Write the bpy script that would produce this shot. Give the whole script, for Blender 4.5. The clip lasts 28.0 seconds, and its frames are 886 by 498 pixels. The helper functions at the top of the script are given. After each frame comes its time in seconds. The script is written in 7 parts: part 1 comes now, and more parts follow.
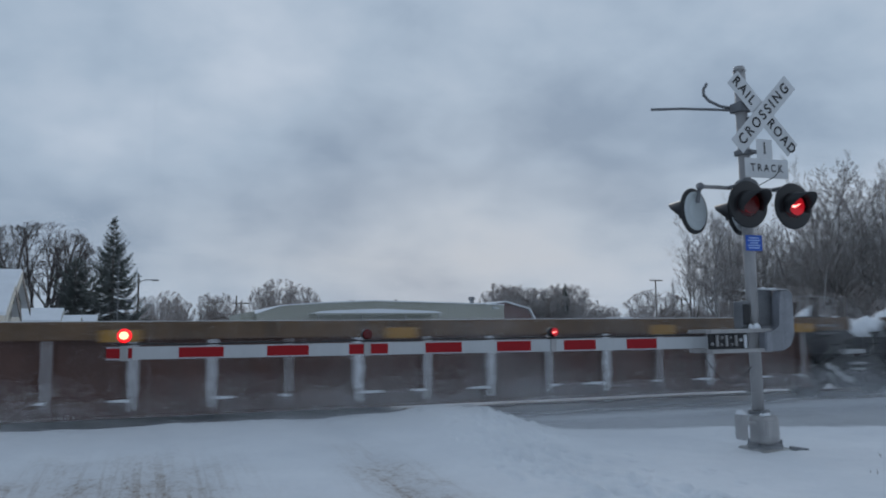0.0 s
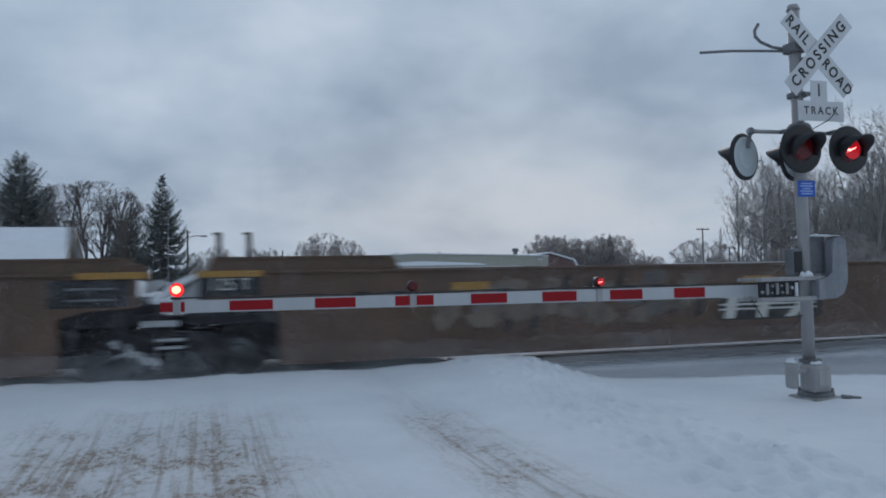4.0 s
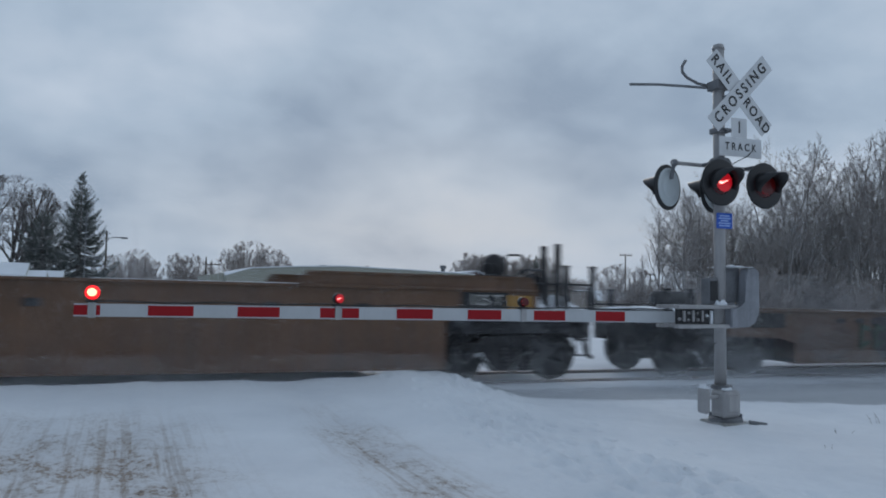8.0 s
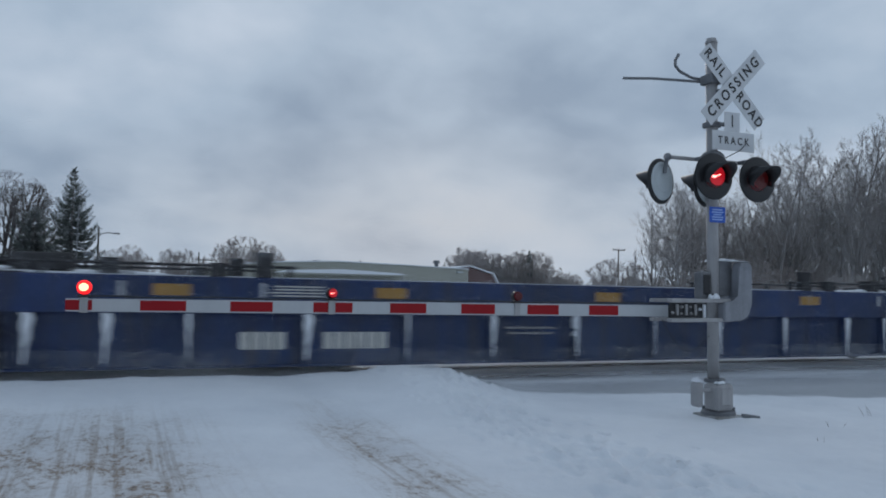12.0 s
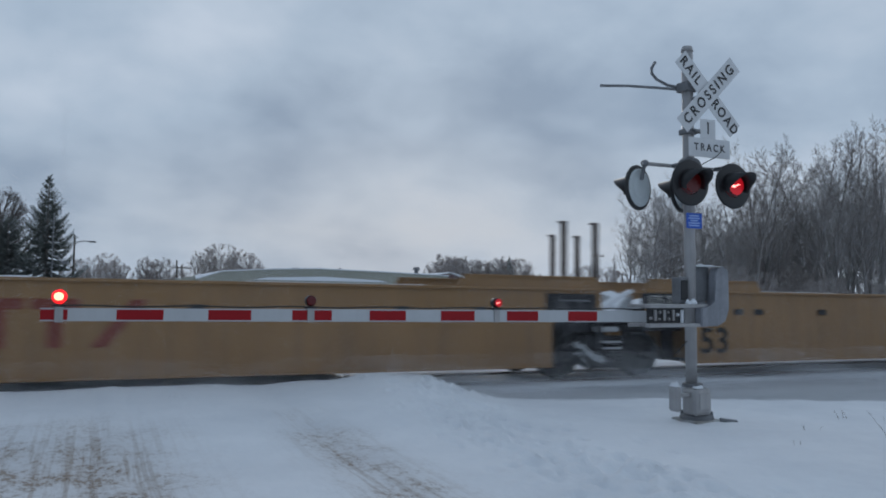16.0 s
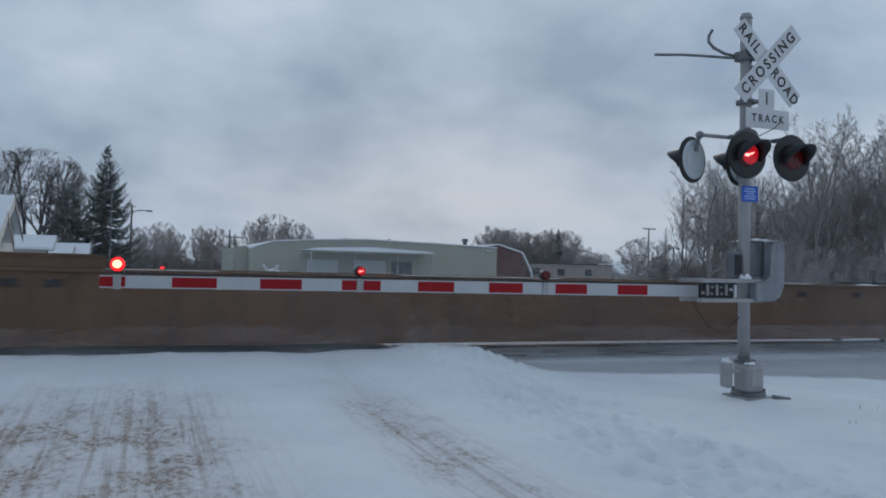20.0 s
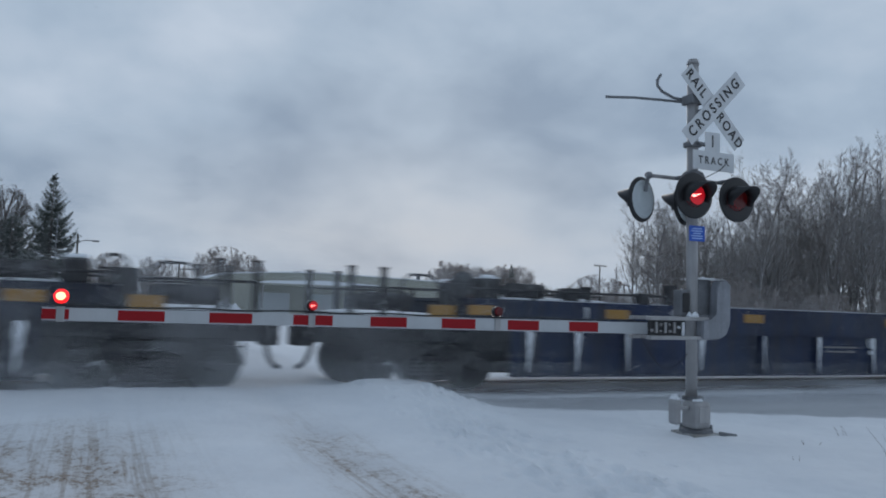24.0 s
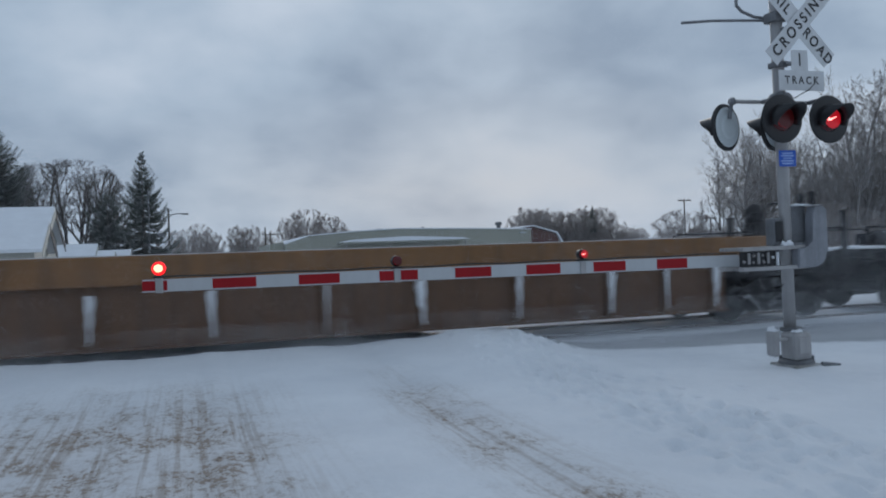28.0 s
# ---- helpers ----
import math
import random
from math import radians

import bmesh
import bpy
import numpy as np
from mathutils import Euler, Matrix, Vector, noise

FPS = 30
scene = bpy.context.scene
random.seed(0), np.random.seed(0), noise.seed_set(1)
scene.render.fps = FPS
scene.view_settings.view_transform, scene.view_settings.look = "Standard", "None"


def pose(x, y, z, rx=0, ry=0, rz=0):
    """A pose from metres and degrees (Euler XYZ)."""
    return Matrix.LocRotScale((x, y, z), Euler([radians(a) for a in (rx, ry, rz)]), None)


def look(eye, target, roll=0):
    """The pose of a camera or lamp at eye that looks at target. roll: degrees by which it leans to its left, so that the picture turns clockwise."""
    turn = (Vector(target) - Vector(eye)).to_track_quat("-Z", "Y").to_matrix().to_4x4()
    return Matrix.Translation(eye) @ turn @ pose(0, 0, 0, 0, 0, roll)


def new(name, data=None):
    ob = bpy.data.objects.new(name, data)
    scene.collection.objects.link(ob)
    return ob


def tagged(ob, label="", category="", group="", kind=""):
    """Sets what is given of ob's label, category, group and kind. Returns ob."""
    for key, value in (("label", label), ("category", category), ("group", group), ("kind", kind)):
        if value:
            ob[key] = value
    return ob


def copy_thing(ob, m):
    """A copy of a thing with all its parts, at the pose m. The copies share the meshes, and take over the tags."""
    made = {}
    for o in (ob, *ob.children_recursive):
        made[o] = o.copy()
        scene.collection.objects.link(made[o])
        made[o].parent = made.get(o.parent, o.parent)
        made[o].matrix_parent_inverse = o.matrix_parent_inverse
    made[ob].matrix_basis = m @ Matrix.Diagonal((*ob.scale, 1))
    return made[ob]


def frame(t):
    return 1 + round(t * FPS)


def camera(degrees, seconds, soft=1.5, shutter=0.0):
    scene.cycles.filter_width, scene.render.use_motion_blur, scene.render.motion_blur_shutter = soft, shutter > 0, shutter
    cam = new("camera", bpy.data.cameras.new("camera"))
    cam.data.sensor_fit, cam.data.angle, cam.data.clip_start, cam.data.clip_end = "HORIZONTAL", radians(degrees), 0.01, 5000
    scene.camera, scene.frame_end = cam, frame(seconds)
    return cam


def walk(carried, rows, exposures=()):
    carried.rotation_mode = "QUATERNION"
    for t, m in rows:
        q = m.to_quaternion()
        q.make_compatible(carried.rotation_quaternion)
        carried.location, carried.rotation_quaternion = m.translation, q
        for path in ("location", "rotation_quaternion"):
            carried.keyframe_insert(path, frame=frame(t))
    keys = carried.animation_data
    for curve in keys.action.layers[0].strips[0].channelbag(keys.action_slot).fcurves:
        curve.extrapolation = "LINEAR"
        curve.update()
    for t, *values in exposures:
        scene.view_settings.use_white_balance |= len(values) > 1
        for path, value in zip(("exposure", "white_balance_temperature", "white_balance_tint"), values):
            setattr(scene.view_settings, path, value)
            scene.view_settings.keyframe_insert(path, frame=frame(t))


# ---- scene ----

# ---------------------------------------------------------------- camera
cam = camera(58.5, 28.0, soft=1.85, shutter=0.22)
# seconds, place, yaw, pitch, roll; x runs along the track, y along the road
ROWS = [
    (0.0, 0.009, -0.008, 1.510, -20.21, 5.72, -0.58), (0.5, -0.018, 0.001, 1.503, -17.08, 4.94, -0.31), (1.0, -0.007, 0.021, 1.501, -16.05, 3.98, 0.21),
    (1.5, -0.005, 0.010, 1.499, -15.45, 3.18, 0.07), (2.0, -0.003, 0.020, 1.503, -15.11, 2.51, -0.29), (2.5, 0.002, 0.009, 1.504, -15.29, 2.30, -0.77),
    (4.5, -0.001, 0.005, 1.502, -18.04, 2.62, -0.47), (5.0, -0.018, -0.005, 1.504, -19.52, 3.64, 0.94), (5.5, 0.010, -0.015, 1.499, -21.70, 3.71, 1.04),
    (6.0, -0.007, -0.023, 1.514, -22.76, 3.78, 0.31), (6.5, -0.004, -0.010, 1.506, -22.62, 3.74, 0.02), (7.0, -0.006, -0.016, 1.505, -22.36, 3.68, 0.57),
    (7.5, -0.005, -0.006, 1.502, -22.26, 3.56, 0.78), (8.0, -0.005, -0.006, 1.501, -22.22, 3.43, 1.23), (8.5, -0.001, -0.005, 1.501, -22.38, 3.26, 1.36),
    (9.0, -0.005, -0.007, 1.497, -22.65, 3.19, 1.05), (9.5, -0.008, -0.000, 1.496, -22.90, 3.18, 1.46), (10.0, -0.001, 0.003, 1.499, -22.94, 3.08, 1.48),
    (10.5, -0.005, 0.001, 1.499, -22.86, 3.04, 1.26), (11.0, -0.001, 0.001, 1.495, -22.72, 3.03, 1.25), (11.5, -0.002, 0.006, 1.498, -22.62, 3.04, 1.23),
    (12.0, -0.001, 0.006, 1.493, -22.71, 3.08, 1.10), (12.5, 0.001, -0.001, 1.494, -22.98, 3.11, 0.98), (13.0, 0.001, 0.002, 1.494, -23.33, 3.18, 0.68),
    (13.5, 0.002, 0.000, 1.496, -23.71, 3.28, 0.26), (15.5, 0.009, -0.001, 1.501, -24.09, 3.76, -0.41), (16.0, 0.003, -0.004, 1.496, -24.15, 3.59, 0.74),
    (16.5, 0.005, -0.005, 1.496, -24.27, 3.44, 0.56), (17.0, 0.007, -0.001, 1.494, -24.37, 3.15, 0.68), (17.5, 0.005, 0.011, 1.493, -24.13, 2.62, 0.87),
    (18.0, 0.009, 0.009, 1.498, -23.73, 2.04, 0.89), (18.5, 0.008, 0.016, 1.500, -23.47, 1.98, 1.23), (19.0, -0.000, 0.013, 1.491, -22.55, 1.75, 1.95),
    (19.5, -0.001, 0.013, 1.499, -21.60, 1.65, 1.75), (20.0, 0.006, 0.005, 1.496, -20.67, 1.47, 1.41), (20.5, 0.010, 0.001, 1.495, -20.28, 1.18, 0.65),
    (22.5, 0.009, -0.012, 1.501, -23.83, 2.63, 0.69), (23.0, 0.008, -0.004, 1.504, -24.86, 3.42, 1.28), (23.5, -0.001, -0.002, 1.506, -25.21, 3.96, 1.64),
    (24.0, 0.002, -0.009, 1.505, -23.96, 4.07, 1.97), (24.5, 0.000, 0.000, 1.500, -21.45, 3.66, 1.78), (25.0, -0.002, -0.004, 1.501, -19.81, 2.76, 1.25),
    (25.5, 0.005, -0.009, 1.505, -18.64, 2.46, 0.50), (26.0, 0.006, -0.010, 1.504, -17.98, 2.42, 0.37), (26.5, 0.003, -0.012, 1.507, -17.91, 2.49, 0.50),
    (27.0, -0.002, -0.007, 1.498, -18.01, 2.53, 0.62), (27.5, -0.008, 0.007, 1.498, -18.15, 2.33, 1.23), (28.0, 0.001, 0.020, 1.502, -18.18, 0.43, -2.05),
]
walk(cam, [(t, pose(x, y, z, 90 + pitch, 0, yaw) @ pose(0, 0, 0, 0, 0, roll)) for t, x, y, z, yaw, pitch, roll in ROWS],
     exposures=[(0.0, -0.05), (0.4, -0.12), (1.2, -0.06), (2.0, 0.0), (28.0, 0.0)])

# ---------------------------------------------------------------- numbers of the plan
SPEED = 18.79            # the train, metres a second, towards +x
SLOWER, EASE = 18.43, 20.5   # its speed from the second named on
TRACK_Y = 13.04          # centre line of the track
RAIL_Z = 0.08            # rail head
BODY_Z = 0.24            # height from which the car bodies are drawn
SIDE = 1.5               # half the width of a well car
MAST = (6.82, 7.68)      # foot of the signal mast
ARM_Y, ARM_Z = 7.85, 1.31


# ---------------------------------------------------------------- world and sun
def build_world():
    w = bpy.data.worlds.new("overcast")
    scene.world = w
    w.use_nodes = True
    nt = w.node_tree
    nt.nodes.clear()
    N = nt.nodes.new
    out, bg = N("ShaderNodeOutputWorld"), N("ShaderNodeBackground")
    co = N("ShaderNodeTexCoord")
    sep = N("ShaderNodeSeparateXYZ")
    nt.links.new(co.outputs["Generated"], sep.inputs[0])

    def mth(op, a, b=None, clamp=False):
        n = N("ShaderNodeMath")
        n.operation, n.use_clamp = op, clamp
        for i, v in enumerate((a, b)):
            if v is None:
                continue
            if isinstance(v, (int, float)):
                n.inputs[i].default_value = v
            else:
                nt.links.new(v, n.inputs[i])
        return n.outputs[0]
    # a flat cloud deck: the direction divided by its height
    zz = mth("ADD", mth("MAXIMUM", sep.outputs[2], 0.0), 0.42)
    comb = N("ShaderNodeCombineXYZ")
    nt.links.new(mth("DIVIDE", sep.outputs[0], zz), comb.inputs[0])
    nt.links.new(mth("DIVIDE", sep.outputs[1], zz), comb.inputs[1])
    n1, n2 = N("ShaderNodeTexNoise"), N("ShaderNodeTexNoise")
    for n, s, d, r in ((n1, 1.25, 2.0, 0.4), (n2, 4.4, 5.0, 0.5)):
        nt.links.new(comb.outputs[0], n.inputs["Vector"])
        n.inputs["Scale"].default_value, n.inputs["Detail"].default_value, n.inputs["Roughness"].default_value = s, d, r
        n.inputs["Distortion"].default_value = 0.12
    cloud = mth("ADD", mth("MULTIPLY", n1.outputs[0], 0.66), mth("MULTIPLY", n2.outputs[0], 0.34))
    cloud = mth("ADD", cloud, mth("MULTIPLY", mth("SUBTRACT", sep.outputs[0], 0.27), 0.07))
    cloud = mth("ADD", cloud, mth("MULTIPLY", mth("SUBTRACT", mth("MINIMUM", sep.outputs[2], 0.30), 0.14), 0.16))
    overhead = mth("MULTIPLY", mth("MAXIMUM", mth("SUBTRACT", sep.outputs[2], 0.35), 0.0), -0.12)
    cloud = mth("ADD", cloud, overhead)
    ramp = N("ShaderNodeValToRGB")
    e = ramp.color_ramp.elements
    e[0].position, e[0].color = 0.385, (0.258, 0.342, 0.46, 1)
    e[1].position, e[1].color = 0.615, (0.50, 0.585, 0.70, 1)
    m = e.new(0.5)
    m.color = (0.378, 0.475, 0.598, 1)
    nt.links.new(cloud, ramp.inputs[0])
    # pale band near the horizon, strongest towards the hidden sun
    low = mth("SUBTRACT", 1.0, mth("MULTIPLY", mth("ABSOLUTE", mth("SUBTRACT", sep.outputs[2], 0.085)), 8.0), True)
    az = mth("ADD", mth("MULTIPLY", sep.outputs[0], 0.37), mth("MULTIPLY", sep.outputs[1], 0.93))
    glow = mth("MULTIPLY", mth("MULTIPLY", low, mth("POWER", mth("MAXIMUM", az, 0.0), 9.0)), mth("MULTIPLY", n2.outputs[0], 1.35), True)
    mix = N("ShaderNodeMix")
    mix.data_type = "RGBA"
    nt.links.new(glow, mix.inputs["Factor"])
    nt.links.new(ramp.outputs[0], mix.inputs["A"])
    mix.inputs["B"].default_value = (0.485, 0.54, 0.615, 1)
    sky = N("ShaderNodeTexSky")
    sky.sky_type, sky.sun_disc = "NISHITA", False
    sky.sun_elevation, sky.sun_rotation = radians(9), radians(22)
    sky.air_density, sky.dust_density = 1.0, 3.0
    sc = N("ShaderNodeMix")
    sc.data_type, sc.blend_type = "RGBA", "ADD"
    sc.inputs["Factor"].default_value = 0.0008
    nt.links.new(mix.outputs["Result"], sc.inputs["A"])
    nt.links.new(sky.outputs[0], sc.inputs["B"])
    nt.links.new(sc.outputs["Result"], bg.inputs["Color"])
    bg.inputs["Strength"].default_value = 1.0
    nt.links.new(bg.outputs[0], out.inputs[0])


build_world()
sun_data = bpy.data.lights.new("sun", "SUN")
sun_data.energy, sun_data.angle, sun_data.color = 0.5, radians(25), (1.0, 0.9, 0.82)
sun = new("sun", sun_data)
sun.matrix_world = look((20, 50, 14), (0, 0, 0))


# ---------------------------------------------------------------- materials
def material(name, colour, rough=0.6, metal=0.0, vary=0.25, scale=3.0, fine=40.0, bump=0.1, snow=0.0, streak=0.0, spec=0.5):
    """Paint, metal or wood: colour varied at two scales, fine relief, optional dusting of snow and grime streaks."""
    m = bpy.data.materials.new(name)
    m.use_nodes = True
    nt = m.node_tree
    L, b = nt.links.new, nt.nodes["Principled BSDF"]
    co = nt.nodes.new("ShaderNodeTexCoord")
    info = nt.nodes.new("ShaderNodeObjectInfo")
    shift = nt.nodes.new("ShaderNodeVectorMath")
    shift.operation = "MULTIPLY_ADD"
    shift.inputs[1].default_value = (1, 1, 1)
    rnd = nt.nodes.new("ShaderNodeMath")
    rnd.operation = "MULTIPLY"
    rnd.inputs[1].default_value = 37.0
    L(info.outputs["Random"], rnd.inputs[0])
    L(co.outputs["Object"], shift.inputs[0])
    L(rnd.outputs[0], shift.inputs[2])
    n1, n2 = nt.nodes.new("ShaderNodeTexNoise"), nt.nodes.new("ShaderNodeTexNoise")
    for n, s in ((n1, scale), (n2, fine)):
        L(shift.outputs[0], n.inputs["Vector"])
        n.inputs["Scale"].default_value, n.inputs["Detail"].default_value = s, 5.0
    ramp = nt.nodes.new("ShaderNodeValToRGB")
    e = ramp.color_ramp.elements
    e[0].position, e[1].position = 0.3, 0.72
    e[0].color = (*[c * (1 - vary) for c in colour], 1)
    e[1].color = (*[min(1, c * (1 + vary)) for c in colour], 1)
    add = nt.nodes.new("ShaderNodeMath")
    add.operation = "MULTIPLY_ADD"
    add.inputs[1].default_value, add.inputs[2].default_value = 0.35, 0.0
    L(n2.outputs[0], add.inputs[0])
    tot = nt.nodes.new("ShaderNodeMath")
    tot.operation = "MULTIPLY_ADD"
    tot.inputs[1].default_value = 0.65
    L(n1.outputs[0], tot.inputs[0])
    L(add.outputs[0], tot.inputs[2])
    L(tot.outputs[0], ramp.inputs[0])
    last = ramp.outputs[0]
    if streak:
        mp = nt.nodes.new("ShaderNodeMapping")
        mp.inputs["Scale"].default_value = (4.0, 4.0, 0.35)
        L(shift.outputs[0], mp.inputs[0])
        ns = nt.nodes.new("ShaderNodeTexNoise")
        ns.inputs["Scale"].default_value, ns.inputs["Detail"].default_value = 2.2, 6.0
        L(mp.outputs[0], ns.inputs["Vector"])
        rs = nt.nodes.new("ShaderNodeValToRGB")
        rs.color_ramp.elements[0].position, rs.color_ramp.elements[1].position = 0.45, 0.75
        rs.color_ramp.elements[1].color = (streak, streak, streak, 1)
        L(ns.outputs[0], rs.inputs[0])
        mx = nt.nodes.new("ShaderNodeMix")
        mx.data_type = "RGBA"
        L(rs.outputs[0], mx.inputs["Factor"])
        L(last, mx.inputs["A"])
        mx.inputs["B"].default_value = (0.035, 0.028, 0.024, 1)
        last = mx.outputs["Result"]
    if snow:
        nn = nt.nodes.new("ShaderNodeTexNoise")
        nn.inputs["Scale"].default_value, nn.inputs["Detail"].default_value = 2.3, 9.0
        nn.inputs["Roughness"].default_value = 0.7
        L(shift.outputs[0], nn.inputs["Vector"])
        rr = nt.nodes.new("ShaderNodeValToRGB")
        rr.color_ramp.elements[0].position, rr.color_ramp.elements[1].position = 0.52, 0.70
        rr.color_ramp.elements[1].color = (snow, snow, snow, 1)
        L(nn.outputs[0], rr.inputs[0])
        mx = nt.nodes.new("ShaderNodeMix")
        mx.data_type = "RGBA"
        L(rr.outputs[0], mx.inputs["Factor"])
        L(last, mx.inputs["A"])
        mx.inputs["B"].default_value = (0.75, 0.78, 0.82, 1)
        last = mx.outputs["Result"]
    L(last, b.inputs["Base Color"])
    b.inputs["Roughness"].default_value, b.inputs["Metallic"].default_value = rough, metal
    b.inputs["Specular IOR Level"].default_value = spec
    if bump:
        bm_ = nt.nodes.new("ShaderNodeBump")
        bm_.inputs["Strength"].default_value, bm_.inputs["Distance"].default_value = bump, 0.02
        L(tot.outputs[0], bm_.inputs["Height"])
        L(bm_.outputs[0], b.inputs["Normal"])
    return m


def glowing(name, colour, strength):
    m = bpy.data.materials.new(name)
    m.use_nodes = True
    b = m.node_tree.nodes["Principled BSDF"]
    b.inputs["Base Color"].default_value = (colour[0] * 0.12, colour[1] * 0.12, colour[2] * 0.12, 1)
    b.inputs["Roughness"].default_value = 0.3
    b.inputs["Emission Color"].default_value = (*colour, 1)
    b.inputs["Emission Strength"].default_value = strength
    return m


SNOW = material("snow", (0.80, 0.82, 0.85), 0.85, vary=0.05, scale=2.0, fine=25, bump=0.5, spec=0.2)
DIRTY_SNOW = material("dirty_snow", (0.40, 0.41, 0.42), 0.85, vary=0.3, scale=6, fine=30, bump=0.5)
PACKED = material("packed_snow_on_concrete", (0.76, 0.77, 0.785), 0.85, vary=0.2, scale=2.5, fine=30, bump=0.4)
GALV = material("galvanised_steel", (0.37, 0.362, 0.362), 0.5, 0.15, vary=0.14, scale=4, fine=60, bump=0.05, streak=0.25)
GALV_DARK = material("weathered_casting", (0.17, 0.175, 0.185), 0.6, 0.2, vary=0.3, scale=6, fine=50, bump=0.2)
GALV_MID = material("dull_grey_casting", (0.25, 0.26, 0.285), 0.55, 0.15, vary=0.2, scale=5, fine=50, bump=0.12, streak=0.35)
BLACK = material("black_enamel", (0.012, 0.012, 0.014), 0.4, vary=0.3, scale=4, bump=0.05)
SIGN_WHITE = material("sign_white", (0.62, 0.63, 0.64), 0.45, vary=0.08, scale=3, bump=0.02, streak=0.12)
SIGN_BLACK = material("sign_black", (0.02, 0.02, 0.022), 0.5, vary=0.1, bump=0.0)
BLUE_SIGN = material("blue_sign", (0.02, 0.10, 0.50), 0.4, vary=0.1, bump=0.02)
SIGN_LIGHT = material("blue_sign_lettering", (0.35, 0.50, 0.80), 0.5, vary=0.05, bump=0.0)
ARM_WHITE = material("reflective_white", (0.46, 0.475, 0.49), 0.4, vary=0.05, scale=5, bump=0.02, streak=0.08)
ARM_RED = material("reflective_red", (0.30, 0.006, 0.011), 0.5, spec=0.25, vary=0.12, scale=5, bump=0.02)
RED_LENS = material("red_lens", (0.075, 0.004, 0.005), 0.15, vary=0.3, scale=30, bump=0.1)
RED_GLOW = glowing("red_lamp_lit", (1.0, 0.012, 0.03), 0.34)
RED_HOT = glowing("red_lamp_hot", (1.0, 0.012, 0.016), 1.8)
RED_DIM = glowing("red_lamp_dim", (0.5, 0.010, 0.012), 0.018)
CORE = glowing("lamp_core", (1.0, 0.66, 0.36), 2.0)
CORE_RED = glowing("lamp_filament", (1.0, 0.22, 0.20), 4.5)
DISC_BACK = material("pale_disc_back", (0.50, 0.54, 0.55), 0.55, vary=0.1, bump=0.05)
CONCRETE = material("concrete", (0.30, 0.29, 0.27), 0.9, vary=0.25, fine=80, bump=0.4, snow=0.4)
WOOD_POLE = material("weathered_pole_wood", (0.11, 0.09, 0.075), 0.9, vary=0.3, fine=30, bump=0.3)
STEEL = material("rail_steel", (0.20, 0.16, 0.14), 0.5, 0.5, vary=0.3, bump=0.2)
WHEEL = material("wheel_steel", (0.018, 0.017, 0.018), 0.6, 0.3, vary=0.4, scale=5, bump=0.2, snow=0.08)
TRUCK = material("truck_casting", (0.022, 0.02, 0.021), 0.75, 0.1, vary=0.4, scale=4, bump=0.3, snow=0.2)
UNDER = material("underframe_grime", (0.03, 0.028, 0.03), 0.8, vary=0.4, scale=4, bump=0.2, snow=0.2)
POST = material("rusty_post_steel", (0.075, 0.058, 0.05), 0.75, vary=0.3, scale=5, bump=0.2)
YELLOW = material("yellow_marking", (0.36, 0.19, 0.035), 0.5, vary=0.15, bump=0.02, streak=0.3)
LETTER = material("faded_white_lettering", (0.55, 0.54, 0.50), 0.6, vary=0.15, bump=0.0)
DARK_LETTER = material("dark_stencil", (0.016, 0.013, 0.011), 0.6, vary=0.2, bump=0.0)
RED_LETTER = material("red_stencil", (0.19, 0.045, 0.028), 0.6, vary=0.2, bump=0.0)
CAR = {
    "brown": material("boxcar_brown", (0.09, 0.040, 0.029), 0.65, vary=0.25, scale=1.2, fine=20, bump=0.15, streak=0.5),
    # maroon greyed and lightened to stand in for blown snow before it
    "maroon": material("maroon_paint", (0.135, 0.050, 0.050), 0.6, vary=0.2, scale=1.2, fine=20, bump=0.12, streak=0.45),
    "rust": material("rusty_ochre", (0.135, 0.069, 0.036), 0.65, vary=0.25, scale=1.0, fine=18, bump=0.15, streak=0.55),
    "ochre": material("ochre_paint", (0.21, 0.10, 0.035), 0.6, vary=0.2, scale=1.0, fine=18, bump=0.12, streak=0.45),
    "yellow": material("faded_yellow_paint", (0.29, 0.163, 0.068), 0.6, vary=0.14, scale=1.0, fine=18, bump=0.1, streak=0.3),
    "blue": material("dark_blue_paint", (0.016, 0.033, 0.098), 0.6, vary=0.65, scale=0.45, fine=14, bump=0.12, streak=0.8, spec=0.3),
    "ink": material("dingy_blue_paint", (0.013, 0.024, 0.066), 0.6, vary=0.65, scale=0.45, fine=14, bump=0.12, streak=0.8, spec=0.3),
    "navy": material("grimy_navy_paint", (0.016, 0.019, 0.034), 0.65, vary=0.5, scale=0.6, fine=14, bump=0.12, streak=0.7, spec=0.3),
    "cocoa": material("dark_brown_paint", (0.062, 0.033, 0.027), 0.65, vary=0.35, scale=1.2, fine=20, bump=0.15, streak=0.5),
    "umber": material("dull_umber_paint", (0.135, 0.078, 0.040), 0.65, vary=0.3, scale=1.2, fine=20, bump=0.15, streak=0.6),
    "dusk": material("grimy_brown_paint", (0.115, 0.066, 0.042), 0.65, vary=0.3, scale=1.4, fine=20, bump=0.15, streak=0.4),
}
BARK = material("grey_bark", (0.19, 0.172, 0.163), 0.9, vary=0.3, fine=25, bump=0.3)
DARK_BARK = material("dark_bark", (0.115, 0.10, 0.097), 0.9, vary=0.3, fine=25, bump=0.2)
# bush stems, and more modestly twigs, lightened to stand in for distance haze
BUSH = material("pale_bush_stems", (0.36, 0.315, 0.295), 0.9, vary=0.25, bump=0.0)
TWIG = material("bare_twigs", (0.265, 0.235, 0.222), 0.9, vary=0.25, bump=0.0)
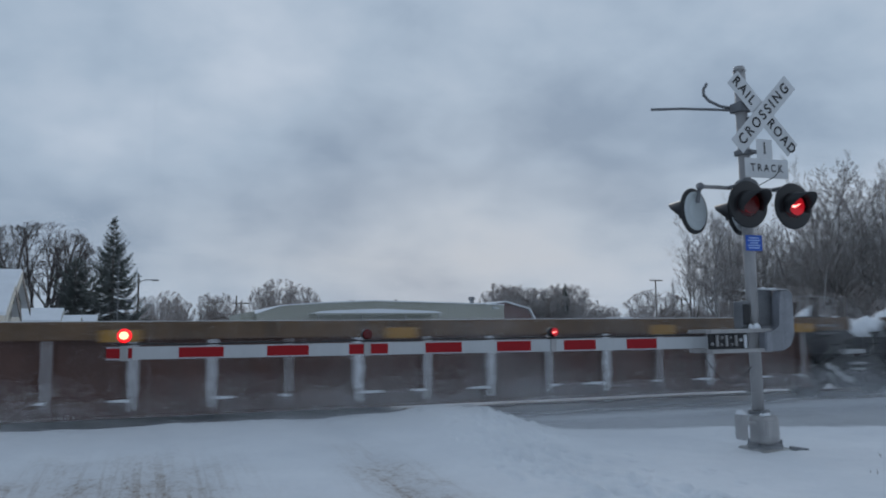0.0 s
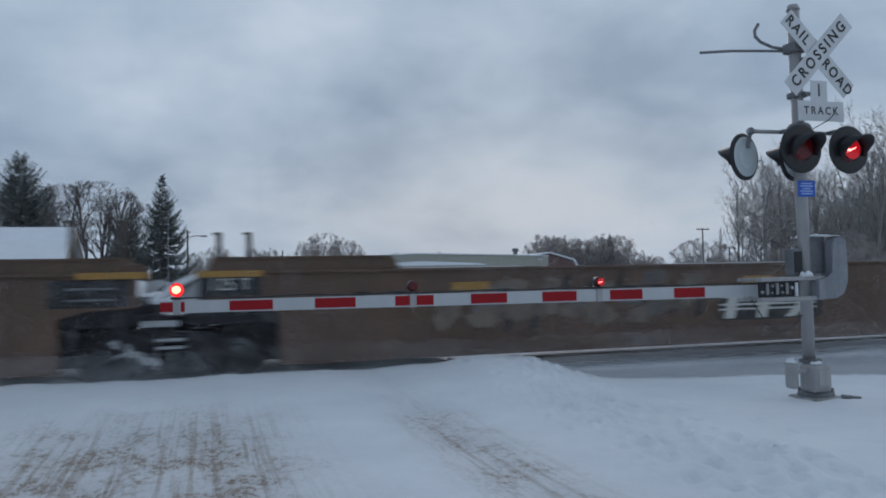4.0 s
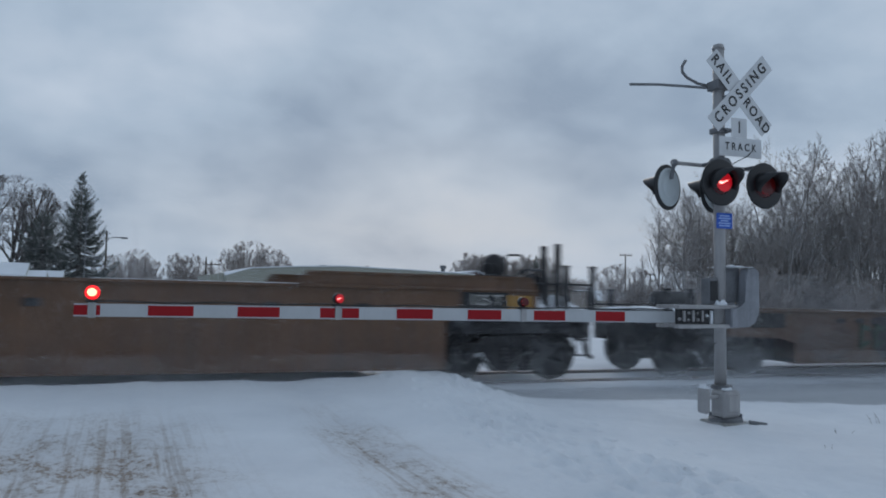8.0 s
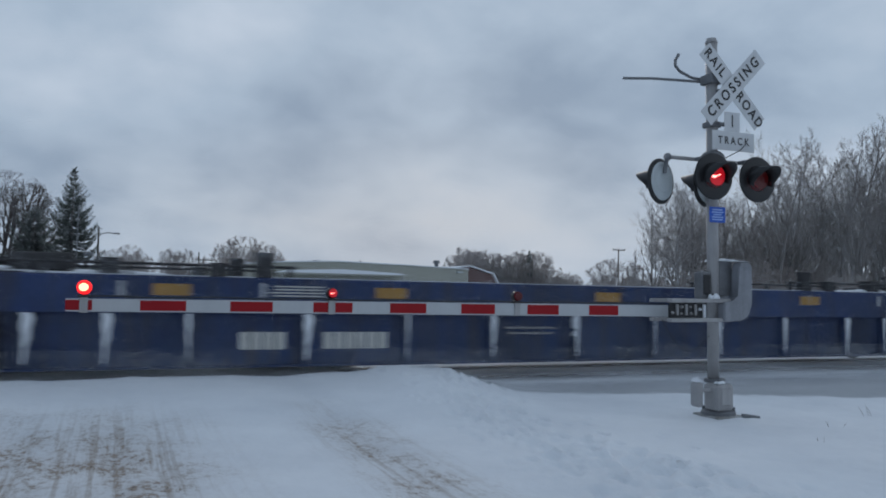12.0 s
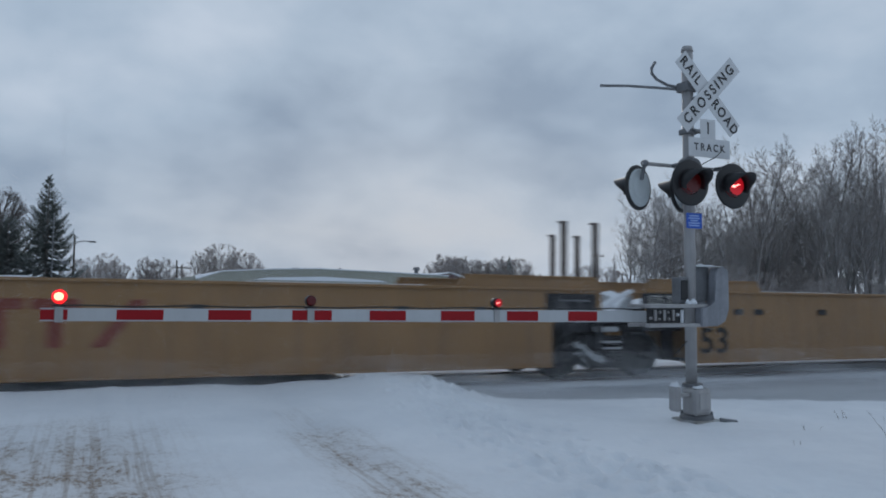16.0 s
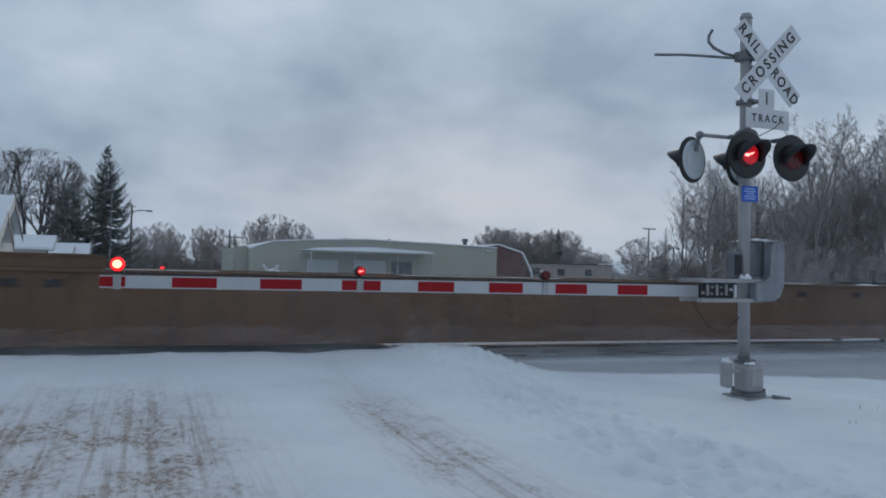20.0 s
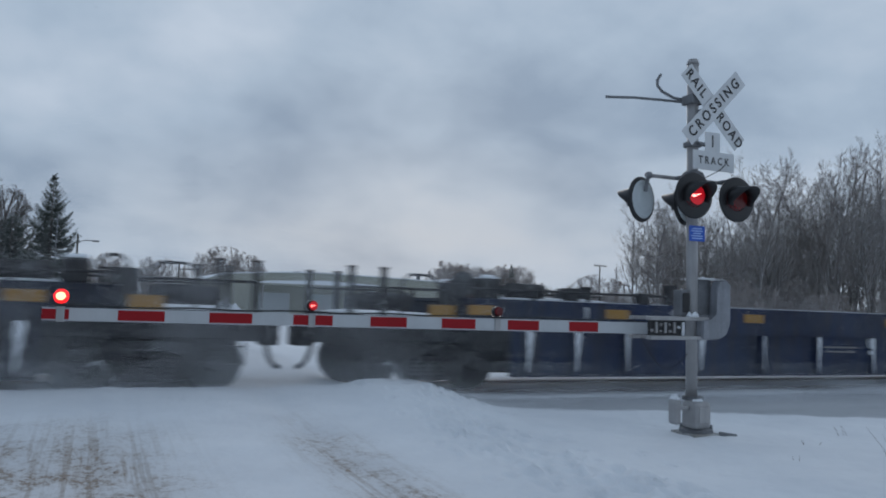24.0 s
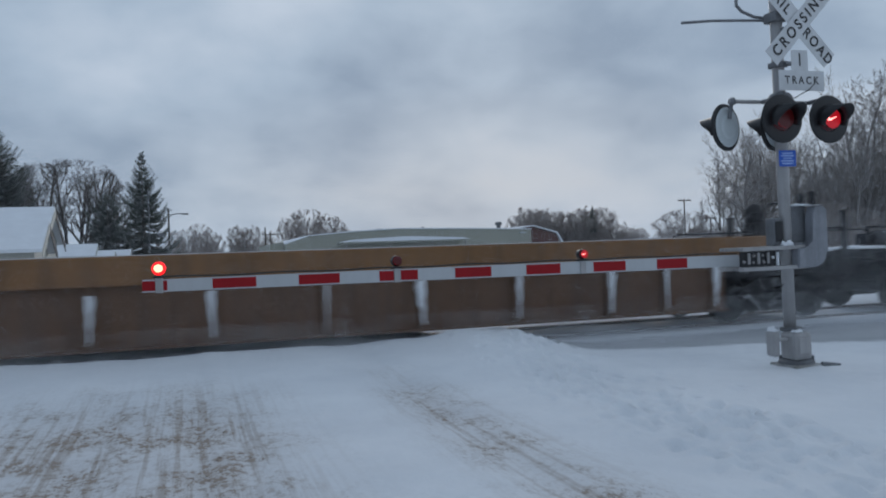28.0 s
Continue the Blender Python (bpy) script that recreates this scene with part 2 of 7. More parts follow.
# needle colour lifted as if seen through haze
NEEDLE = material("spruce_needles", (0.105, 0.12, 0.108), 0.8, vary=0.45, scale=2.0, fine=9, bump=0.0, snow=0.1)
CLAD = material("pale_green_cladding", (0.36, 0.357, 0.30), 0.6, vary=0.07, scale=0.6, bump=0.05)
BRICK = material("red_brick_wall", (0.145, 0.08, 0.072), 0.85, vary=0.2, scale=2.0, fine=14, bump=0.2)
SIDING = material("cream_siding", (0.50, 0.485, 0.43), 0.7, vary=0.08, scale=1.0, bump=0.05)
DARKWOOD = material("dark_trim", (0.06, 0.055, 0.055), 0.7, vary=0.2)
DOORS = material("white_overhead_door", (0.52, 0.55, 0.56), 0.6, vary=0.06, scale=1.0, bump=0.03)
GLASS = material("dark_window_glass", (0.05, 0.06, 0.075), 0.08, vary=0.2, scale=0.8, bump=0.0)
CABLE = material("black_cable", (0.02, 0.02, 0.02), 0.6, vary=0.1, bump=0.0)


# ---------------------------------------------------------------- mesh helpers
def box(bm, x0, x1, y0, y1, z0, z1, bevel=0.0):
    m = Matrix.Translation(((x0 + x1) / 2, (y0 + y1) / 2, (z0 + z1) / 2)) @ Matrix.Diagonal((abs(x1 - x0), abs(y1 - y0), abs(z1 - z0), 1))
    r = bmesh.ops.create_cube(bm, size=1.0, matrix=m)
    if bevel:
        es = list({e for v in r["verts"] for e in v.link_edges})
        bmesh.ops.bevel(bm, geom=es, offset=bevel, segments=2, affect="EDGES", profile=0.5)
    return bm


def rod(bm, a, b, r0, r1=None, n=8, caps=True):
    a, b = Vector(a), Vector(b)
    d = b - a
    m = Matrix.Translation((a + b) / 2) @ d.to_track_quat("Z", "Y").to_matrix().to_4x4()
    bmesh.ops.create_cone(bm, cap_ends=caps, segments=n, radius1=r0, radius2=r0 if r1 is None else r1, depth=d.length, matrix=m)
    return bm


def tube(bm, pts, r, n=6):
    """A bent pipe through the points, one closed skin."""
    P = [Vector(p) for p in pts]
    rings = []
    u = None
    for i, p in enumerate(P):
        d = (P[min(i + 1, len(P) - 1)] - P[max(i - 1, 0)]).normalized()
        u = d.orthogonal().normalized() if u is None else (u - d * u.dot(d)).normalized()
        w = d.cross(u)
        rings.append([bm.verts.new(p + (u * math.cos(2 * math.pi * k / n) + w * math.sin(2 * math.pi * k / n)) * r) for k in range(n)])
    for a, b in zip(rings, rings[1:]):
        for k in range(n):
            bm.faces.new((a[k], a[(k + 1) % n], b[(k + 1) % n], b[k]))
    bm.faces.new(rings[0][::-1])
    bm.faces.new(rings[-1])
    return bm


def prism(bm, outline, y0, y1):
    """A plate: an outline of (x, z) pairs between two values of y."""
    front = [bm.verts.new((x, y0, z)) for x, z in outline]
    back = [bm.verts.new((x, y1, z)) for x, z in outline]
    bm.faces.new(front)
    bm.faces.new(back[::-1])
    for i in range(len(outline)):
        j = (i + 1) % len(outline)
        bm.faces.new((front[j], front[i], back[i], back[j]))
    return bm


def sides(bm, outline, x0, x1):
    """A plate: an outline of (y, z) pairs between two values of x."""
    front = [bm.verts.new((x0, y, z)) for y, z in outline]
    back = [bm.verts.new((x1, y, z)) for y, z in outline]
    bm.faces.new(front)
    bm.faces.new(back[::-1])
    for i in range(len(outline)):
        j = (i + 1) % len(outline)
        bm.faces.new((front[j], front[i], back[i], back[j]))
    return bm


def lathe(bm, prof, m, n=28):
    """Turned shape: (radius, depth) pairs about the local y axis."""
    rings = [[bm.verts.new(m @ Vector((r * math.cos(2 * math.pi * i / n), d, r * math.sin(2 * math.pi * i / n)))) for i in range(n)] for r, d in prof]
    for a, b_ in zip(rings, rings[1:]):
        for i in range(n):
            j = (i + 1) % n
            bm.faces.new((a[i], a[j], b_[j], b_[i]))
    for ring in (rings[0], rings[-1]):
        bm.faces.new(ring)
    return bm


def B():
    return bmesh.new()


def link(name, bm, mat, smooth=False):
    me = bpy.data.meshes.new(name)
    bmesh.ops.recalc_face_normals(bm, faces=bm.faces[:])
    bm.to_mesh(me)
    bm.free()
    me.materials.append(mat)
    if smooth:
        for p in me.polygons:
            p.use_smooth = True
    return new(name, me)


def part(name, bm, mat, parent, label="", smooth=False):
    ob = link(name, bm, mat, smooth)
    ob.parent = parent
    if label:
        tagged(ob, label)
    return ob


def thing(name, x, y, z, label, category, group="", kind="", rz=0):
    ob = new(name)
    ob.matrix_basis = pose(x, y, z, 0, 0, rz)
    return tagged(ob, label, category, group, kind)


def writing(name, text, size, mat, parent, m, depth=0.004, squeeze=1.0, spacing=1.0, bold=0.0):
    """Raised lettering; m places its centre, x to the right, y up."""
    cu = bpy.data.curves.new(name, "FONT")
    cu.body, cu.size, cu.extrude, cu.offset = text, size, depth, bold
    cu.align_x, cu.align_y, cu.space_character = "CENTER", "CENTER", spacing
    tmp = new(name + "_text", cu)
    me = bpy.data.meshes.new_from_object(tmp)
    bpy.data.objects.remove(tmp)
    bpy.data.curves.remove(cu)
    me.transform(m @ Matrix.Diagonal((squeeze, 1, 1, 1)))
    me.materials.append(mat)
    ob = new(name, me)
    ob.parent = parent
    return ob


FACING = Matrix.Rotation(radians(90), 4, "X")     # lettering upright, read from -y


# ---------------------------------------------------------------- ground
def step(a, b, v):
    t = np.clip((v - a) / (b - a), 0, 1)
    return t * t * (3 - 2 * t)


def ground_height(x, y):
    """Road climbing to the crossing, ploughed bank on its edge, lower ground beside the track."""
    road = step(-6.5, -5.0, x) * (1 - step(3.6, 4.6, x))
    rise = step(6.0, 11.2, y) * (1 - step(15.0, 24.0, y))
    z = 0.02 + road * rise * 0.16
    along = step(3.0, 11.0, y) * (1 - step(11.55, 11.95, y))
    crest = 4.05 + 0.5 * step(8.0, 11.2, y) + 0.06 * np.sin(y * 1.7)
    z = z + along * (0.05 + 0.26 * step(7.5, 11.2, y)) * np.exp(-((x - crest) / np.where(x < crest, 0.75, 1.7 - 0.95 * step(8.2, 10.0, y))) ** 2)
    shoulder = step(5.0, 8.5, x) * (1 - step(9.5, 11.0, y)) * 0.05
    lip = step(-9.0, -6.0, x) * (1 - step(3.6, 4.6, x)) * (0.115 + 0.012 * np.sin(x * 2.3) + 0.008 * np.sin(x * 5.1)) * np.exp(-((y - 11.12) / np.where(y < 11.12, 0.75, 0.27)) ** 2)
    return z + shoulder + lip


def build_ground():
    xs = np.unique(np.concatenate([np.linspace(-900, -60, 16), np.linspace(-60, -8, 28), np.linspace(-8, 3.4, 135), np.linspace(3.4, 9.4, 165), np.linspace(9.4, 14, 55), np.linspace(14, 60, 90), np.linspace(60, 900, 24)]))
    ys = np.unique(np.concatenate([np.linspace(-300, -4, 12), np.linspace(-4, 2.5, 16), np.linspace(2.5, 11.8, 260), np.linspace(11.8, 17, 74), np.linspace(17, 60, 60), np.linspace(60, 1500, 30)]))
    X, Y = np.meshgrid(xs, ys)
    Z = ground_height(X, Y)
    rng = np.random.RandomState(4)
    near = (np.abs(X) < 40) & (Y > 1.5) & (Y < 30)
    for i, j in zip(*np.nonzero(near)):
        p = Vector((X[i, j], Y[i, j], 0))
        road = -5 < X[i, j] < 3.6
        k = noise.noise(p * 0.9) * 0.018 + noise.noise(p * 3.1) * (0.010 if road else 0.008)
        if X[i, j] > 3.6 and Y[i, j] < 11.6:
            k += noise.noise(p * 5.3) * 0.014 + noise.noise(p * 11.0) * 0.006
        Z[i, j] += k
    # tyre ruts in the lane
    for c, w, d in ((-0.75, 0.16, 0.02), (0.1, 0.13, 0.028), (0.45, 0.11, 0.022), (2.25, 0.2, 0.03), (-3.0, 0.2, 0.02)):
        Z -= d * np.exp(-((X - c - 0.04 * np.sin(Y * 0.8)) / w) ** 2) * (Y > 1.5) * (1 - step(10.5, 11.6, Y))
    # footprints on the bank and verge
    for _ in range(1300):
        fx, fy = rng.uniform(3.2, 6.6), rng.uniform(3.0, 11.0)
        if rng.rand() > np.exp(-((fx - 4.15 - 0.5 * step(8.0, 11.2, fy)) / 0.6) ** 2):
            continue
        ia, ib = np.searchsorted(xs, (fx - 0.5, fx + 0.5))
        ja, jb = np.searchsorted(ys, (fy - 0.6, fy + 0.6))
        k = rng.uniform(0.5, 0.95)
        r2 = ((X[ja:jb, ia:ib] - fx) / (0.07 * k)) ** 2 + ((Y[ja:jb, ia:ib] - fy) / (0.12 * k)) ** 2
        Z[ja:jb, ia:ib] += -0.038 * np.exp(-r2) + 0.017 * np.exp(-(np.sqrt(r2) - 1.7) ** 2 * 3)
    verts = np.stack([X, Y, Z], -1).reshape(-1, 3)
    n, m = len(xs), len(ys)
    i = np.arange(m - 1)[:, None] * n + np.arange(n - 1)[None]
    faces = np.stack([i, i + 1, i + n + 1, i + n], -1).reshape(-1, 4)
    me = bpy.data.meshes.new("ground")
    me.from_pydata(verts.tolist(), [], faces.tolist())
    for p in me.polygons:
        p.use_smooth = True
    me.materials.append(ground_material())
    return tagged(new("ground", me), "snow-covered road, bank and verge with dirty tyre tracks", "ground", kind="structure")


def ground_material():
    m = bpy.data.materials.new("road_snow")
    m.use_nodes = True
    nt = m.node_tree
    L, b = nt.links.new, nt.nodes["Principled BSDF"]
    co = nt.nodes.new("ShaderNodeTexCoord")
    sep = nt.nodes.new("ShaderNodeSeparateXYZ")
    L(co.outputs["Object"], sep.inputs[0])
    px, py = sep.outputs[0], sep.outputs[1]

    def mth(op, a, c=None, clamp=False, d=None):
        n = nt.nodes.new("ShaderNodeMath")
        n.operation, n.use_clamp = op, clamp
        for i, v in enumerate((a, c, d)):
            if v is None:
                continue
            if isinstance(v, (int, float)):
                n.inputs[i].default_value = v
            else:
                L(v, n.inputs[i])
        return n.outputs[0]

    def tex(scale, detail=6.0, stretch=(1, 1, 1), rough=0.6):
        mp = nt.nodes.new("ShaderNodeMapping")
        mp.inputs["Scale"].default_value = stretch
        L(co.outputs["Object"], mp.inputs[0])
        n = nt.nodes.new("ShaderNodeTexNoise")
        n.inputs["Scale"].default_value, n.inputs["Detail"].default_value, n.inputs["Roughness"].default_value = scale, detail, rough
        L(mp.outputs[0], n.inputs["Vector"])
        return n.outputs[0]

    def smooth(v, a, c):
        n = nt.nodes.new("ShaderNodeMapRange")
        n.interpolation_type = "SMOOTHSTEP"
        n.inputs["From Min"].default_value, n.inputs["From Max"].default_value = a, c
        L(v, n.inputs["Value"])
        return n.outputs["Result"]

    def band(centre, half):
        return mth("POWER", 2.718, mth("MULTIPLY", mth("POWER", mth("DIVIDE", mth("ABSOLUTE", mth("SUBTRACT", px, centre)), half), 2.0), -1.0))
    wheel = mth("ADD", mth("ADD", mth("MULTIPLY", band(0.2, 0.6), 1.1), mth("MULTIPLY", band(-1.0, 0.75), 1.05)), mth("MULTIPLY", band(2.32, 0.36), 0.9))
    wheel = mth("ADD", wheel, mth("MULTIPLY", band(-3.0, 1.1), 0.8))
    fade = mth("MULTIPLY", smooth(py, -60.0, -30.0), mth("SUBTRACT", 1.0, smooth(py, 7.0, 10.4)))
    wheel = mth("MULTIPLY", wheel, fade)
    speck, lump, run = tex(17.0, 6.0, (1, 0.6, 1), 0.7), tex(1.9, 5.0, (1, 0.7, 1)), tex(5.0, 4.0, (2.6, 0.07, 1))
    stone = mth("MULTIPLY", smooth(tex(30.0, 4.0, (1, 0.7, 1)), 0.60, 0.66), smooth(lump, 0.46, 0.60))
    grit = mth("MULTIPLY", wheel, mth("ADD", mth("MULTIPLY", mth("MULTIPLY", smooth(speck, 0.46, 0.62), mth("ADD", 0.35, smooth(lump, 0.42, 0.62))), 0.55), mth("ADD", 0.2, mth("MULTIPLY", smooth(lump, 0.36, 0.66), 0.24))), True)
    lines = mth("MULTIPLY", mth("MULTIPLY", wheel, smooth(run, 0.48, 0.64)), 0.36, True)
    dirt = mth("MINIMUM", mth("ADD", grit, lines), 1.0)
    base = nt.nodes.new("ShaderNodeValToRGB")
    e = base.color_ramp.elements
    e[0].position, e[0].color = 0.3, (0.735, 0.755, 0.785, 1)
    e[1].position, e[1].color = 0.7, (0.845, 0.86, 0.88, 1)
    L(tex(0.7, 8.0), base.inputs[0])
    # snow greyer beside the track; on the road, the train's shade is painted in
    line = mth("ADD", py, mth("MULTIPLY", mth("MINIMUM", mth("SUBTRACT", px, 6.07), 10.0), 0.45))
    edge = mth("ADD", line, mth("MULTIPLY", mth("SUBTRACT", tex(0.8, 3.0), 0.5), 0.5))
    beside = smooth(px, 4.3, 5.2)
    # foot: shade and mist under the train, put into the road's colour
    foot = mth("MULTIPLY", smooth(py, 9.5, 11.6), mth("SUBTRACT", 1.0, beside))
    near = mth("MULTIPLY", mth("MULTIPLY", smooth(edge, 10.0, 10.35), beside), mth("SUBTRACT", 1.0, smooth(py, 11.95, 12.05)))
    track_grey = mth("MULTIPLY", near, mth("ADD", 0.62, mth("MULTIPLY", tex(1.2, 6.0, (0.35, 1, 1)), 0.4)), True)
    track_grey = mth("MINIMUM", mth("ADD", track_grey, mth("MULTIPLY", foot, 0.34)), 1.0)
    m0 = nt.nodes.new("ShaderNodeMix")
    m0.data_type = "RGBA"
    L(track_grey, m0.inputs["Factor"])
    L(base.outputs[0], m0.inputs["A"])
    m0.inputs["B"].default_value = (0.35, 0.362, 0.38, 1)
    m1 = nt.nodes.new("ShaderNodeMix")
    m1.data_type = "RGBA"
    L(dirt, m1.inputs["Factor"])
    L(m0.outputs["Result"], m1.inputs["A"])
    m1.inputs["B"].default_value = (0.335, 0.275, 0.23, 1)
    m2 = nt.nodes.new("ShaderNodeMix")
    m2.data_type = "RGBA"
    L(mth("MULTIPLY", mth("MULTIPLY", stone, wheel), 0.9, True), m2.inputs["Factor"])
    L(m1.outputs["Result"], m2.inputs["A"])
    m2.inputs["B"].default_value = (0.115, 0.08, 0.057, 1)
    L(m2.outputs["Result"], b.inputs["Base Color"])
    b.inputs["Roughness"].default_value = 0.85
    b.inputs["Specular IOR Level"].default_value = 0.2
    bump = nt.nodes.new("ShaderNodeBump")
    bump.inputs["Strength"].default_value, bump.inputs["Distance"].default_value = 0.55, 0.05
    L(mth("ADD", mth("MULTIPLY", tex(14.0, 8.0), 0.5), mth("MULTIPLY", tex(3.0, 6.0, (1, 0.6, 1)), 0.8)), bump.inputs["Height"])
    L(bump.outputs[0], b.inputs["Normal"])
    return m


build_ground()


def build_track():
    for k, s in enumerate((-1, 1)):
        y = TRACK_Y + s * 0.755
        r = B()
        top, h = RAIL_Z, 0.18
        prof = [(-0.075, top - h), (0.075, top - h), (0.075, top - h + 0.015), (0.012, top - h + 0.035), (0.012, top - 0.045), (0.036, top - 0.035), (0.036, top - 0.004),
                (0.028, top), (-0.028, top), (-0.036, top - 0.004), (-0.036, top - 0.035), (-0.012, top - 0.045), (-0.012, top - h + 0.035), (-0.075, top - h + 0.015)]
        sides(r, [(y + a, z) for a, z in prof], -620, 640)
        tagged(link("rail", r, STEEL), "steel rail with snow packed along its web", "rail", kind="structure")
    for x0, x1 in ((-620, -5.6), (4.5, 640)):
        for a0, a1 in ((-1.6, -0.82), (-0.66, 0.66), (0.82, 1.6)):
            b_ = B()
            n, prev = 260, None
            for i in range(n + 1):
                x = x0 + (x1 - x0) * ((i / n) ** 2.0 if x0 > 0 else 1 - (1 - i / n) ** 2.0)
                k = noise.noise(Vector((x * 0.7, a0, 0))) * 0.012
                ring = [b_.verts.new((x, TRACK_Y + a0 + (a1 - a0) * f, z + k)) for f, z in ((0.0, 0.0), (0.12, 0.04), (0.5, 0.055), (0.88, 0.045), (1.0, 0.0))]
                if prev:
                    for a in range(4):
                        b_.faces.new((prev[a], prev[a + 1], ring[a + 1], ring[a]))
                prev = ring
            tagged(link("snow_bed", b_, SNOW, True), "snow lying along the rails", "snow", kind="structure")
        # bolted joints of the near rail
        for x in range(-3, 9) if x0 > 0 else range(-9, -3):
            j_ = B()
            y = TRACK_Y - 0.755
            box(j_, x * 11.9 + 5.0, x * 11.9 + 5.9, y - 0.045, y - 0.012, RAIL_Z - 0.10, RAIL_Z - 0.04, 0.006)
            if x0 < x * 11.9 + 5.0 < x1:
                tagged(link("joint_bar", j_, STEEL), "bolted steel bar joining two rails", "joint bar", kind="structure")
            else:
                j_.free()
    c = B()
    for y0, y1 in ((TRACK_Y - 1.35, TRACK_Y - 0.85), (TRACK_Y - 0.62, TRACK_Y + 0.62), (TRACK_Y + 0.85, TRACK_Y + 1.35)):
        box(c, -5.2, 4.1, y0, y1, -0.05, RAIL_Z - 0.012, 0.01)
    tagged(link("crossing_panel", c, PACKED), "snow-packed concrete crossing panels between the rails", "crossing", kind="structure")


build_track()


# ---------------------------------------------------------------- the train
LENGTH = 20.0            # truck centre to truck centre of a unit
HALF = LENGTH / 2
CACHE = {}
FADED = material("faded_grey_lettering", (0.30, 0.29, 0.28), 0.65, vary=0.25, scale=6, bump=0.0, streak=0.3)


def bars(name, mat, parent, x, z, width, height, n, y, gap=0.28):
    """Writing shown as plain bars."""
    w = width / (n + (n - 1) * gap)
    for i in range(n):
        a = x - width / 2 + i * w * (1 + gap)
        b = B()
        box(b, a, a + w, y - 0.004, y + 0.004, z - height / 2, z + height / 2)
        part(name, b, mat, parent)


def each(name, boxes, mat, parent, label="", bevel=0.0):
    """One part for every box."""
    for bx in boxes:
        b = B()
        box(b, *bx, bevel)
        part(name, b, mat, parent, label)


def wheel_mesh():
    if "wheel" not in CACHE:
        bm = B()
        prof = [(0.0, 0.10), (0.09, 0.10), (0.10, 0.05), (0.17, 0.045), (0.34, 0.015), (0.40, 0.02), (0.405, 0.065), (0.455, 0.07), (0.46, -0.055), (0.485, -0.065), (0.485, -0.085), (0.39, -0.085), (0.12, -0.04), (0.0, -0.06)]
        rings, n = [], 24
        for r, y in prof:
            rings.append([bm.verts.new((r * math.cos(2 * math.pi * i / n), -y, r * math.sin(2 * math.pi * i / n))) for i in range(n)])
        for a, b_ in zip(rings, rings[1:]):
            for i in range(n):
                j = (i + 1) % n
                bm.faces.new((a[i], a[j], b_[j], b_[i]))
        bmesh.ops.remove_doubles(bm, verts=bm.verts[:], dist=0.0005)
        bmesh.ops.recalc_face_normals(bm, faces=bm.faces[:])
        me = bpy.data.meshes.new("wheel")
        bm.to_mesh(me)
        bm.free()
        me.materials.append(WHEEL)
        CACHE["wheel"] = me
    return CACHE["wheel"]


def add_truck(car, x):
    """Two-axle truck: cast side frames with springs and bearings, bolster, four wheels."""
    t = B()
    box(t, x - 0.22, x + 0.22, -1.12, 1.12, 0.36, 0.66, 0.03)
    rod(t, (x, 0, 0.6), (x, 0, 0.98), 0.3, n=14)
    truck = part("truck", t, TRUCK, car, "snow-caked cast steel truck")
    for s in (-1, 1):
        f = B()
        y0, y1 = s * 0.98, s * 1.12
        out = [(-1.13, 0.36), (-1.15, 0.56), (-1.0, 0.66), (-0.72, 0.66), (-0.5, 0.78), (0.5, 0.78), (0.72, 0.66), (1.0, 0.66), (1.15, 0.56), (1.13, 0.36), (0.95, 0.33), (0.66, 0.46), (0.42, 0.20), (-0.42, 0.20), (-0.66, 0.46), (-0.95, 0.33)]
        prism(f, [(x + a, z) for a, z in out], y0, y1)
        fr = part("side_frame", f, TRUCK, truck)
        for k in (-1,):
            f = B()
            prism(f, [(x + k * 0.95, 0.34), (x + k * 0.66, 0.47), (x + k * 0.45, 0.24), (x + k * 0.38, 0.21), (x + k * 0.5, 0.32), (x + k * 0.64, 0.52), (x + k * 0.97, 0.40)], s * 1.12, s * 1.135)
            part("frame_snow", f, DIRTY_SNOW, fr, "snow caught along the casting")
        for k in (-0.22, 0.0, 0.22):
            sp = B()
            lathe(sp, [(0.05, 0.0)] + [(0.075 if q % 2 else 0.055, q * 0.033) for q in range(11)], Matrix.Translation((x + k, s * 1.14, 0.26)) @ Matrix.Rotation(radians(90), 4, "X"), 10)
            part("spring", sp, UNDER, truck)
        for wx in (-0.89, 0.89):
            o = new("wheel", wheel_mesh())
            o.parent = truck
            o.matrix_basis = pose(x + wx, s * 0.79, 0.446, 0, 0, 0 if s < 0 else 180) @ Matrix.Diagonal((0.92, 1, 0.92, 1))
            c = B()
            rod(c, (x + wx, s * 1.0, 0.47), (x + wx, s * 1.2, 0.47), 0.14, 0.10, 12)
            part("bearing_cap", c, UNDER, truck)
    a = B()
    for wx in (-0.89, 0.89):
        rod(a, (x + wx, -0.8, 0.446), (x + wx, 0.8, 0.446), 0.08, n=10)
        box(a, x + wx * 0.5 - 0.05, x + wx * 0.5 + 0.05, -0.95, 0.95, 0.42, 0.55)
    part("axle", a, UNDER, truck)
    each("brake_beam", [(x - 0.5, x + 0.5, yy, yy + 0.08, 0.38, 0.56) for yy in (-0.5, 0.42)], UNDER, truck, bevel=0.02)
    truck.matrix_basis = pose(0, 0, RAIL_Z - BODY_Z)
    return truck


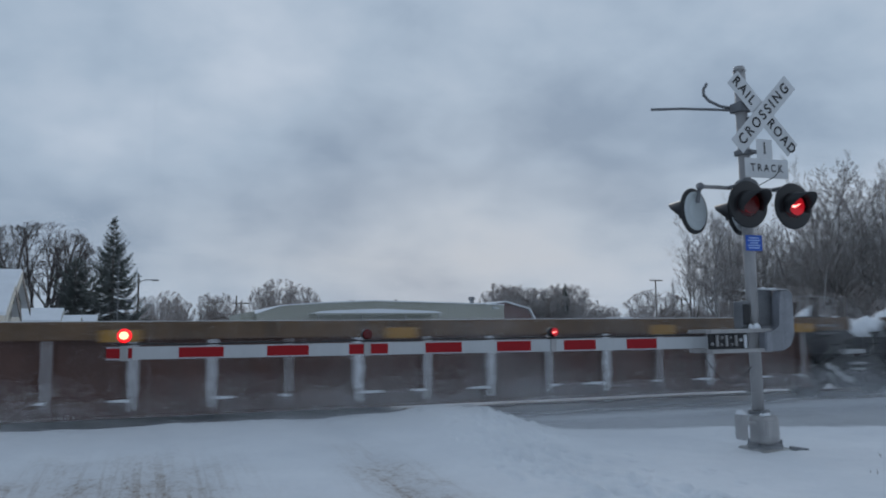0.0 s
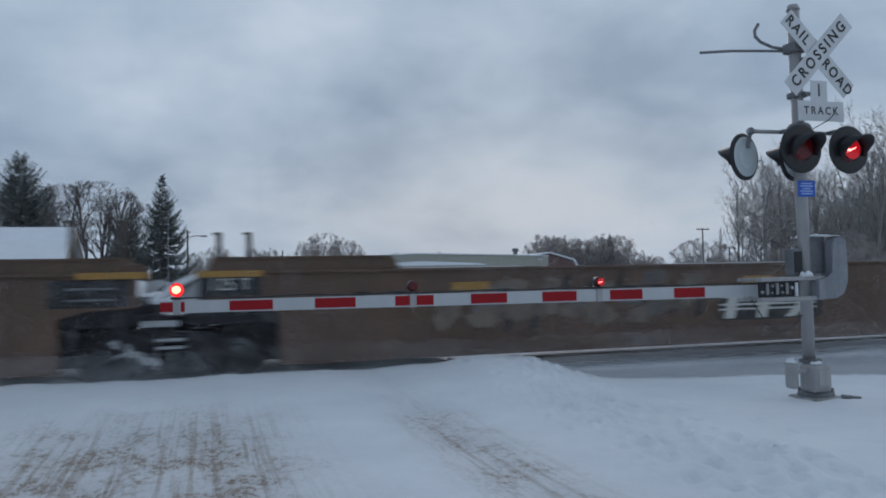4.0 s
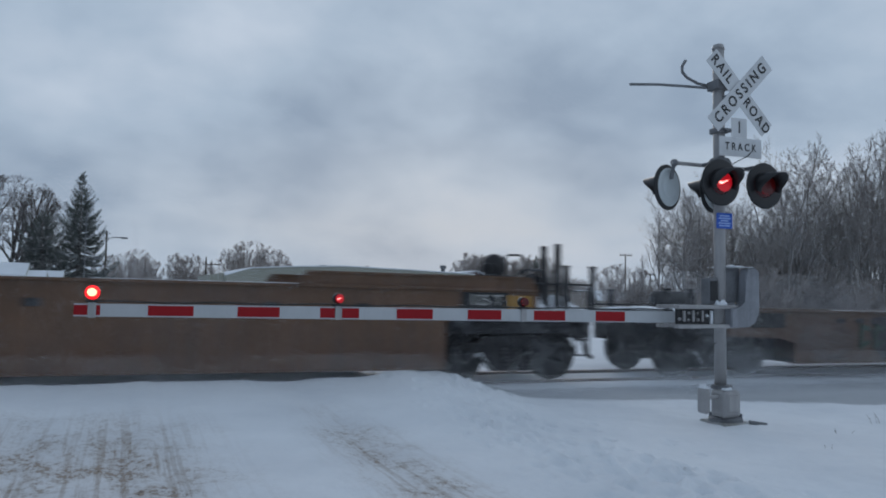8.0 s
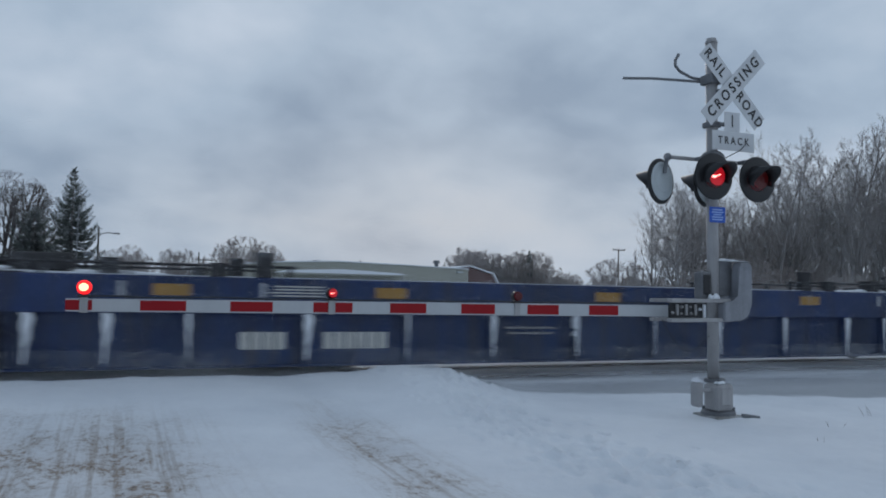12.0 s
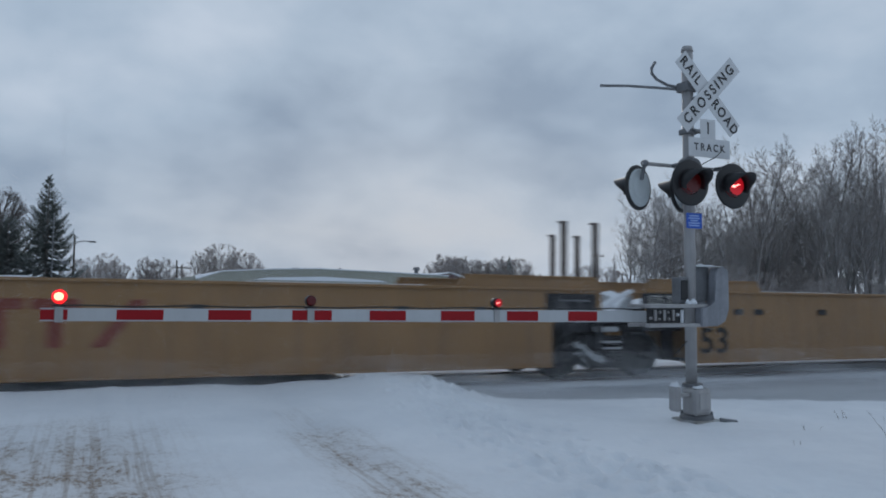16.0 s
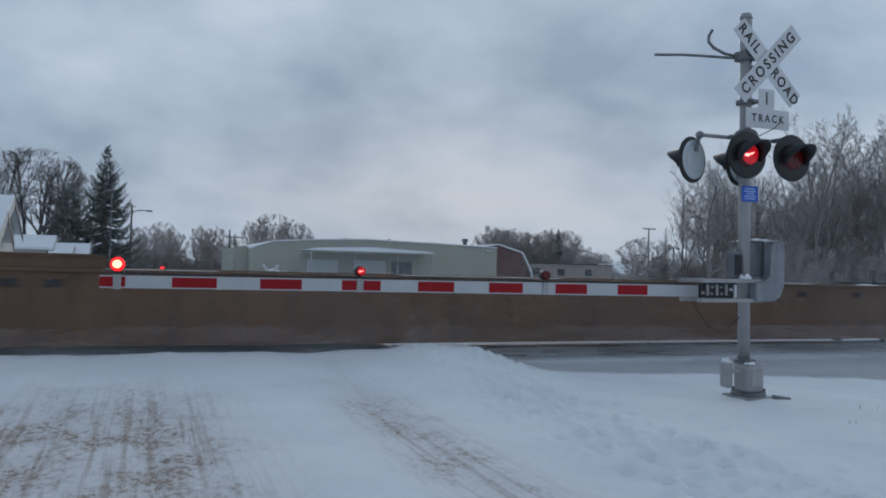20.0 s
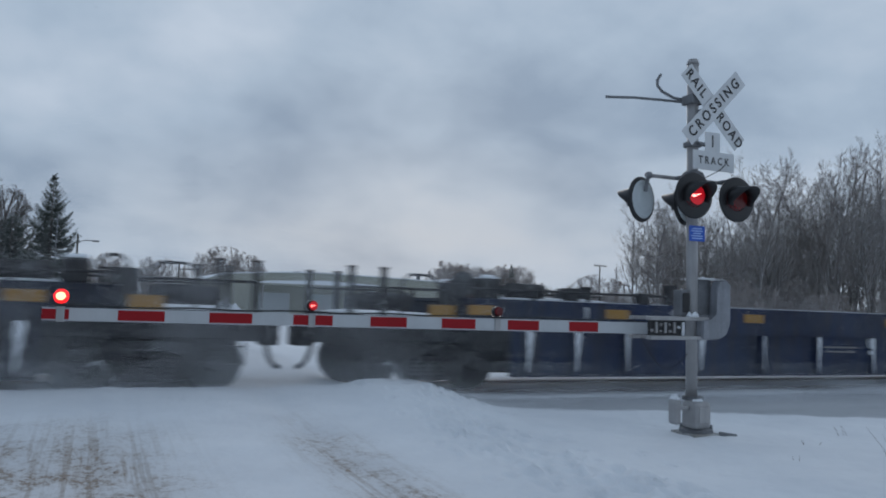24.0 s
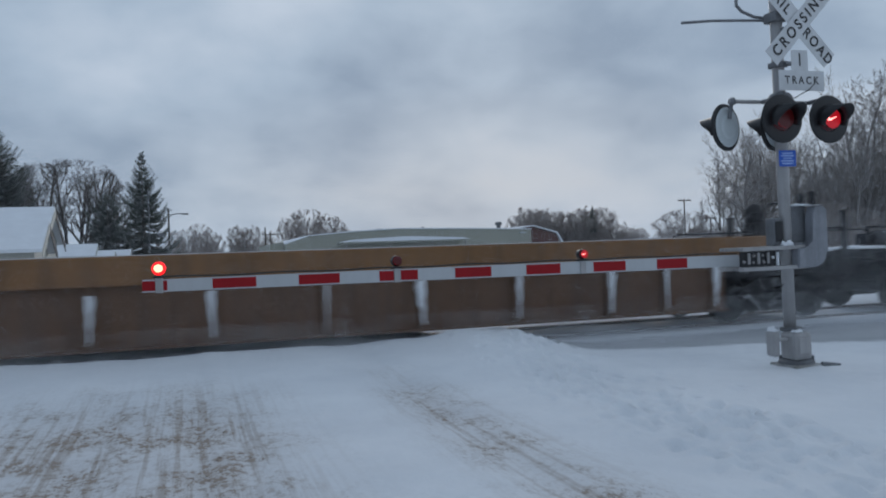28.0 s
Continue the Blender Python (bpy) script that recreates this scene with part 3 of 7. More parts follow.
def snow_lump(bm, x0, x1, y0, y1, z, h, seed):
    """A drift with an uneven top."""
    n, m = 12, 8
    g = []
    for i in range(n):
        row = []
        for j in range(m):
            u, v = i / (n - 1), j / (m - 1)
            edge = min(u, 1 - u, v, 1 - v)
            k = 0.0
            if edge > 0:
                k = h * min(1.0, edge * 5) ** 0.6 * max(0.12, 0.72 + 0.9 * noise.noise(Vector((u * 3.1 + seed * 1.7, v * 2.3, seed))) + 0.35 * noise.noise(Vector((u * 9.0, v * 7.0 + seed, 2.0))))
            row.append(bm.verts.new((x0 + (x1 - x0) * u, y0 + (y1 - y0) * v, z + k)))
        g.append(row)
    for i in range(n - 1):
        for j in range(m - 1):
            bm.faces.new((g[i][j], g[i + 1][j], g[i + 1][j + 1], g[i][j + 1]))
    bm.faces.new([g[i][0] for i in range(n)] + [g[n - 1][j] for j in range(1, m)] + [g[i][m - 1] for i in range(n - 2, -1, -1)] + [g[0][j] for j in range(m - 2, 0, -1)])
    return bm


def coupler_end(car, s, paint):
    """Draft sill, coupler, hose, end platform with rails, brake wheel, at the end s (+1 front, -1 rear) of a unit."""
    x = s * HALF
    c = B()
    box(c, x + s * 0.2, x + s * 1.35, -0.22, 0.22, 0.52, 0.92, 0.02)
    box(c, x + s * 1.3, x + s * 1.75, -0.13, 0.13, 0.58, 0.90, 0.03)
    box(c, x + s * 1.7, x + s * 2.02, -0.2, 0.2, 0.52, 0.96, 0.05)
    rod(c, (x + s * 1.35, -1.3, 0.84), (x + s * 1.35, -0.1, 0.9), 0.02, n=6)
    part("coupler", c, TRUCK, car, "rusty knuckle coupler with snow on it")
    h = B()
    tube(h, [(x + s * 1.72, -0.4, 0.82), (x + s * 1.74, -0.42, 0.64), (x + s * 1.78, -0.42, 0.44), (x + s * 1.84, -0.4, 0.29), (x + s * 1.92, -0.38, 0.21), (x + s * 2.0, -0.36, 0.19)], 0.04)
    part("air_hose", h, TRUCK, car, "snow-crusted brake hose")
    p = B()
    box(p, x - s * 1.75, x + s * 1.25, -1.35, 1.35, 0.98, 1.08, 0.01)
    box(p, x - s * 1.75, x + s * 1.1, -1.15, 1.15, 0.66, 0.98, 0.02)
    box(p, x + s * 1.15, x + s * 1.25, -1.35, 1.35, 0.78, 1.08)
    part("end_platform", p, UNDER, car)
    n = B()
    deep = 0.35 if paint in ("blue", "ink", "navy", "brown", "low", "bare") else 1.0
    snow_lump(n, x - s * 1.1, x + s * 1.2, -1.3, 0.2, 1.08, 0.16 * deep, 3)
    snow_lump(n, x - s * 0.6, x + s * 1.2, 0.1, 1.3, 1.08, 0.2 * deep, 4)
    part("platform_snow", n, SNOW, car, "wind-packed snow on the end platform", True)
    st = B()
    for z in (0.30, 0.56):
        box(st, x + s * 0.95, x + s * 1.25, -1.46, -1.36, z, z + 0.025)
    for k in (0.97, 1.23):
        box(st, x + s * k - 0.015, x + s * k + 0.015, -1.46, -1.43, 0.30, 0.98)
    part("sill_step", st, UNDER, car)
    if paint == "bare":
        # a low rail over the platform and a snowy box under it
        g = B()
        tube(g, [(x + s * 0.1, -1.25, 1.08), (x + s * 0.12, -1.25, 1.34), (x + s * 0.2, -1.25, 1.38), (x + s * 0.85, -1.25, 1.38), (x + s * 0.92, -1.25, 1.34), (x + s * 0.94, -1.25, 1.08)], 0.024)
        part("hand_rail", g, UNDER, car)
        g = B()
        box(g, x + s * 0.3, x + s * 0.62, -1.2, -0.8, 1.08, 1.26, 0.03)
        eq = part("control_box", g, UNDER, car)
        g = B()
        snow_lump(g, x + s * 0.28, x + s * 0.66, -1.24, -0.78, 1.25, 0.1, 61)
        part("box_snow", g, SNOW, eq, "snow lying on the box", True)
        return
    tall = 1.46 if paint == "low" else 1.80
    for k, y in ((1.4, -1.28), (0.87, -1.28), (1.4, 1.28), (0.87, 1.28)):
        g = B()
        box(g, x + s * k - 0.045, x + s * k + 0.045, y - 0.045, y + 0.045, 0.98, tall, 0.008)
        box(g, x + s * k - 0.06, x + s * k + 0.06, y - 0.06, y + 0.06, tall, tall + 0.035, 0.008)
        part("guide_post", g, UNDER, car)
    for y in (-1.28, 1.28):
        g = B()
        tube(g, [(x - s * 0.6, y, 1.08), (x - s * 0.55, y, tall - 0.35), (x - s * 0.45, y, tall - 0.29), (x + s * 1.4, y, tall - 0.29)], 0.02)
        part("hand_rail", g, UNDER, car)
    g = B()
    box(g, x - s * 0.62, x - s * 0.2, -1.34, -0.95, 1.0, tall - 0.16, 0.02)
    eq = part("control_box", g, UNDER, car, "dark brake control box")
    g = B()
    box(g, x - s * 0.35, x + s * 0.12, -1.372, -1.36, 1.06, 1.27)
    part("yellow_marker", g, YELLOW, eq)
    g = B()
    lathe(g, [(0.10, -0.5), (0.16, -0.42), (0.16, 0.42), (0.10, 0.5)], pose(x + s * 0.5, -0.3, 1.3, 0, 0, 90), 14)
    part("air_reservoir", g, UNDER, car, "air reservoir with snow on it", True)
    if paint not in ("blue", "ink", "navy", "brown", "low"):
        for k, h in ((0.72, 2.2), (0.45, 2.15)):
            g = B()
            box(g, x + s * k - 0.045, x + s * k + 0.045, -1.3, -1.2, 1.05, h, 0.008)
            part("guide_post", g, UNDER, car)
        g = B()
        lathe(g, [(0.0, -0.07), (0.16, -0.05), (0.22, 0.0), (0.22, 0.06), (0.05, 0.1)], pose(x - s * 0.35, -1.0, 1.78), 16)
        part("brake_housing", g, UNDER, car, "dark round brake housing", True)
        g = B()
        tube(g, [(x + s * 0.12, -1.2, 1.5), (x + s * 0.12, -1.2, 1.9), (x + s * 0.04, -1.2, 1.98), (x - s * 0.2, -1.2, 1.98), (x - s * 0.3, -1.2, 1.9)], 0.02)
        part("hand_hoop", g, UNDER, car)
        g = B()
        prism(g, [(x + s * 0.45, 1.6), (x + s * 0.3, 1.7), (x - s * 0.2, 1.5), (x - s * 0.2, 1.35), (x + s * 0.45, 1.35)], -1.15, -0.9)
        part("brake_bracket", g, UNDER, car)
        n = B()
        snow_lump(n, x - s * 0.75, x + s * 0.55, -1.36, -0.6, 1.08, 0.42, 17)
        snow_lump(n, x + s * 0.5, x + s * 1.2, -1.33, -0.5, 1.08, 0.22, 18)
        part("platform_snow", n, SNOW, car, "wind-packed snow heaped on the end platform", True)
    if paint == "yellow":
        g = B()
        snow_lump(g, x - s * 0.7, x - s * 0.05, -1.25, -0.7, 1.82, 0.25, 51)
        snow_lump(g, x + s * 0.1, x + s * 0.9, -1.36, -0.8, 1.28, 0.34, 52)
        snow_lump(g, x + s * 0.9, x + s * 1.35, -1.36, -0.9, 1.1, 0.3, 53)
        part("gear_snow", g, SNOW, car, "snow plastered over the end gear", True)
    w = B()
    n_, r_ = 16, 0.2
    hub = tall - 0.18
    ring = [(x - s * 0.55 + r_ * math.cos(2 * math.pi * i / n_), -1.2, hub + r_ * math.sin(2 * math.pi * i / n_)) for i in range(n_ + 1)]
    tube(w, ring, 0.022, 5)
    for i in range(0, n_, 4):
        rod(w, (x - s * 0.55, -1.2, hub), ring[i], 0.018, n=5)
    if s < 0:
        rod(w, (x - s * 0.55, -1.2, hub), (x - s * 0.55, -1.0, hub), 0.2, 0.16, 14)
    part("brake_wheel", w, UNDER, car)
    t = B()
    tube(t, [(x - s * 0.1, -1.25, 1.05), (x - s * 0.1, -1.25, tall - 0.18), (x + s * 0.08, -1.25, tall - 0.06), (x + s * 0.42, -1.25, tall - 0.06), (x + s * 0.55, -1.25, tall - 0.2), (x + s * 0.55, -1.25, 1.05)], 0.022)
    part("grab_rail", t, UNDER, car)


def joint_end(car, s, paint):
    """Articulated end over a shared truck: bolster, sloped end sheet, tall guide posts."""
    x = s * (HALF - 0.12)
    p = B()
    box(p, x - s * 1.5, x - s * 0.08, -1.1, 1.1, 0.70, 1.12, 0.02)
    box(p, x - s * 0.7, x - s * 0.02, -0.5, 0.5, 0.7, 1.0, 0.02)
    part("bolster", p, UNDER, car)
    n = B()
    snow_lump(n, x - s * 1.3, x - s * 0.12, -1.05, 1.05, 1.12, 0.25, 8)
    snow_lump(n, x - s * 1.25, x - s * 0.2, -1.28, -0.6, 1.12, 0.14 if paint in ("blue", "ink", "navy", "rust", "dusk", "yellow") else 0.42, 15)
    part("platform_snow", n, SNOW, car, "wind-packed snow on the end platform", True)
    for y in (-1.44, 1.36):
        e = B()
        prism(e, [(x - s * 1.5, 0.9), (x - s * 0.85, 0.9), (x - s * 0.12, 1.02), (x - s * 0.75, 1.42), (x - s * 1.5, 1.42)], y, y + 0.08)
        part("end_gusset", e, UNDER, car)
    post = {"yellow": 2.6, "rust": 2.09, "dusk": 2.15}.get(paint, 1.75)
    near, far = ((1.15, 0.52), (0.55, 1.06)) if paint in ("rust", "dusk") else ((0.96, 0.30), (0.10, 0.72))
    for k, y in [(k, -1.3) for k in near] if s > 0 else [(k, 1.3) for k in far]:
        g = B()
        box(g, x - s * k - 0.05, x - s * k + 0.05, y - 0.035, y + 0.035, 1.1, post, 0.006)
        box(g, x - s * k - 0.075, x - s * k - 0.03, y - 0.06, y + 0.06, 1.1, 1.6)
        box(g, x - s * k - 0.10, x - s * k + 0.05, y - 0.045, y + 0.045, post, post + 0.04, 0.008)
        part("guide_post", g, POST, car)
    if s > 0:
        # ladder irons and a dark end panel beside the joint
        g = B()
        out = 0.045 if paint in ("rust", "dusk", "yellow") else 0.0
        box(g, x - 1.44, x - 0.42, -1.47 - out, -1.43 - out, 1.0, 1.37, 0.01)
        part("end_panel", g, UNDER, car)
        for z in (1.1, 1.25):
            g = B()
            tube(g, [(x - 1.2, -1.48 - out, z), (x - 1.18, -1.53 - out, z), (x - 0.62, -1.53 - out, z), (x - 0.6, -1.48 - out, z)], 0.016, 5)
            part("grab_iron", g, GALV_DARK, car)
        if out:
            # dark uprights below the posts, and snow caught on the slanted brace across the joint
            each("upright", [(x - k - 0.04, x - k + 0.04, -1.46, -1.40, 0.42, 0.98) for k in near], UNDER, car)
            g = B()
            prism(g, [(x - 0.18, 1.06), (x - 0.05, 1.06), (x + 0.2, 1.26), (x + 0.55, 1.42), (x + 0.5, 1.47), (x + 0.3, 1.4), (x + 0.12, 1.31)], -1.3, -1.24)
            part("brace_snow", g, SNOW, car, "snow lying along a slanted brace")
            g = B()
            prism(g, [(x + 0.2, 1.06), (x + 0.5, 1.06), (x + 0.54, 1.36), (x + 0.44, 1.33), (x + 0.3, 1.2)], -1.28, -1.22)
            part("brace_snow", g, DIRTY_SNOW, car, "snow caught behind the brace")
            g = B()
            prism(g, [(x - 0.26, 1.16), (x - 0.1, 1.2), (x + 0.1, 1.32), (x - 0.05, 1.37), (x - 0.24, 1.33)], -1.2, -1.14)
            part("brace_snow", g, DIRTY_SNOW, car, "snow caught behind the brace")
        g = B()
        less = 0.45 if paint in ("blue", "ink", "navy", "rust", "dusk", "yellow") else 1.0
        for u, v, h, seed in ((-0.62, -0.30, 0.20, 41), (-0.34, 0.0, 0.36, 42), (-0.02, 0.22, 0.24, 43), (0.2, 0.46, 0.32, 44)):
            snow_lump(g, x + u, x + v, -1.3, -0.6, 1.02, h * less, seed)
        part("joint_snow", g, SNOW, car, "snow drifted over the joint between two units", True)
    each("step", [(x - s * 0.42, x - s * 0.1, -1.3, -1.12, z, z + 0.025) for z in (0.66, 0.86)], TRUCK, car)
    if s > 0:
        g = B()
        prism(g, [(x - 0.72, 0.5), (x - 0.63, 0.55), (x - 0.55, 0.47), (x - 0.46, 0.49), (x - 0.4, 0.38), (x - 0.3, 0.36), (x - 0.24, 0.29), (x - 0.1, 0.27), (x - 0.02, 0.2), (x - 0.1, 0.13), (x - 0.2, 0.19), (x - 0.28, 0.17), (x - 0.36, 0.27), (x - 0.48, 0.31), (x - 0.52, 0.4), (x - 0.66, 0.42)], -1.24, -1.2)
        part("packed_snow", g, DIRTY_SNOW, car, "snow packed on the truck frame")
        each("step", [(x - 0.1, x + 0.28, -1.3, -1.16, z, z + 0.035) for z in (0.39, 0.50)], DIRTY_SNOW, car, "snow-covered step")
        g = B()
        box(g, x - 0.3, x + 0.2, -1.32, -1.2, 0.70, 0.79, 0.02)
        part("step", g, DIRTY_SNOW, car, "broad step caked with snow")


def base_unit(name, paint, front, rear, label, low=False, bare=False):
    car = thing(name, 0, 0, 0, label, "railway car", "cars of the freight train")
    mat = CAR[paint]
    f = B()
    box(f, -HALF + 1.8, HALF - 1.8, -1.36, 1.36, 0.10, 0.17)
    part("well_floor", f, UNDER, car)
    n = B()
    for k in range(5):
        snow_lump(n, -HALF + 2.2 + k * 3.2, -HALF + 5.2 + k * 3.2, -1.3, 1.3, 0.17, 0.12, 20 + k)
    part("well_snow", n, SNOW, car, "thin drift of snow lying in the well", True)
    for s, kind in ((1, front), (-1, rear)):
        (coupler_end if kind == "coupler" else joint_end)(car, s, "bare" if bare else "low" if low else paint)
        b = B()
        sides(b, [(-1.36, 0.17), (1.36, 0.17), (1.36, 1.05), (-1.36, 1.05)], s * (HALF - 1.86), s * (HALF - 1.8))
        part("bulkhead", b, mat, car)
        # dark sheets added behind the wheels so the end gaps read as shade
        for yy in (-0.66, 0.6):
            b = B()
            box(b, s * (HALF - 1.78), s * (HALF - (1.5 if paint == "yellow" and kind == "joint" else 1.0)), yy, yy + 0.06, 0.12, 0.96, 0.01)
            part("end_plate", b, UNDER, car)
    add_truck(car, HALF)
    if rear == "coupler":
        add_truck(car, -HALF)
    return car, mat


def snowy_gear(car):
    """Narrow brake stand with its wheel, and snow plastered over coupler and hoses, at the front end of a car."""
    x = HALF
    g = B()
    box(g, x + 1.36, x + 1.5, -1.2, -0.95, 0.95, 1.98, 0.03)
    box(g, x + 1.28, x + 1.58, -1.25, -0.9, 1.08, 1.14, 0.01)
    stand = part("brake_stand", g, UNDER, car, "narrow dark brake stand")
    g = B()
    lathe(g, [(0.05, -0.06), (0.14, -0.05), (0.17, 0.0), (0.14, 0.06), (0.05, 0.08)], pose(x + 1.43, -1.24, 1.62), 16)
    part("brake_wheel", g, UNDER, stand, smooth=True)
    g = B()
    for u, v, z, h, seed in ((1.45, 1.85, 0.90, 0.1, 71), (1.7, 2.1, 0.94, 0.09, 72), (2.0, 2.4, 0.86, 0.1, 73)):
        snow_lump(g, x + u, x + v, -0.7, 0.3, z, h, seed)
    part("gear_snow", g, SNOW, car, "snow lying on the coupler", True)
    for k, (u, v, z0, z1) in enumerate(((1.5, 1.8, 0.66, 0.92), (1.75, 2.0, 0.52, 0.8), (1.95, 2.3, 0.68, 0.9), (2.15, 2.45, 0.5, 0.66), (1.6, 1.75, 0.36, 0.56))):
        g = B()
        rnd = random.Random(80 + k)
        q = [(math.cos(i * 0.7) * (v - u) * 0.5 * rnd.uniform(0.5, 1.1), math.sin(i * 0.7) * (z1 - z0) * 0.5 * rnd.uniform(0.5, 1.1)) for i in range(9)]
        prism(g, [(x + (u + v) / 2 + a, (z0 + z1) / 2 + c) for a, c in q], -0.5 - 0.06 * k, -0.42 - 0.06 * k)
        part("packed_snow", g, SNOW, car, "lump of snow frozen to the coupler gear")


def smooth_unit(paint, front, rear, low=False, marks=(), raised=(True, True), label=""):
    """Well car with plain plate sides, a top chord and stepped-up ends."""
    key = ("smooth", paint, front, rear, low, marks, raised)
    if key in CACHE:
        return copy_thing(CACHE[key], pose(0, 0, 0))
    car, mat = base_unit("well_car", paint, front, rear, label, low)
    if "snowy_front" in marks:
        snowy_gear(car)
    top = 1.10 if low else 1.36 if paint == "rust" else 1.42
    a, b = -HALF + 1.43, HALF - 1.43
    eb = 1.63 if front == "coupler" else 1.0
    ea = 1.63 if rear == "coupler" else 1.0
    for s in (-1, 1):
        y = s * SIDE
        p = B()
        lo, hi = (y, y + 0.05) if s < 0 else (y - 0.05, y)
        e0, e1 = (0.60, 0.64) if low else (0.95, 0.98)
        prism(p, [(a, 0.14), (b, 0.14), (b, e0 - 0.09), (b + 0.35, e0), (b + eb, e1), (b + eb, top), (a - ea, top), (a - ea, e1), (a - 0.35, e0), (a, e0 - 0.09)], lo, hi)
        side = part("side_panel", p, mat, car)
        c = B()
        box(c, a - ea, b + eb, y - 0.05 * (1 if s < 0 else -1), y + 0.09 * (1 if s < 0 else -1), top, top + 0.045, 0.008)
        part("top_chord", c, mat, side)
        c = B()
        box(c, a, b, y - 0.035 * (1 if s < 0 else -1), y + 0.2 * (1 if s < 0 else -1), 0.115, 0.15, 0.006)
        part("bottom_chord", c, mat, side)
        for e, on in ((1, raised[0]), (-1, raised[1])):
            if not on:
                continue
            x0 = (b + eb) if e > 0 else (a - ea)
            ln = 4.0 if (front if e > 0 else rear) == "coupler" else 2.8
            r = B()
            prism(r, [(x0, top + 0.045), (x0 - e * ln, top + 0.045), (x0 - e * (ln - 0.12), top + 0.215), (x0 - e * 0.1, top + 0.235)], lo + 0.005, hi - 0.005)
            box(r, x0 - e * 0.15, x0 - e * (ln - 0.15), lo - 0.03, hi + 0.04, top + 0.215, top + 0.245)
            part("raised_end", r, mat, side)
        if s < 0:
            plain = front == "joint" and paint in ("rust", "dusk", "yellow")
            each("stencil_panel", (() if plain else ((b + 0.25, b + 1.1, y - 0.012, y - 0.004, top - 0.30, top - 0.02),)) + ((a - 1.1, a - 0.25, y - 0.012, y - 0.004, top - 0.30, top - 0.02),), BLACK, side, "black data panel")
            each("weld_seam", [(a + (b - a) * k / 7 - 0.012, a + (b - a) * k / 7 + 0.012, y - 0.006, y, 0.16, top) for k in range(1, 7)], mat, side)
            z0, z1 = (0.9, 1.0) if low else (1.02, 1.13)
            each("tie_down_pocket", [(a + (b - a) * k - 0.11, a + (b - a) * k + 0.11, y - 0.02, y - 0.002, z0, z1) for k in (0.07, 0.1, 0.2, 0.33, 0.36, 0.66, 0.84, 0.92)], UNDER, side)
            each("chord_snow", [(a + k * 5.5 + 1.0, a + k * 5.5 + 3.8, y + 0.03, y + 0.08, top + 0.046, top + 0.056) for k in range(3)], SNOW, side, "dusting of snow on the top chord")
            if "fifty_three" in marks:
                xx = a + (0.6 if paint == "yellow" else 0.9)
                writing("length_number", "53", 0.66, DARK_LETTER if paint in ("yellow", "ochre", "rust") else LETTER, side, Matrix.Translation((xx, y - 0.0085, 0.51)) @ FACING, squeeze=1.12, bold=0.012)
            if "load_number" in marks:
                if not plain:
                    writing("load_number", "125 T", 0.24, LETTER, side, Matrix.Translation((b + 0.68, y - 0.016, top - 0.15)) @ FACING)
                writing("load_number", "125 T", 0.24, LETTER, side, Matrix.Translation((a - 0.68, y - 0.016, top - 0.15)) @ FACING)
            for word, shift in (("plate", 0.0), ("plate_ahead", 6.3)):
                if word not in marks:
                    continue
                k = B()
                box(k, shift - 4.8, shift - 1.5, y - 0.012, y - 0.003, 0.62, 0.98)
                part("number_plate", k, BLACK, side, "black panel with white lettering shown as bars")
                bars("number_bar", LETTER, side, shift - 4.0, 0.80, 1.2, 0.22, 4, y - 0.016, 0.22)
                bars("number_bar", LETTER, side, shift - 2.32, 0.80, 1.4, 0.22, 6, y - 0.016, 0.22)
            for mk in marks:
                if isinstance(mk, tuple):
                    bars("number_bar", FADED, side, *mk, y - 0.008)
            if "bars" in marks:
                bars("number_bar", FADED, side, -4.75, 0.58, 0.55, 0.15, 4, y - 0.008)
                bars("number_bar", FADED, side, -3.6, 0.58, 0.78, 0.15, 6, y - 0.008)
            if "red_bars" in marks:
                k = B()
                for o in (0.32, 0.98):
                    prism(k, [(o - 0.3, 1.19), (o + 0.28, 1.19), (o + 0.28, 1.05), (o + 0.08, 1.05), (o + 0.08, 0.55), (o - 0.1, 0.55), (o - 0.1, 1.05), (o - 0.3, 1.05)], y - 0.01, y - 0.003)
                prism(k, [(1.4, 0.55), (1.6, 0.55), (2.1, 1.19), (1.9, 1.19)], y - 0.01, y - 0.003)
                part("logo_shape", k, RED_LETTER, side)
            if "logo" in marks:
                k = B()
                for o in (0.0, 0.68):
                    prism(k, [(o + 0.55, 1.0), (o + 1.1, 1.0), (o + 1.06, 0.9), (o + 0.92, 0.9), (o + 0.82, 0.6), (o + 0.60, 0.6), (o + 0.70, 0.9), (o + 0.56, 0.9)], y - 0.01, y - 0.003)
                prism(k, [(1.9, 0.6), (2.14, 0.6), (2.75, 1.0), (2.51, 1.0)], y - 0.01, y - 0.003)
                bmesh.ops.scale(k, verts=k.verts[:], vec=(0.96, 1, 1.15))
                bmesh.ops.translate(k, verts=k.verts[:], vec=(-1.7, 0, -0.17))
                part("logo_shape", k, LETTER, side)
                k = B()
                prism(k, [(-1.28, 0.49), (0.86, 0.49), (1.0, 0.98), (-1.22, 0.98)], y - 0.0045, y - 0.003)
                part("logo_ground", k, DARK_LETTER, side, "dark ground behind the pale shapes")
                each("logo_stripe", [(-1.2, 0.8, y - 0.0075, y - 0.0046, z, z + 0.03) for z in (0.66, 0.74)], LETTER, side)
            for e, kind in ((1, front), (-1, rear)):
                if kind == "coupler":
                    xx = (b + eb - 0.35) if e > 0 else (a - ea + 0.35)
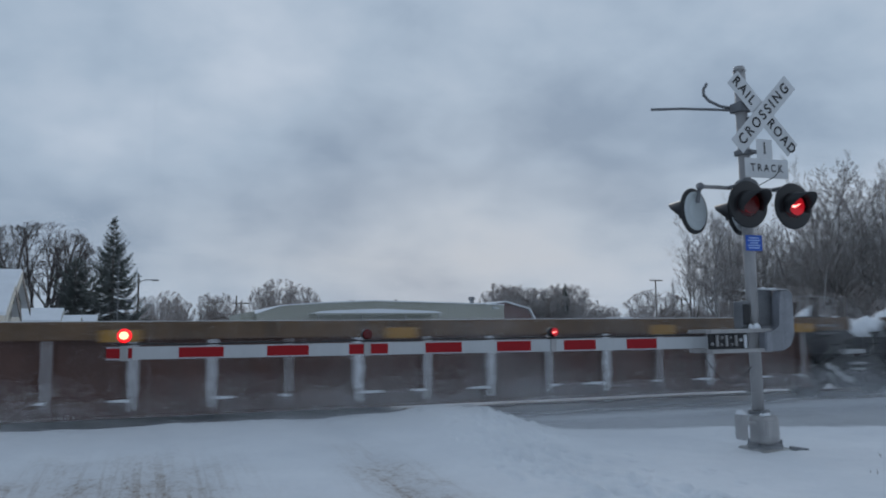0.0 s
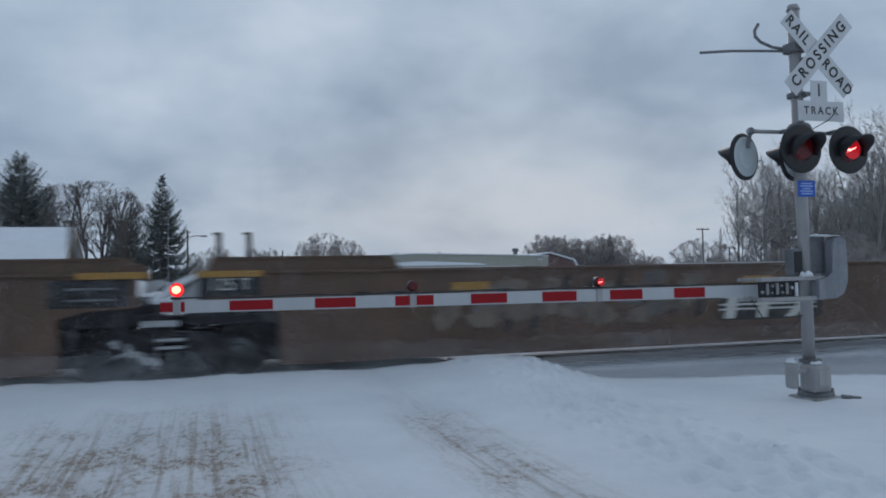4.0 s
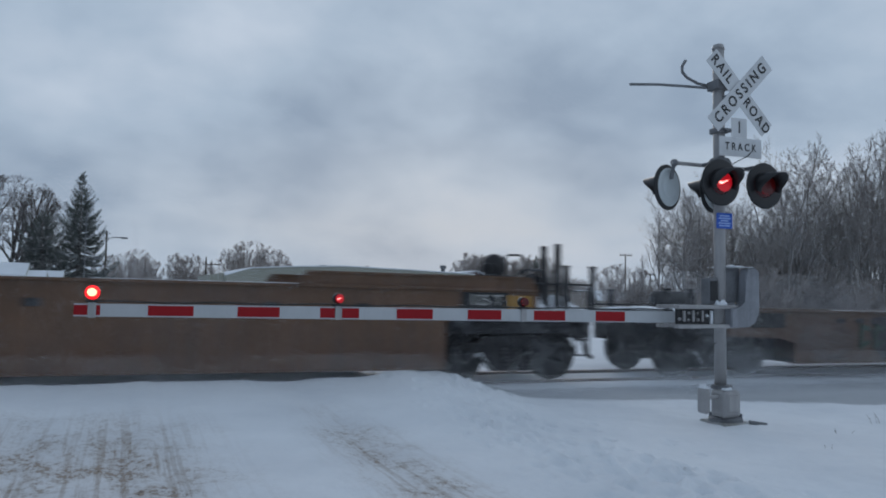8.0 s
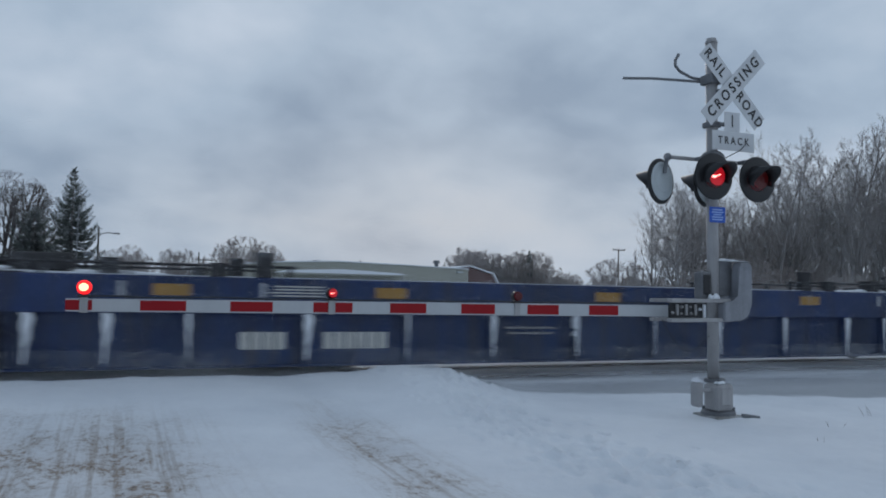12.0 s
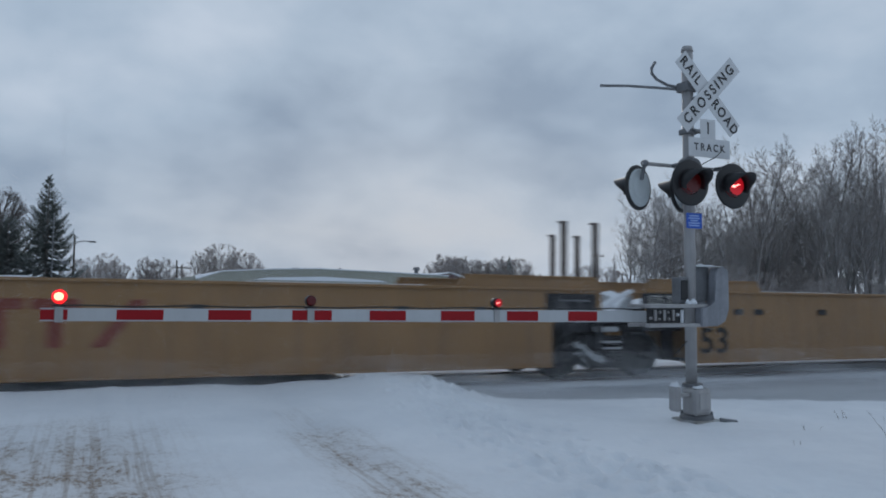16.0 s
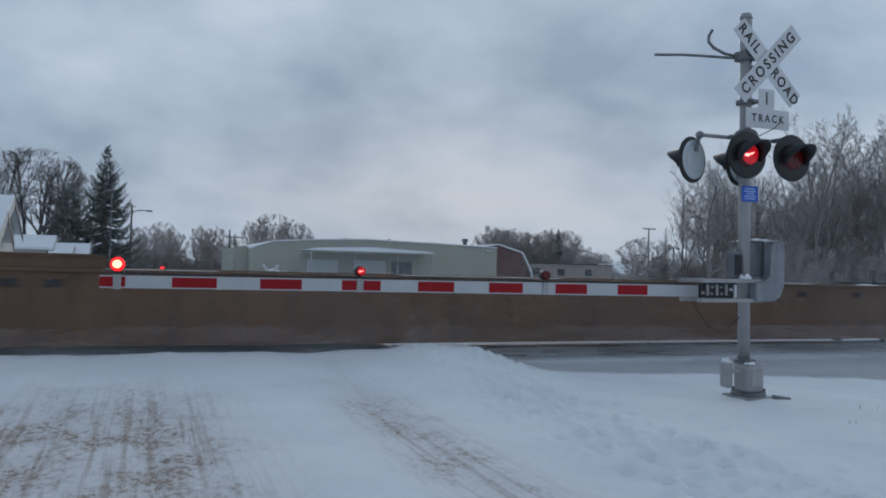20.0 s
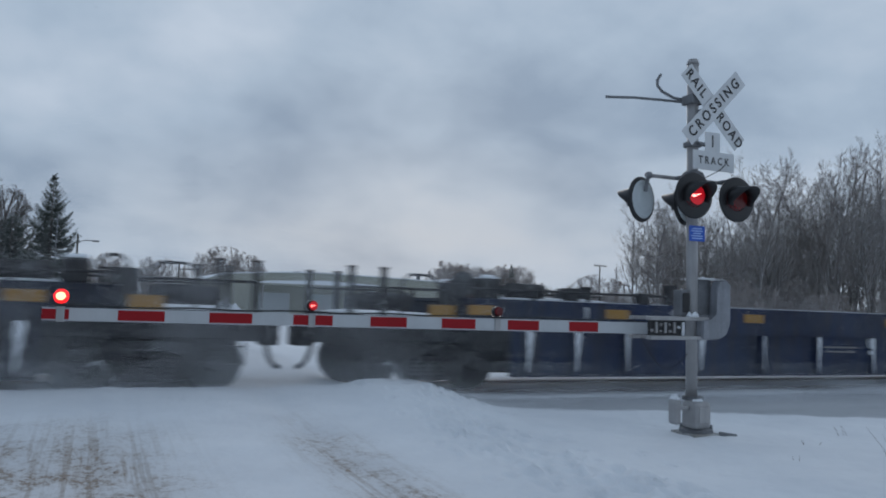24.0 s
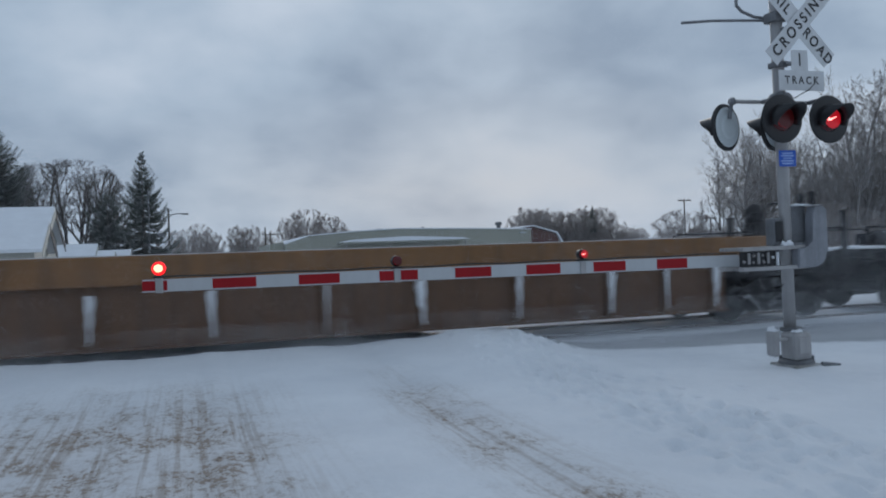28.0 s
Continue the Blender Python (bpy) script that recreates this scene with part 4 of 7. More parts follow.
                    if not low:
                        each("yellow_marker", [(xx - 0.25, xx + 0.25, y - 0.012, y - 0.004, top - 0.30, top - 0.06)], YELLOW, side)
            if "markers" in marks:
                each("yellow_marker", [(xx - 0.45, xx + 0.45, y - 0.058, y - 0.0505, top - 0.04, top + 0.05) for xx in (b + 0.68, a - 0.68)], YELLOW, side)
                each("yellow_marker", [(xx - 0.3, xx + 0.3, y - 0.012, y - 0.003, 1.12, 1.24) for xx in (a + 2.9, -0.4, b - 4.2)], YELLOW, side)
            if "graffiti" in marks:
                rnd = random.Random(11 if low else 5)
                # stretches of the low car, each in its own paint; the others carry one row of pale letters
                if low:
                    spans = [(-8.3, -7.0, ("GR_E", "GR_G")), (-7.0, -5.3, ("GR_G", "GR_I", "GR_G")), (-2.3, 0.1, ("GR_H", "GR_H", "GR_F", "GR_C")), (0.1, 2.3, ("GR_G", "GR_E", "GR_D")), (2.3, 5.0, ("GR_H", "GR_D", "GR_E", "GR_C")), (5.0, 8.2, ("GR_E", "GR_D"))]
                    k = B()
                    prism(k, [(-5.05, 0.2), (-2.35, 0.2), (-2.42, 0.55), (-2.3, 0.8), (-2.4, 1.04), (-3.9, 1.05), (-5.1, 1.03), (-5.2, 0.7), (-5.1, 0.45)], y - 0.004, y - 0.002)
                    part("painted_patch", k, GRAFFITI["GR_A"], side, "large block of blue spray paint")
                    for gx in (-6.9, -6.5, -6.1, -5.75):
                        k = B()
                        prism(k, [(gx, 0.4), (gx + 0.08, 0.38), (gx + 0.14, 0.85), (gx + 0.05, 0.9)], y - 0.03, y - 0.003)
                        prism(k, [(gx + 0.14, 0.78), (gx + 0.32, 0.74), (gx + 0.30, 0.84), (gx + 0.13, 0.88)], y - 0.03, y - 0.003)
                        prism(k, [(gx + 0.09, 0.42), (gx + 0.30, 0.50), (gx + 0.28, 0.58), (gx + 0.10, 0.52)], y - 0.03, y - 0.003)
                        part("painted_patch", k, GRAFFITI["GR_C"], side, "green spray-painted stroke")
                    spots = [(rnd.uniform(u, v), rnd.uniform(0.25, top - 0.15), rnd.uniform(0.3, 0.75), rnd.uniform(0.14, 0.34), rnd.choice(cs)) for u, v, cs in spans for _ in range(int((v - u) * 4.5))]
                else:
                    spots = []
                    for n_ in range(9):
                        cx = -5.9 + n_ * 0.5 + rnd.uniform(-0.08, 0.08)
                        for _ in range(4):
                            spots.append((cx + rnd.uniform(-0.2, 0.2), rnd.uniform(0.58, 1.22), rnd.uniform(0.16, 0.32), rnd.uniform(0.1, 0.22), rnd.choice(("GR_F", "GR_F", "GR_B", "GR_F"))))
                        spots.append((cx + 0.3, rnd.uniform(0.6, 1.2), 0.07, 0.24, "GR_I"))
                for g, (cx, cz, rx, rz_, col) in enumerate(spots):
                    k = B()
                    pts, m_ = [], rnd.randint(12, 18)
                    for i in range(m_):
                        q_ = 2 * math.pi * i / m_
                        f_ = rnd.uniform(0.6, 1.15)
                        pts.append((min(b - 0.05, max(a + 0.05, cx + rx * f_ * math.cos(q_) + 0.35 * rz_ * math.sin(q_))), min(top - 0.03, max(0.18, cz + rz_ * f_ * math.sin(q_)))))
                    prism(k, pts, y - 0.0045 - 0.0003 * g, y - 0.003)
                    part("painted_patch", k, GRAFFITI[col], side)
    CACHE[key] = car
    return car


GRAFFITI = {
    "GR_A": material("spray_paint_blue", (0.022, 0.048, 0.10), 0.6, vary=0.4, scale=2.5, bump=0.05, streak=0.3),
    "GR_B": material("spray_paint_pale", (0.125, 0.11, 0.10), 0.6, vary=0.4, scale=2.5, bump=0.05, streak=0.4),
    "GR_C": material("spray_paint_green", (0.036, 0.066, 0.048), 0.6, vary=0.4, scale=2.5, bump=0.05, streak=0.3),
    "GR_D": material("spray_paint_rust", (0.12, 0.065, 0.05), 0.6, vary=0.4, scale=2.5, bump=0.05, streak=0.3),
    "GR_G": material("spray_paint_plum", (0.035, 0.028, 0.034), 0.6, vary=0.4, scale=2.5, bump=0.05, streak=0.3),
    "GR_H": material("spray_paint_putty", (0.125, 0.112, 0.09), 0.6, vary=0.3, scale=1.5, bump=0.05, streak=0.4),
    "GR_I": material("spray_paint_black", (0.025, 0.022, 0.02), 0.6, vary=0.3, scale=2.5, bump=0.05),
    "GR_F": material("spray_paint_ash", (0.165, 0.13, 0.10), 0.6, vary=0.4, scale=2.5, bump=0.05, streak=0.5),
    "GR_E": material("spray_paint_brown", (0.10, 0.065, 0.05), 0.6, vary=0.4, scale=2.5, bump=0.05, streak=0.3),
}


# snow caught on a wide-set stake: broad under the chord, thin at the foot
TAPER = ((-0.05, 0.88), (0.08, 0.88), (0.115, 0.80), (0.075, 0.66), (0.08, 0.55), (0.03, 0.42), (0.04, 0.33), (0.005, 0.2), (-0.02, 0.22), (-0.012, 0.38), (-0.03, 0.48), (-0.012, 0.58), (-0.05, 0.7), (-0.035, 0.8))


def ribbed_unit(paint, front, rear, pitch=1.55, chord="", marks=(), gear=True, label=""):
    """Well car with outside stakes under a deep top chord; snow has packed against the stakes."""
    key = ("ribbed", paint, front, rear, pitch, chord, marks)
    if key in CACHE:
        return copy_thing(CACHE[key], pose(0, 0, 0))
    car, mat = base_unit("ribbed_well_car", paint, front, rear, label, bare="blocks" in marks)
    if "stand" in marks:
        x = HALF
        g = B()
        box(g, x + 0.4, x + 0.86, -1.25, -0.85, 1.05, 2.16, 0.03)
        box(g, x + 0.36, x + 0.9, -1.3, -0.8, 1.55, 1.62, 0.01)
        box(g, x + 0.36, x + 0.9, -1.3, -0.8, 1.92, 1.99, 0.01)
        part("brake_stand", g, UNDER, car, "tall dark brake stand with shelves")
        g = B()
        box(g, x + 0.42, x + 0.84, -1.29, -0.84, 1.625, 1.70, 0.02)
        box(g, x + 0.6, x + 0.84, -1.28, -0.84, 1.995, 2.08, 0.02)
        part("stand_snow", g, SNOW, car, "snow lying on the shelves of the brake stand")
    chord_mat = CAR[chord or paint]
    top = 1.40
    cb = 1.16 if pitch < 1.3 else 1.0 if chord else 0.89
    a, b = -HALF + 1.4, HALF - 1.4
    for s in (-1, 1):
        o = s
        y = s * SIDE
        p = B()
        box(p, a, b, y - o * 0.16, y - o * 0.11, 0.14, cb)
        side = part("side_panel", p, mat, car)
        c = B()
        out = [(y, cb), (y, top - 0.02), (y - o * 0.02, top), (y - o * 0.2, top), (y - o * 0.2, top - 0.05), (y - o * 0.1, top - 0.08), (y - o * 0.1, cb + 0.05), (y - o * 0.16, cb)]
        sides(c, out, a - 0.95, b + 0.95)
        part("top_chord", c, chord_mat, side)
        c = B()
        box(c, a, b, y - o * 0.22, y - o * 0.0, 0.115, 0.15, 0.006)
        part("bottom_chord", c, mat, side)
        places = (-8.34, -7.38, -6.3, -4.65, -3.07, -1.6, 0.0, 1.6, 3.07, 4.65, 6.3, 7.38, 8.34)
        if pitch < 1.3:
            places = [a + 0.16 + pitch * i for i in range(int((b - a - 0.36) / pitch) + 1)]
        st, sn = None, None
        for i, k in enumerate(places):
            if st is None:
                g = B()
                prism(g, [(-0.05, 0.15), (0.05, 0.15), (0.05, cb), (-0.05, cb)], y, y - o * 0.11)
                st = part("stake", g, mat, side)
                g = B()
                wide = 0.72 if pitch < 1.3 else 0.85
                prism(g, [(wide * u, v) for u, v in (TAPER if pitch > 1.3 else ((-0.05, cb - 0.01), (0.05, cb - 0.01), (0.08, cb - 0.14), (0.07, 0.62), (0.085, 0.5), (0.055, 0.38), (0.06, 0.3), (0.02, 0.2), (-0.03, 0.22), (-0.015, 0.34), (-0.04, 0.44), (-0.015, 0.54), (-0.055, 0.68), (-0.03, 0.8)))], y - o * -0.008, y - o * 0.1)
                if pitch < 1.3:
                    prism(g, [(-0.34, 0.335), (-0.05, 0.32), (-0.04, 0.36), (-0.3, 0.35)], y - o * -0.02, y - o * 0.1)
                sn = part("stake_snow", g, SNOW, side, "snow packed against the stake")
                st.matrix_basis = sn.matrix_basis = pose(k, 0, 0)
            else:
                for src in (st, sn):
                    c2 = new(src.name.split(".")[0], src.data)
                    c2.parent = side
                    wv = 1.0 if src is st else (0.75, 1.1, -0.6, 1.25, 0.35, 0.85, -0.9, 0.3, -1.15)[i % 9] * (1.0 if pitch < 1.3 else 0.85)
                    c2.matrix_basis = Matrix.Translation((k, 0, 0)) @ Matrix.Diagonal((wv, 1, 1, 1))
        if s < 0:
            each("yellow_marker", [(xx - w_, xx + w_, y - 0.012, y - 0.003, top - 0.22 - w_ * 0.2, top - 0.11) for xx, w_ in ((-9.25, 0.24), (-6.55, 0.25), (-3.35, 0.25), (0.6, 0.25), (5.3, 0.25), (8.4, 0.24))] if chord not in ("dusk", "ochre") else (), YELLOW, side)
            if "blocks" in marks:
                g = B()
                prism(g, [(-9.2, top), (-5.95, top), (-5.95, top + 0.13), (-9.0, top + 0.13)], y + 0.004, y + 0.06)
                part("raised_end", g, chord_mat, side)
                g = B()
                box(g, -6.1, -5.88, y + 0.0, y + 0.16, top, 1.74, 0.015)
                box(g, -6.13, -5.8, y - 0.02, y + 0.18, 1.66, 1.72, 0.01)
                part("corner_guide", g, UNDER, side)
            g = B()
            box(g, a + 0.5, b - 0.5, y + 0.06, y + 0.17, top + 0.002, top + 0.012)
            part("chord_snow", g, SNOW, side, "dusting of snow on the top chord")
            for j in range(4) if not chord else ():
                bars("data_bar", LETTER, side, -4.78, top - 0.12 - j * 0.045, 0.75 if j != 2 else 0.85, 0.018, 1, y - 0.008)
            if "bars" in marks:
                bars("number_bar", LETTER if paint in ("blue", "ink") else FADED, side, -5.27, 0.49, 0.66, 0.25, 4, y + 0.105, 0.24)
                bars("number_bar", LETTER if paint in ("blue", "ink") else FADED, side, -3.87, 0.49, 1.0, 0.25, 6, y + 0.105, 0.24)
            if "lines" in marks:
                bars("data_bar", FADED, side, -0.85, 0.68, 0.95, 0.03, 5, y + 0.105, 0.15)
                bars("data_bar", FADED, side, -0.85, 0.59, 0.85, 0.03, 4, y + 0.105, 0.15)
            if "fifty_three" in marks:
                writing("length_number", "53", 0.36, LETTER, side, Matrix.Translation((2.42, y + 0.10, 0.53)) @ FACING)
            if "blocks" in marks:
                rnd = random.Random(2)
                # one pale outline with a smaller one inside it on each panel between two stakes
                for j in range(7):
                    xx = a + 0.16 + (3.5 + j) * 1.05
                    g = B()
                    for wd, z0, z1, dx in ((rnd.uniform(0.2, 0.3), rnd.uniform(0.24, 0.3), rnd.uniform(0.66, 0.8), 0.0), (0.11, 0.4, rnd.uniform(0.5, 0.58), rnd.uniform(-0.05, 0.05))):
                        e = 0.032
                        l, r = xx + dx - wd, xx + dx + wd
                        box(g, l, l + e, y + 0.095, y + 0.108, z0, z1)
                        box(g, l + e, r, y + 0.095, y + 0.108, z1 - e, z1)
                        if rnd.random() < 0.7:
                            box(g, r - e, r, y + 0.095, y + 0.108, z0 + e, z1 - e)
                        if rnd.random() < 0.7:
                            box(g, l + e, r, y + 0.095, y + 0.108, z0, z0 + e)
                    part("painted_letter_shape", g, FADED, side)
        if gear:
            # hand rail, brackets and brake gear on top of both ends
            for e in (1, -1):
                x0 = e * (HALF - 0.6)
                g = B()
                tube(g, [(x0, y - o * 0.1, 1.56), (x0 - e * 4.6, y - o * 0.1, 1.56)], 0.022)
                for q_ in range(5):
                    xx = x0 - e * (0.1 + q_ * 1.1)
                    box(g, xx - 0.03, xx + 0.03, y - o * 0.14, y - o * 0.07, top, 1.56)
                part("walkway_rail", g, UNDER, car)
                each("corner_guide", ((x0 - e * 4.25, x0 - e * 4.0, y - o * 0.2, y - o * 0.04, top, 1.77), (x0 - e * 3.6, x0 - e * 3.35, y - o * 0.2, y - o * 0.04, top, 1.60)), UNDER, car, bevel=0.01)
                if s < 0:
                    g = B()
                    snow_lump(g, x0 - e * 0.3, x0 - e * 3.0, y + 0.25, y + 0.75, 1.405, 0.06, 31)
                    part("walkway_snow", g, SNOW, car, "thin snow on the end walkway", True)
                    g = B()
                    lathe(g, [(0.06, -0.46), (0.13, -0.42), (0.13, 0.3), (0.07, 0.36), (0.03, 0.6)], pose(x0 - e * 1.15, y + 0.45, 1.56, 0, 0, 90), 14)
                    part("brake_cylinder", g, UNDER, car, smooth=True)
                    for u, v, w_, h_ in ((0.25, 0.62, 0.6, 1.74), (1.9, 2.2, 0.5, 1.64)):
                        g = B()
                        box(g, x0 - e * u, x0 - e * v, y + 0.2, y + w_, 1.40, h_, 0.03)
                        part("valve_box", g, UNDER, car)
                    g = B()
                    snow_lump(g, x0 - e * 0.26, x0 - e * 0.6, y + 0.21, y + 0.58, 1.74, 0.06, 33)
                    part("box_snow", g, SNOW, car, smooth=True)
                    each("chord_snow", [(x0 - e * q_ - 0.035, x0 - e * q_ + 0.035, y - 0.012, y + 0.02, 1.12, top - 0.08) for q_ in (2.2, 4.1)], DIRTY_SNOW, side, "strip of snow caught on the chord")
    CACHE[key] = car
    return car


TRAIN = []
TRUCKS = []              # places of the trucks along the train at the start


def couple(fronts, build):
    """A car of one or more units: trucks at the given places (at time zero), and a unit between each pair."""
    n = len(fronts) - 1
    for i in range(n):
        f = "coupler" if i == 0 else "joint"
        r = "coupler" if i == n - 1 else "joint"
        car = build(i, f, r)
        TRAIN.append((car, (fronts[i] + fronts[i + 1]) / 2))
        TRUCKS.extend(fronts[i:] if i == n - 1 else fronts[i:i + 1])
        car.matrix_basis = pose((fronts[i] + fronts[i + 1]) / 2, TRACK_Y, BODY_Z)


MARK_A, MARK_B = (-4.38, 0.83, 0.82, 0.17, 4), (-2.78, 0.83, 1.57, 0.17, 6)
RB = "brown ribbed well car with snow packed on its outside stakes"
couple((33.15, 12.99, -7.05, -27.25), lambda i, f, r: ribbed_unit("brown", f, r, 1.05, "umber", gear=False, label=RB))
couple((-31.5, -51.7), lambda i, f, r: smooth_unit("maroon", f, r, low=True, marks=("bars",), raised=(False, False), label="dull maroon single well car with plain plate sides"))
couple((-55.5, -75.55, -95.55, -115.6), lambda i, f, r: smooth_unit("dusk" if i < 2 else "rust", f, r, marks=(("logo", "graffiti", "markers", "load_number"), ("logo", "graffiti", "markers", "load_number"), (MARK_A, MARK_B, "fifty_three", "markers", "load_number"))[i], label="grimy brown well car with faded paint and snowy ends"))
couple((-119.6, -139.8), lambda i, f, r: smooth_unit("dusk", f, r, low=True, marks=("graffiti",), raised=(False, False), label="low dark well car covered in painted patches"))
couple((-144.2, -164.0, -184.0, -203.85), lambda i, f, r: smooth_unit("rust", f, r, marks=((MARK_A, MARK_B, "load_number"), ("fifty_three", "load_number"), ((-4.2, 0.83, 1.1, 0.17, 4), (-2.4, 0.83, 1.5, 0.17, 6), "fifty_three", "load_number"))[i], label="rusty ochre well car with plain plate sides"))
couple((-208.2, -228.1, -248.2, -268.2), lambda i, f, r: ribbed_unit("blue", f, r, marks=("bars", "lines", "stand") if i == 0 else ("fifty_three", "lines"), label="dark blue ribbed well car with snow on its stakes"))
couple((-271.8, -291.95, -312.0, -332.05), lambda i, f, r: smooth_unit("yellow", f, r, marks=(("plate_ahead", "fifty_three", "load_number"), ("red_bars", "fifty_three", "load_number"), ("plate", "fifty_three", "load_number"))[i], label="faded yellow well car with plain plate sides"))
couple((-336.3, -356.1), lambda i, f, r: ribbed_unit("cocoa", f, r, 1.05, "dusk", marks=("blocks",), gear=False, label="dark brown ribbed well car with pale painted letter shapes"))
couple((-360.0, -380.1), lambda i, f, r: smooth_unit("rust", f, r, low=True, marks=("snowy_front",), raised=(False, True), label="low rusty brown well car with plain plate sides"))
couple((-384.1, -404.3, -424.5, -444.7), lambda i, f, r: ribbed_unit("ink", f, r, marks=("bars", "lines") if i == 0 else ("fifty_three", "lines"), label="dark blue ribbed well car with snow on its stakes"))
couple((-448.8, -468.9, -488.9, -509.05), lambda i, f, r: ribbed_unit("navy", f, r, marks=("bars", "lines") if i != 1 else ("fifty_three", "lines"), label="grimy navy ribbed well car with snow on its stakes"))
couple((-513.0, -533.1, -553.2), lambda i, f, r: ribbed_unit("rust", f, r, chord="ochre", gear=False, label="rusty ribbed well car with an ochre top chord"))


# ---------------------------------------------------------------- snow blown up by the train
FLAKE = material("airborne_snow", (0.80, 0.82, 0.85), 0.9, vary=0.04, bump=0.0, spec=0.1)
MIST = []


def flake_cloud(seed, length, depth, height, count, size, fall=2.0):
    """A drifting cloud of loose snow flakes: thick near the ground, thinning upwards and towards its ends."""
    rng = np.random.RandomState(seed)
    pts = []
    ph = rng.uniform(0, 6.28, 6)
    while len(pts) < count:
        x = np.clip(rng.normal(0, 0.24, 4000), -0.5, 0.5)
        y, z = rng.uniform(-0.5, 0.5, 4000), rng.uniform(0, 1, 4000) ** fall
        lump = 0.5 + 0.28 * np.sin(x * 21 + ph[0] + 4 * z) + 0.22 * np.sin(x * 47 + ph[1] - 7 * z + 3 * y)
        keep = rng.uniform(0, 1, 4000) < lump
        pts += np.stack([x * length, y * depth, z * height], 1)[keep].tolist()
    c = np.array(pts[:count])
    u = rng.normal(size=(count, 3))
    u /= np.linalg.norm(u, axis=1)[:, None]
    w = np.cross(u, rng.normal(size=(count, 3)))
    w /= np.linalg.norm(w, axis=1)[:, None]
    r = (size * rng.uniform(0.4, 1.0, count))[:, None]
    V = np.stack([c - u * r, c - w * r * 0.8, c + u * r, c + w * r * 0.8], 1).reshape(-1, 3)
    me = bpy.data.meshes.new("blown_snow")
    me.from_pydata(V.tolist(), [], np.arange(count * 4).reshape(-1, 4).tolist())
    me.materials.append(FLAKE)
    return me


def build_mist():
    rnd = random.Random(23)
    clouds = [flake_cloud(1, 13.0, 0.5, 0.6, 120000, 0.0042, 3.8), flake_cloud(2, 14.0, 0.6, 1.8, 42000, 0.004, 1.8), flake_cloud(3, 13.0, 1.6, 0.34, 110000, 0.0042, 1.8)]
    # clouds trail the train at a little under its speed
    for k, (y, z, gap, lag) in enumerate(((11.3, 0.03, 8.2, 0.97), (10.95, 0.03, 12.0, 0.92), (10.5, 0.02, 10.0, 0.85))):
        x = 30.0
        while x > -SPEED * lag * 28 - 14:
            o = tagged(new("blown_snow", clouds[k]), "loose powder snow blown up beside the train", "snow", "blown snow", "stuff")
            MIST.append((o, x + rnd.uniform(-1.5, 1.5), y + rnd.uniform(-0.06, 0.06), z, lag))
            x -= gap
            o.matrix_basis = pose(x, y, z)
    spray = flake_cloud(4, 5.0, 0.25, 0.6, 12000, 0.0042, 2.8)
    for x in TRUCKS:
        o = tagged(new("blown_snow", spray), "powder snow whirled up by a truck", "snow", "blown snow", "stuff")
        at = x - rnd.uniform(0.8, 1.8)
        o.matrix_basis = pose(at, 11.34, 0.04)
        MIST.append((o, at, 11.34, 0.04, 1.0))
    puff = flake_cloud(8, 8.0, 0.5, 2.0, 90000, 0.0042, 1.7)
    for x in (12.0, 5.0, -6.5, -28.0, -426.2, -31.0, -117.0, -140.5, -205.5, -448.5, -450.5, -446.0, -510.0):
        o = tagged(new("blown_snow", puff), "dense cloud of powder snow whirled up between two cars", "snow", "blown snow", "stuff")
        o.matrix_basis = pose(x, 11.1, 0.03)
        MIST.append((o, x, 11.1, 0.03, 1.0))
    # powder hanging behind the train, before the wood
    trail = flake_cloud(6, 22.0, 2.0, 5.0, 120000, 0.0065, 1.8)
    x = 60.0
    while x > -SPEED * 0.8 * 28 - 14:
        o = tagged(new("blown_snow", trail), "powder snow hanging in the air behind the train", "snow", "blown snow", "stuff")
        MIST.append((o, x, 16.5, 0.1, 0.8))
        o.matrix_basis = pose(x, 16.5, 0.1)
        x -= 13.0
    # fine snow in the air all along the track, added as a veil lifting the darks
    haze = flake_cloud(7, 30.0, 2.2, 4.5, 170000, 0.0032, 1.25)
    for i in range(13):
        o = tagged(new("blown_snow", haze), "fine snow added in the air as a veil before the train", "snow", "blown snow", "stuff")
        x = 26.0 - i * 11.0
        MIST.append((o, x, 9.9, 0.05, 0.2))
        o.matrix_basis = pose(x, 9.9, 0.05)
    # an earlier gust still hanging over the road, drifting off slowly
    gust = flake_cloud(5, 15.0, 4.5, 0.95, 110000, 0.0045, 1.5)
    for x in (-6.0, 0.0, 6.5):
        o = tagged(new("blown_snow", gust), "thin powder snow drifting over the road", "snow", "blown snow", "stuff")
        o.matrix_basis = pose(x, 8.2, 0.05)
        MIST.append((o, x, 8.2, 0.05, 0.5))


build_mist()


# ---------------------------------------------------------------- crossing signal
def plate(bm, w, h, t, m, r=0.02):
    b2 = B()
    box(b2, -w / 2, w / 2, -t / 2, t / 2, -h / 2, h / 2, min(r, t * 0.4))
    b2.transform(m)
    me = bpy.data.meshes.new("tmp")
    b2.to_mesh(me)
    b2.free()
    bm.from_mesh(me)
    bpy.data.meshes.remove(me)
    return bm


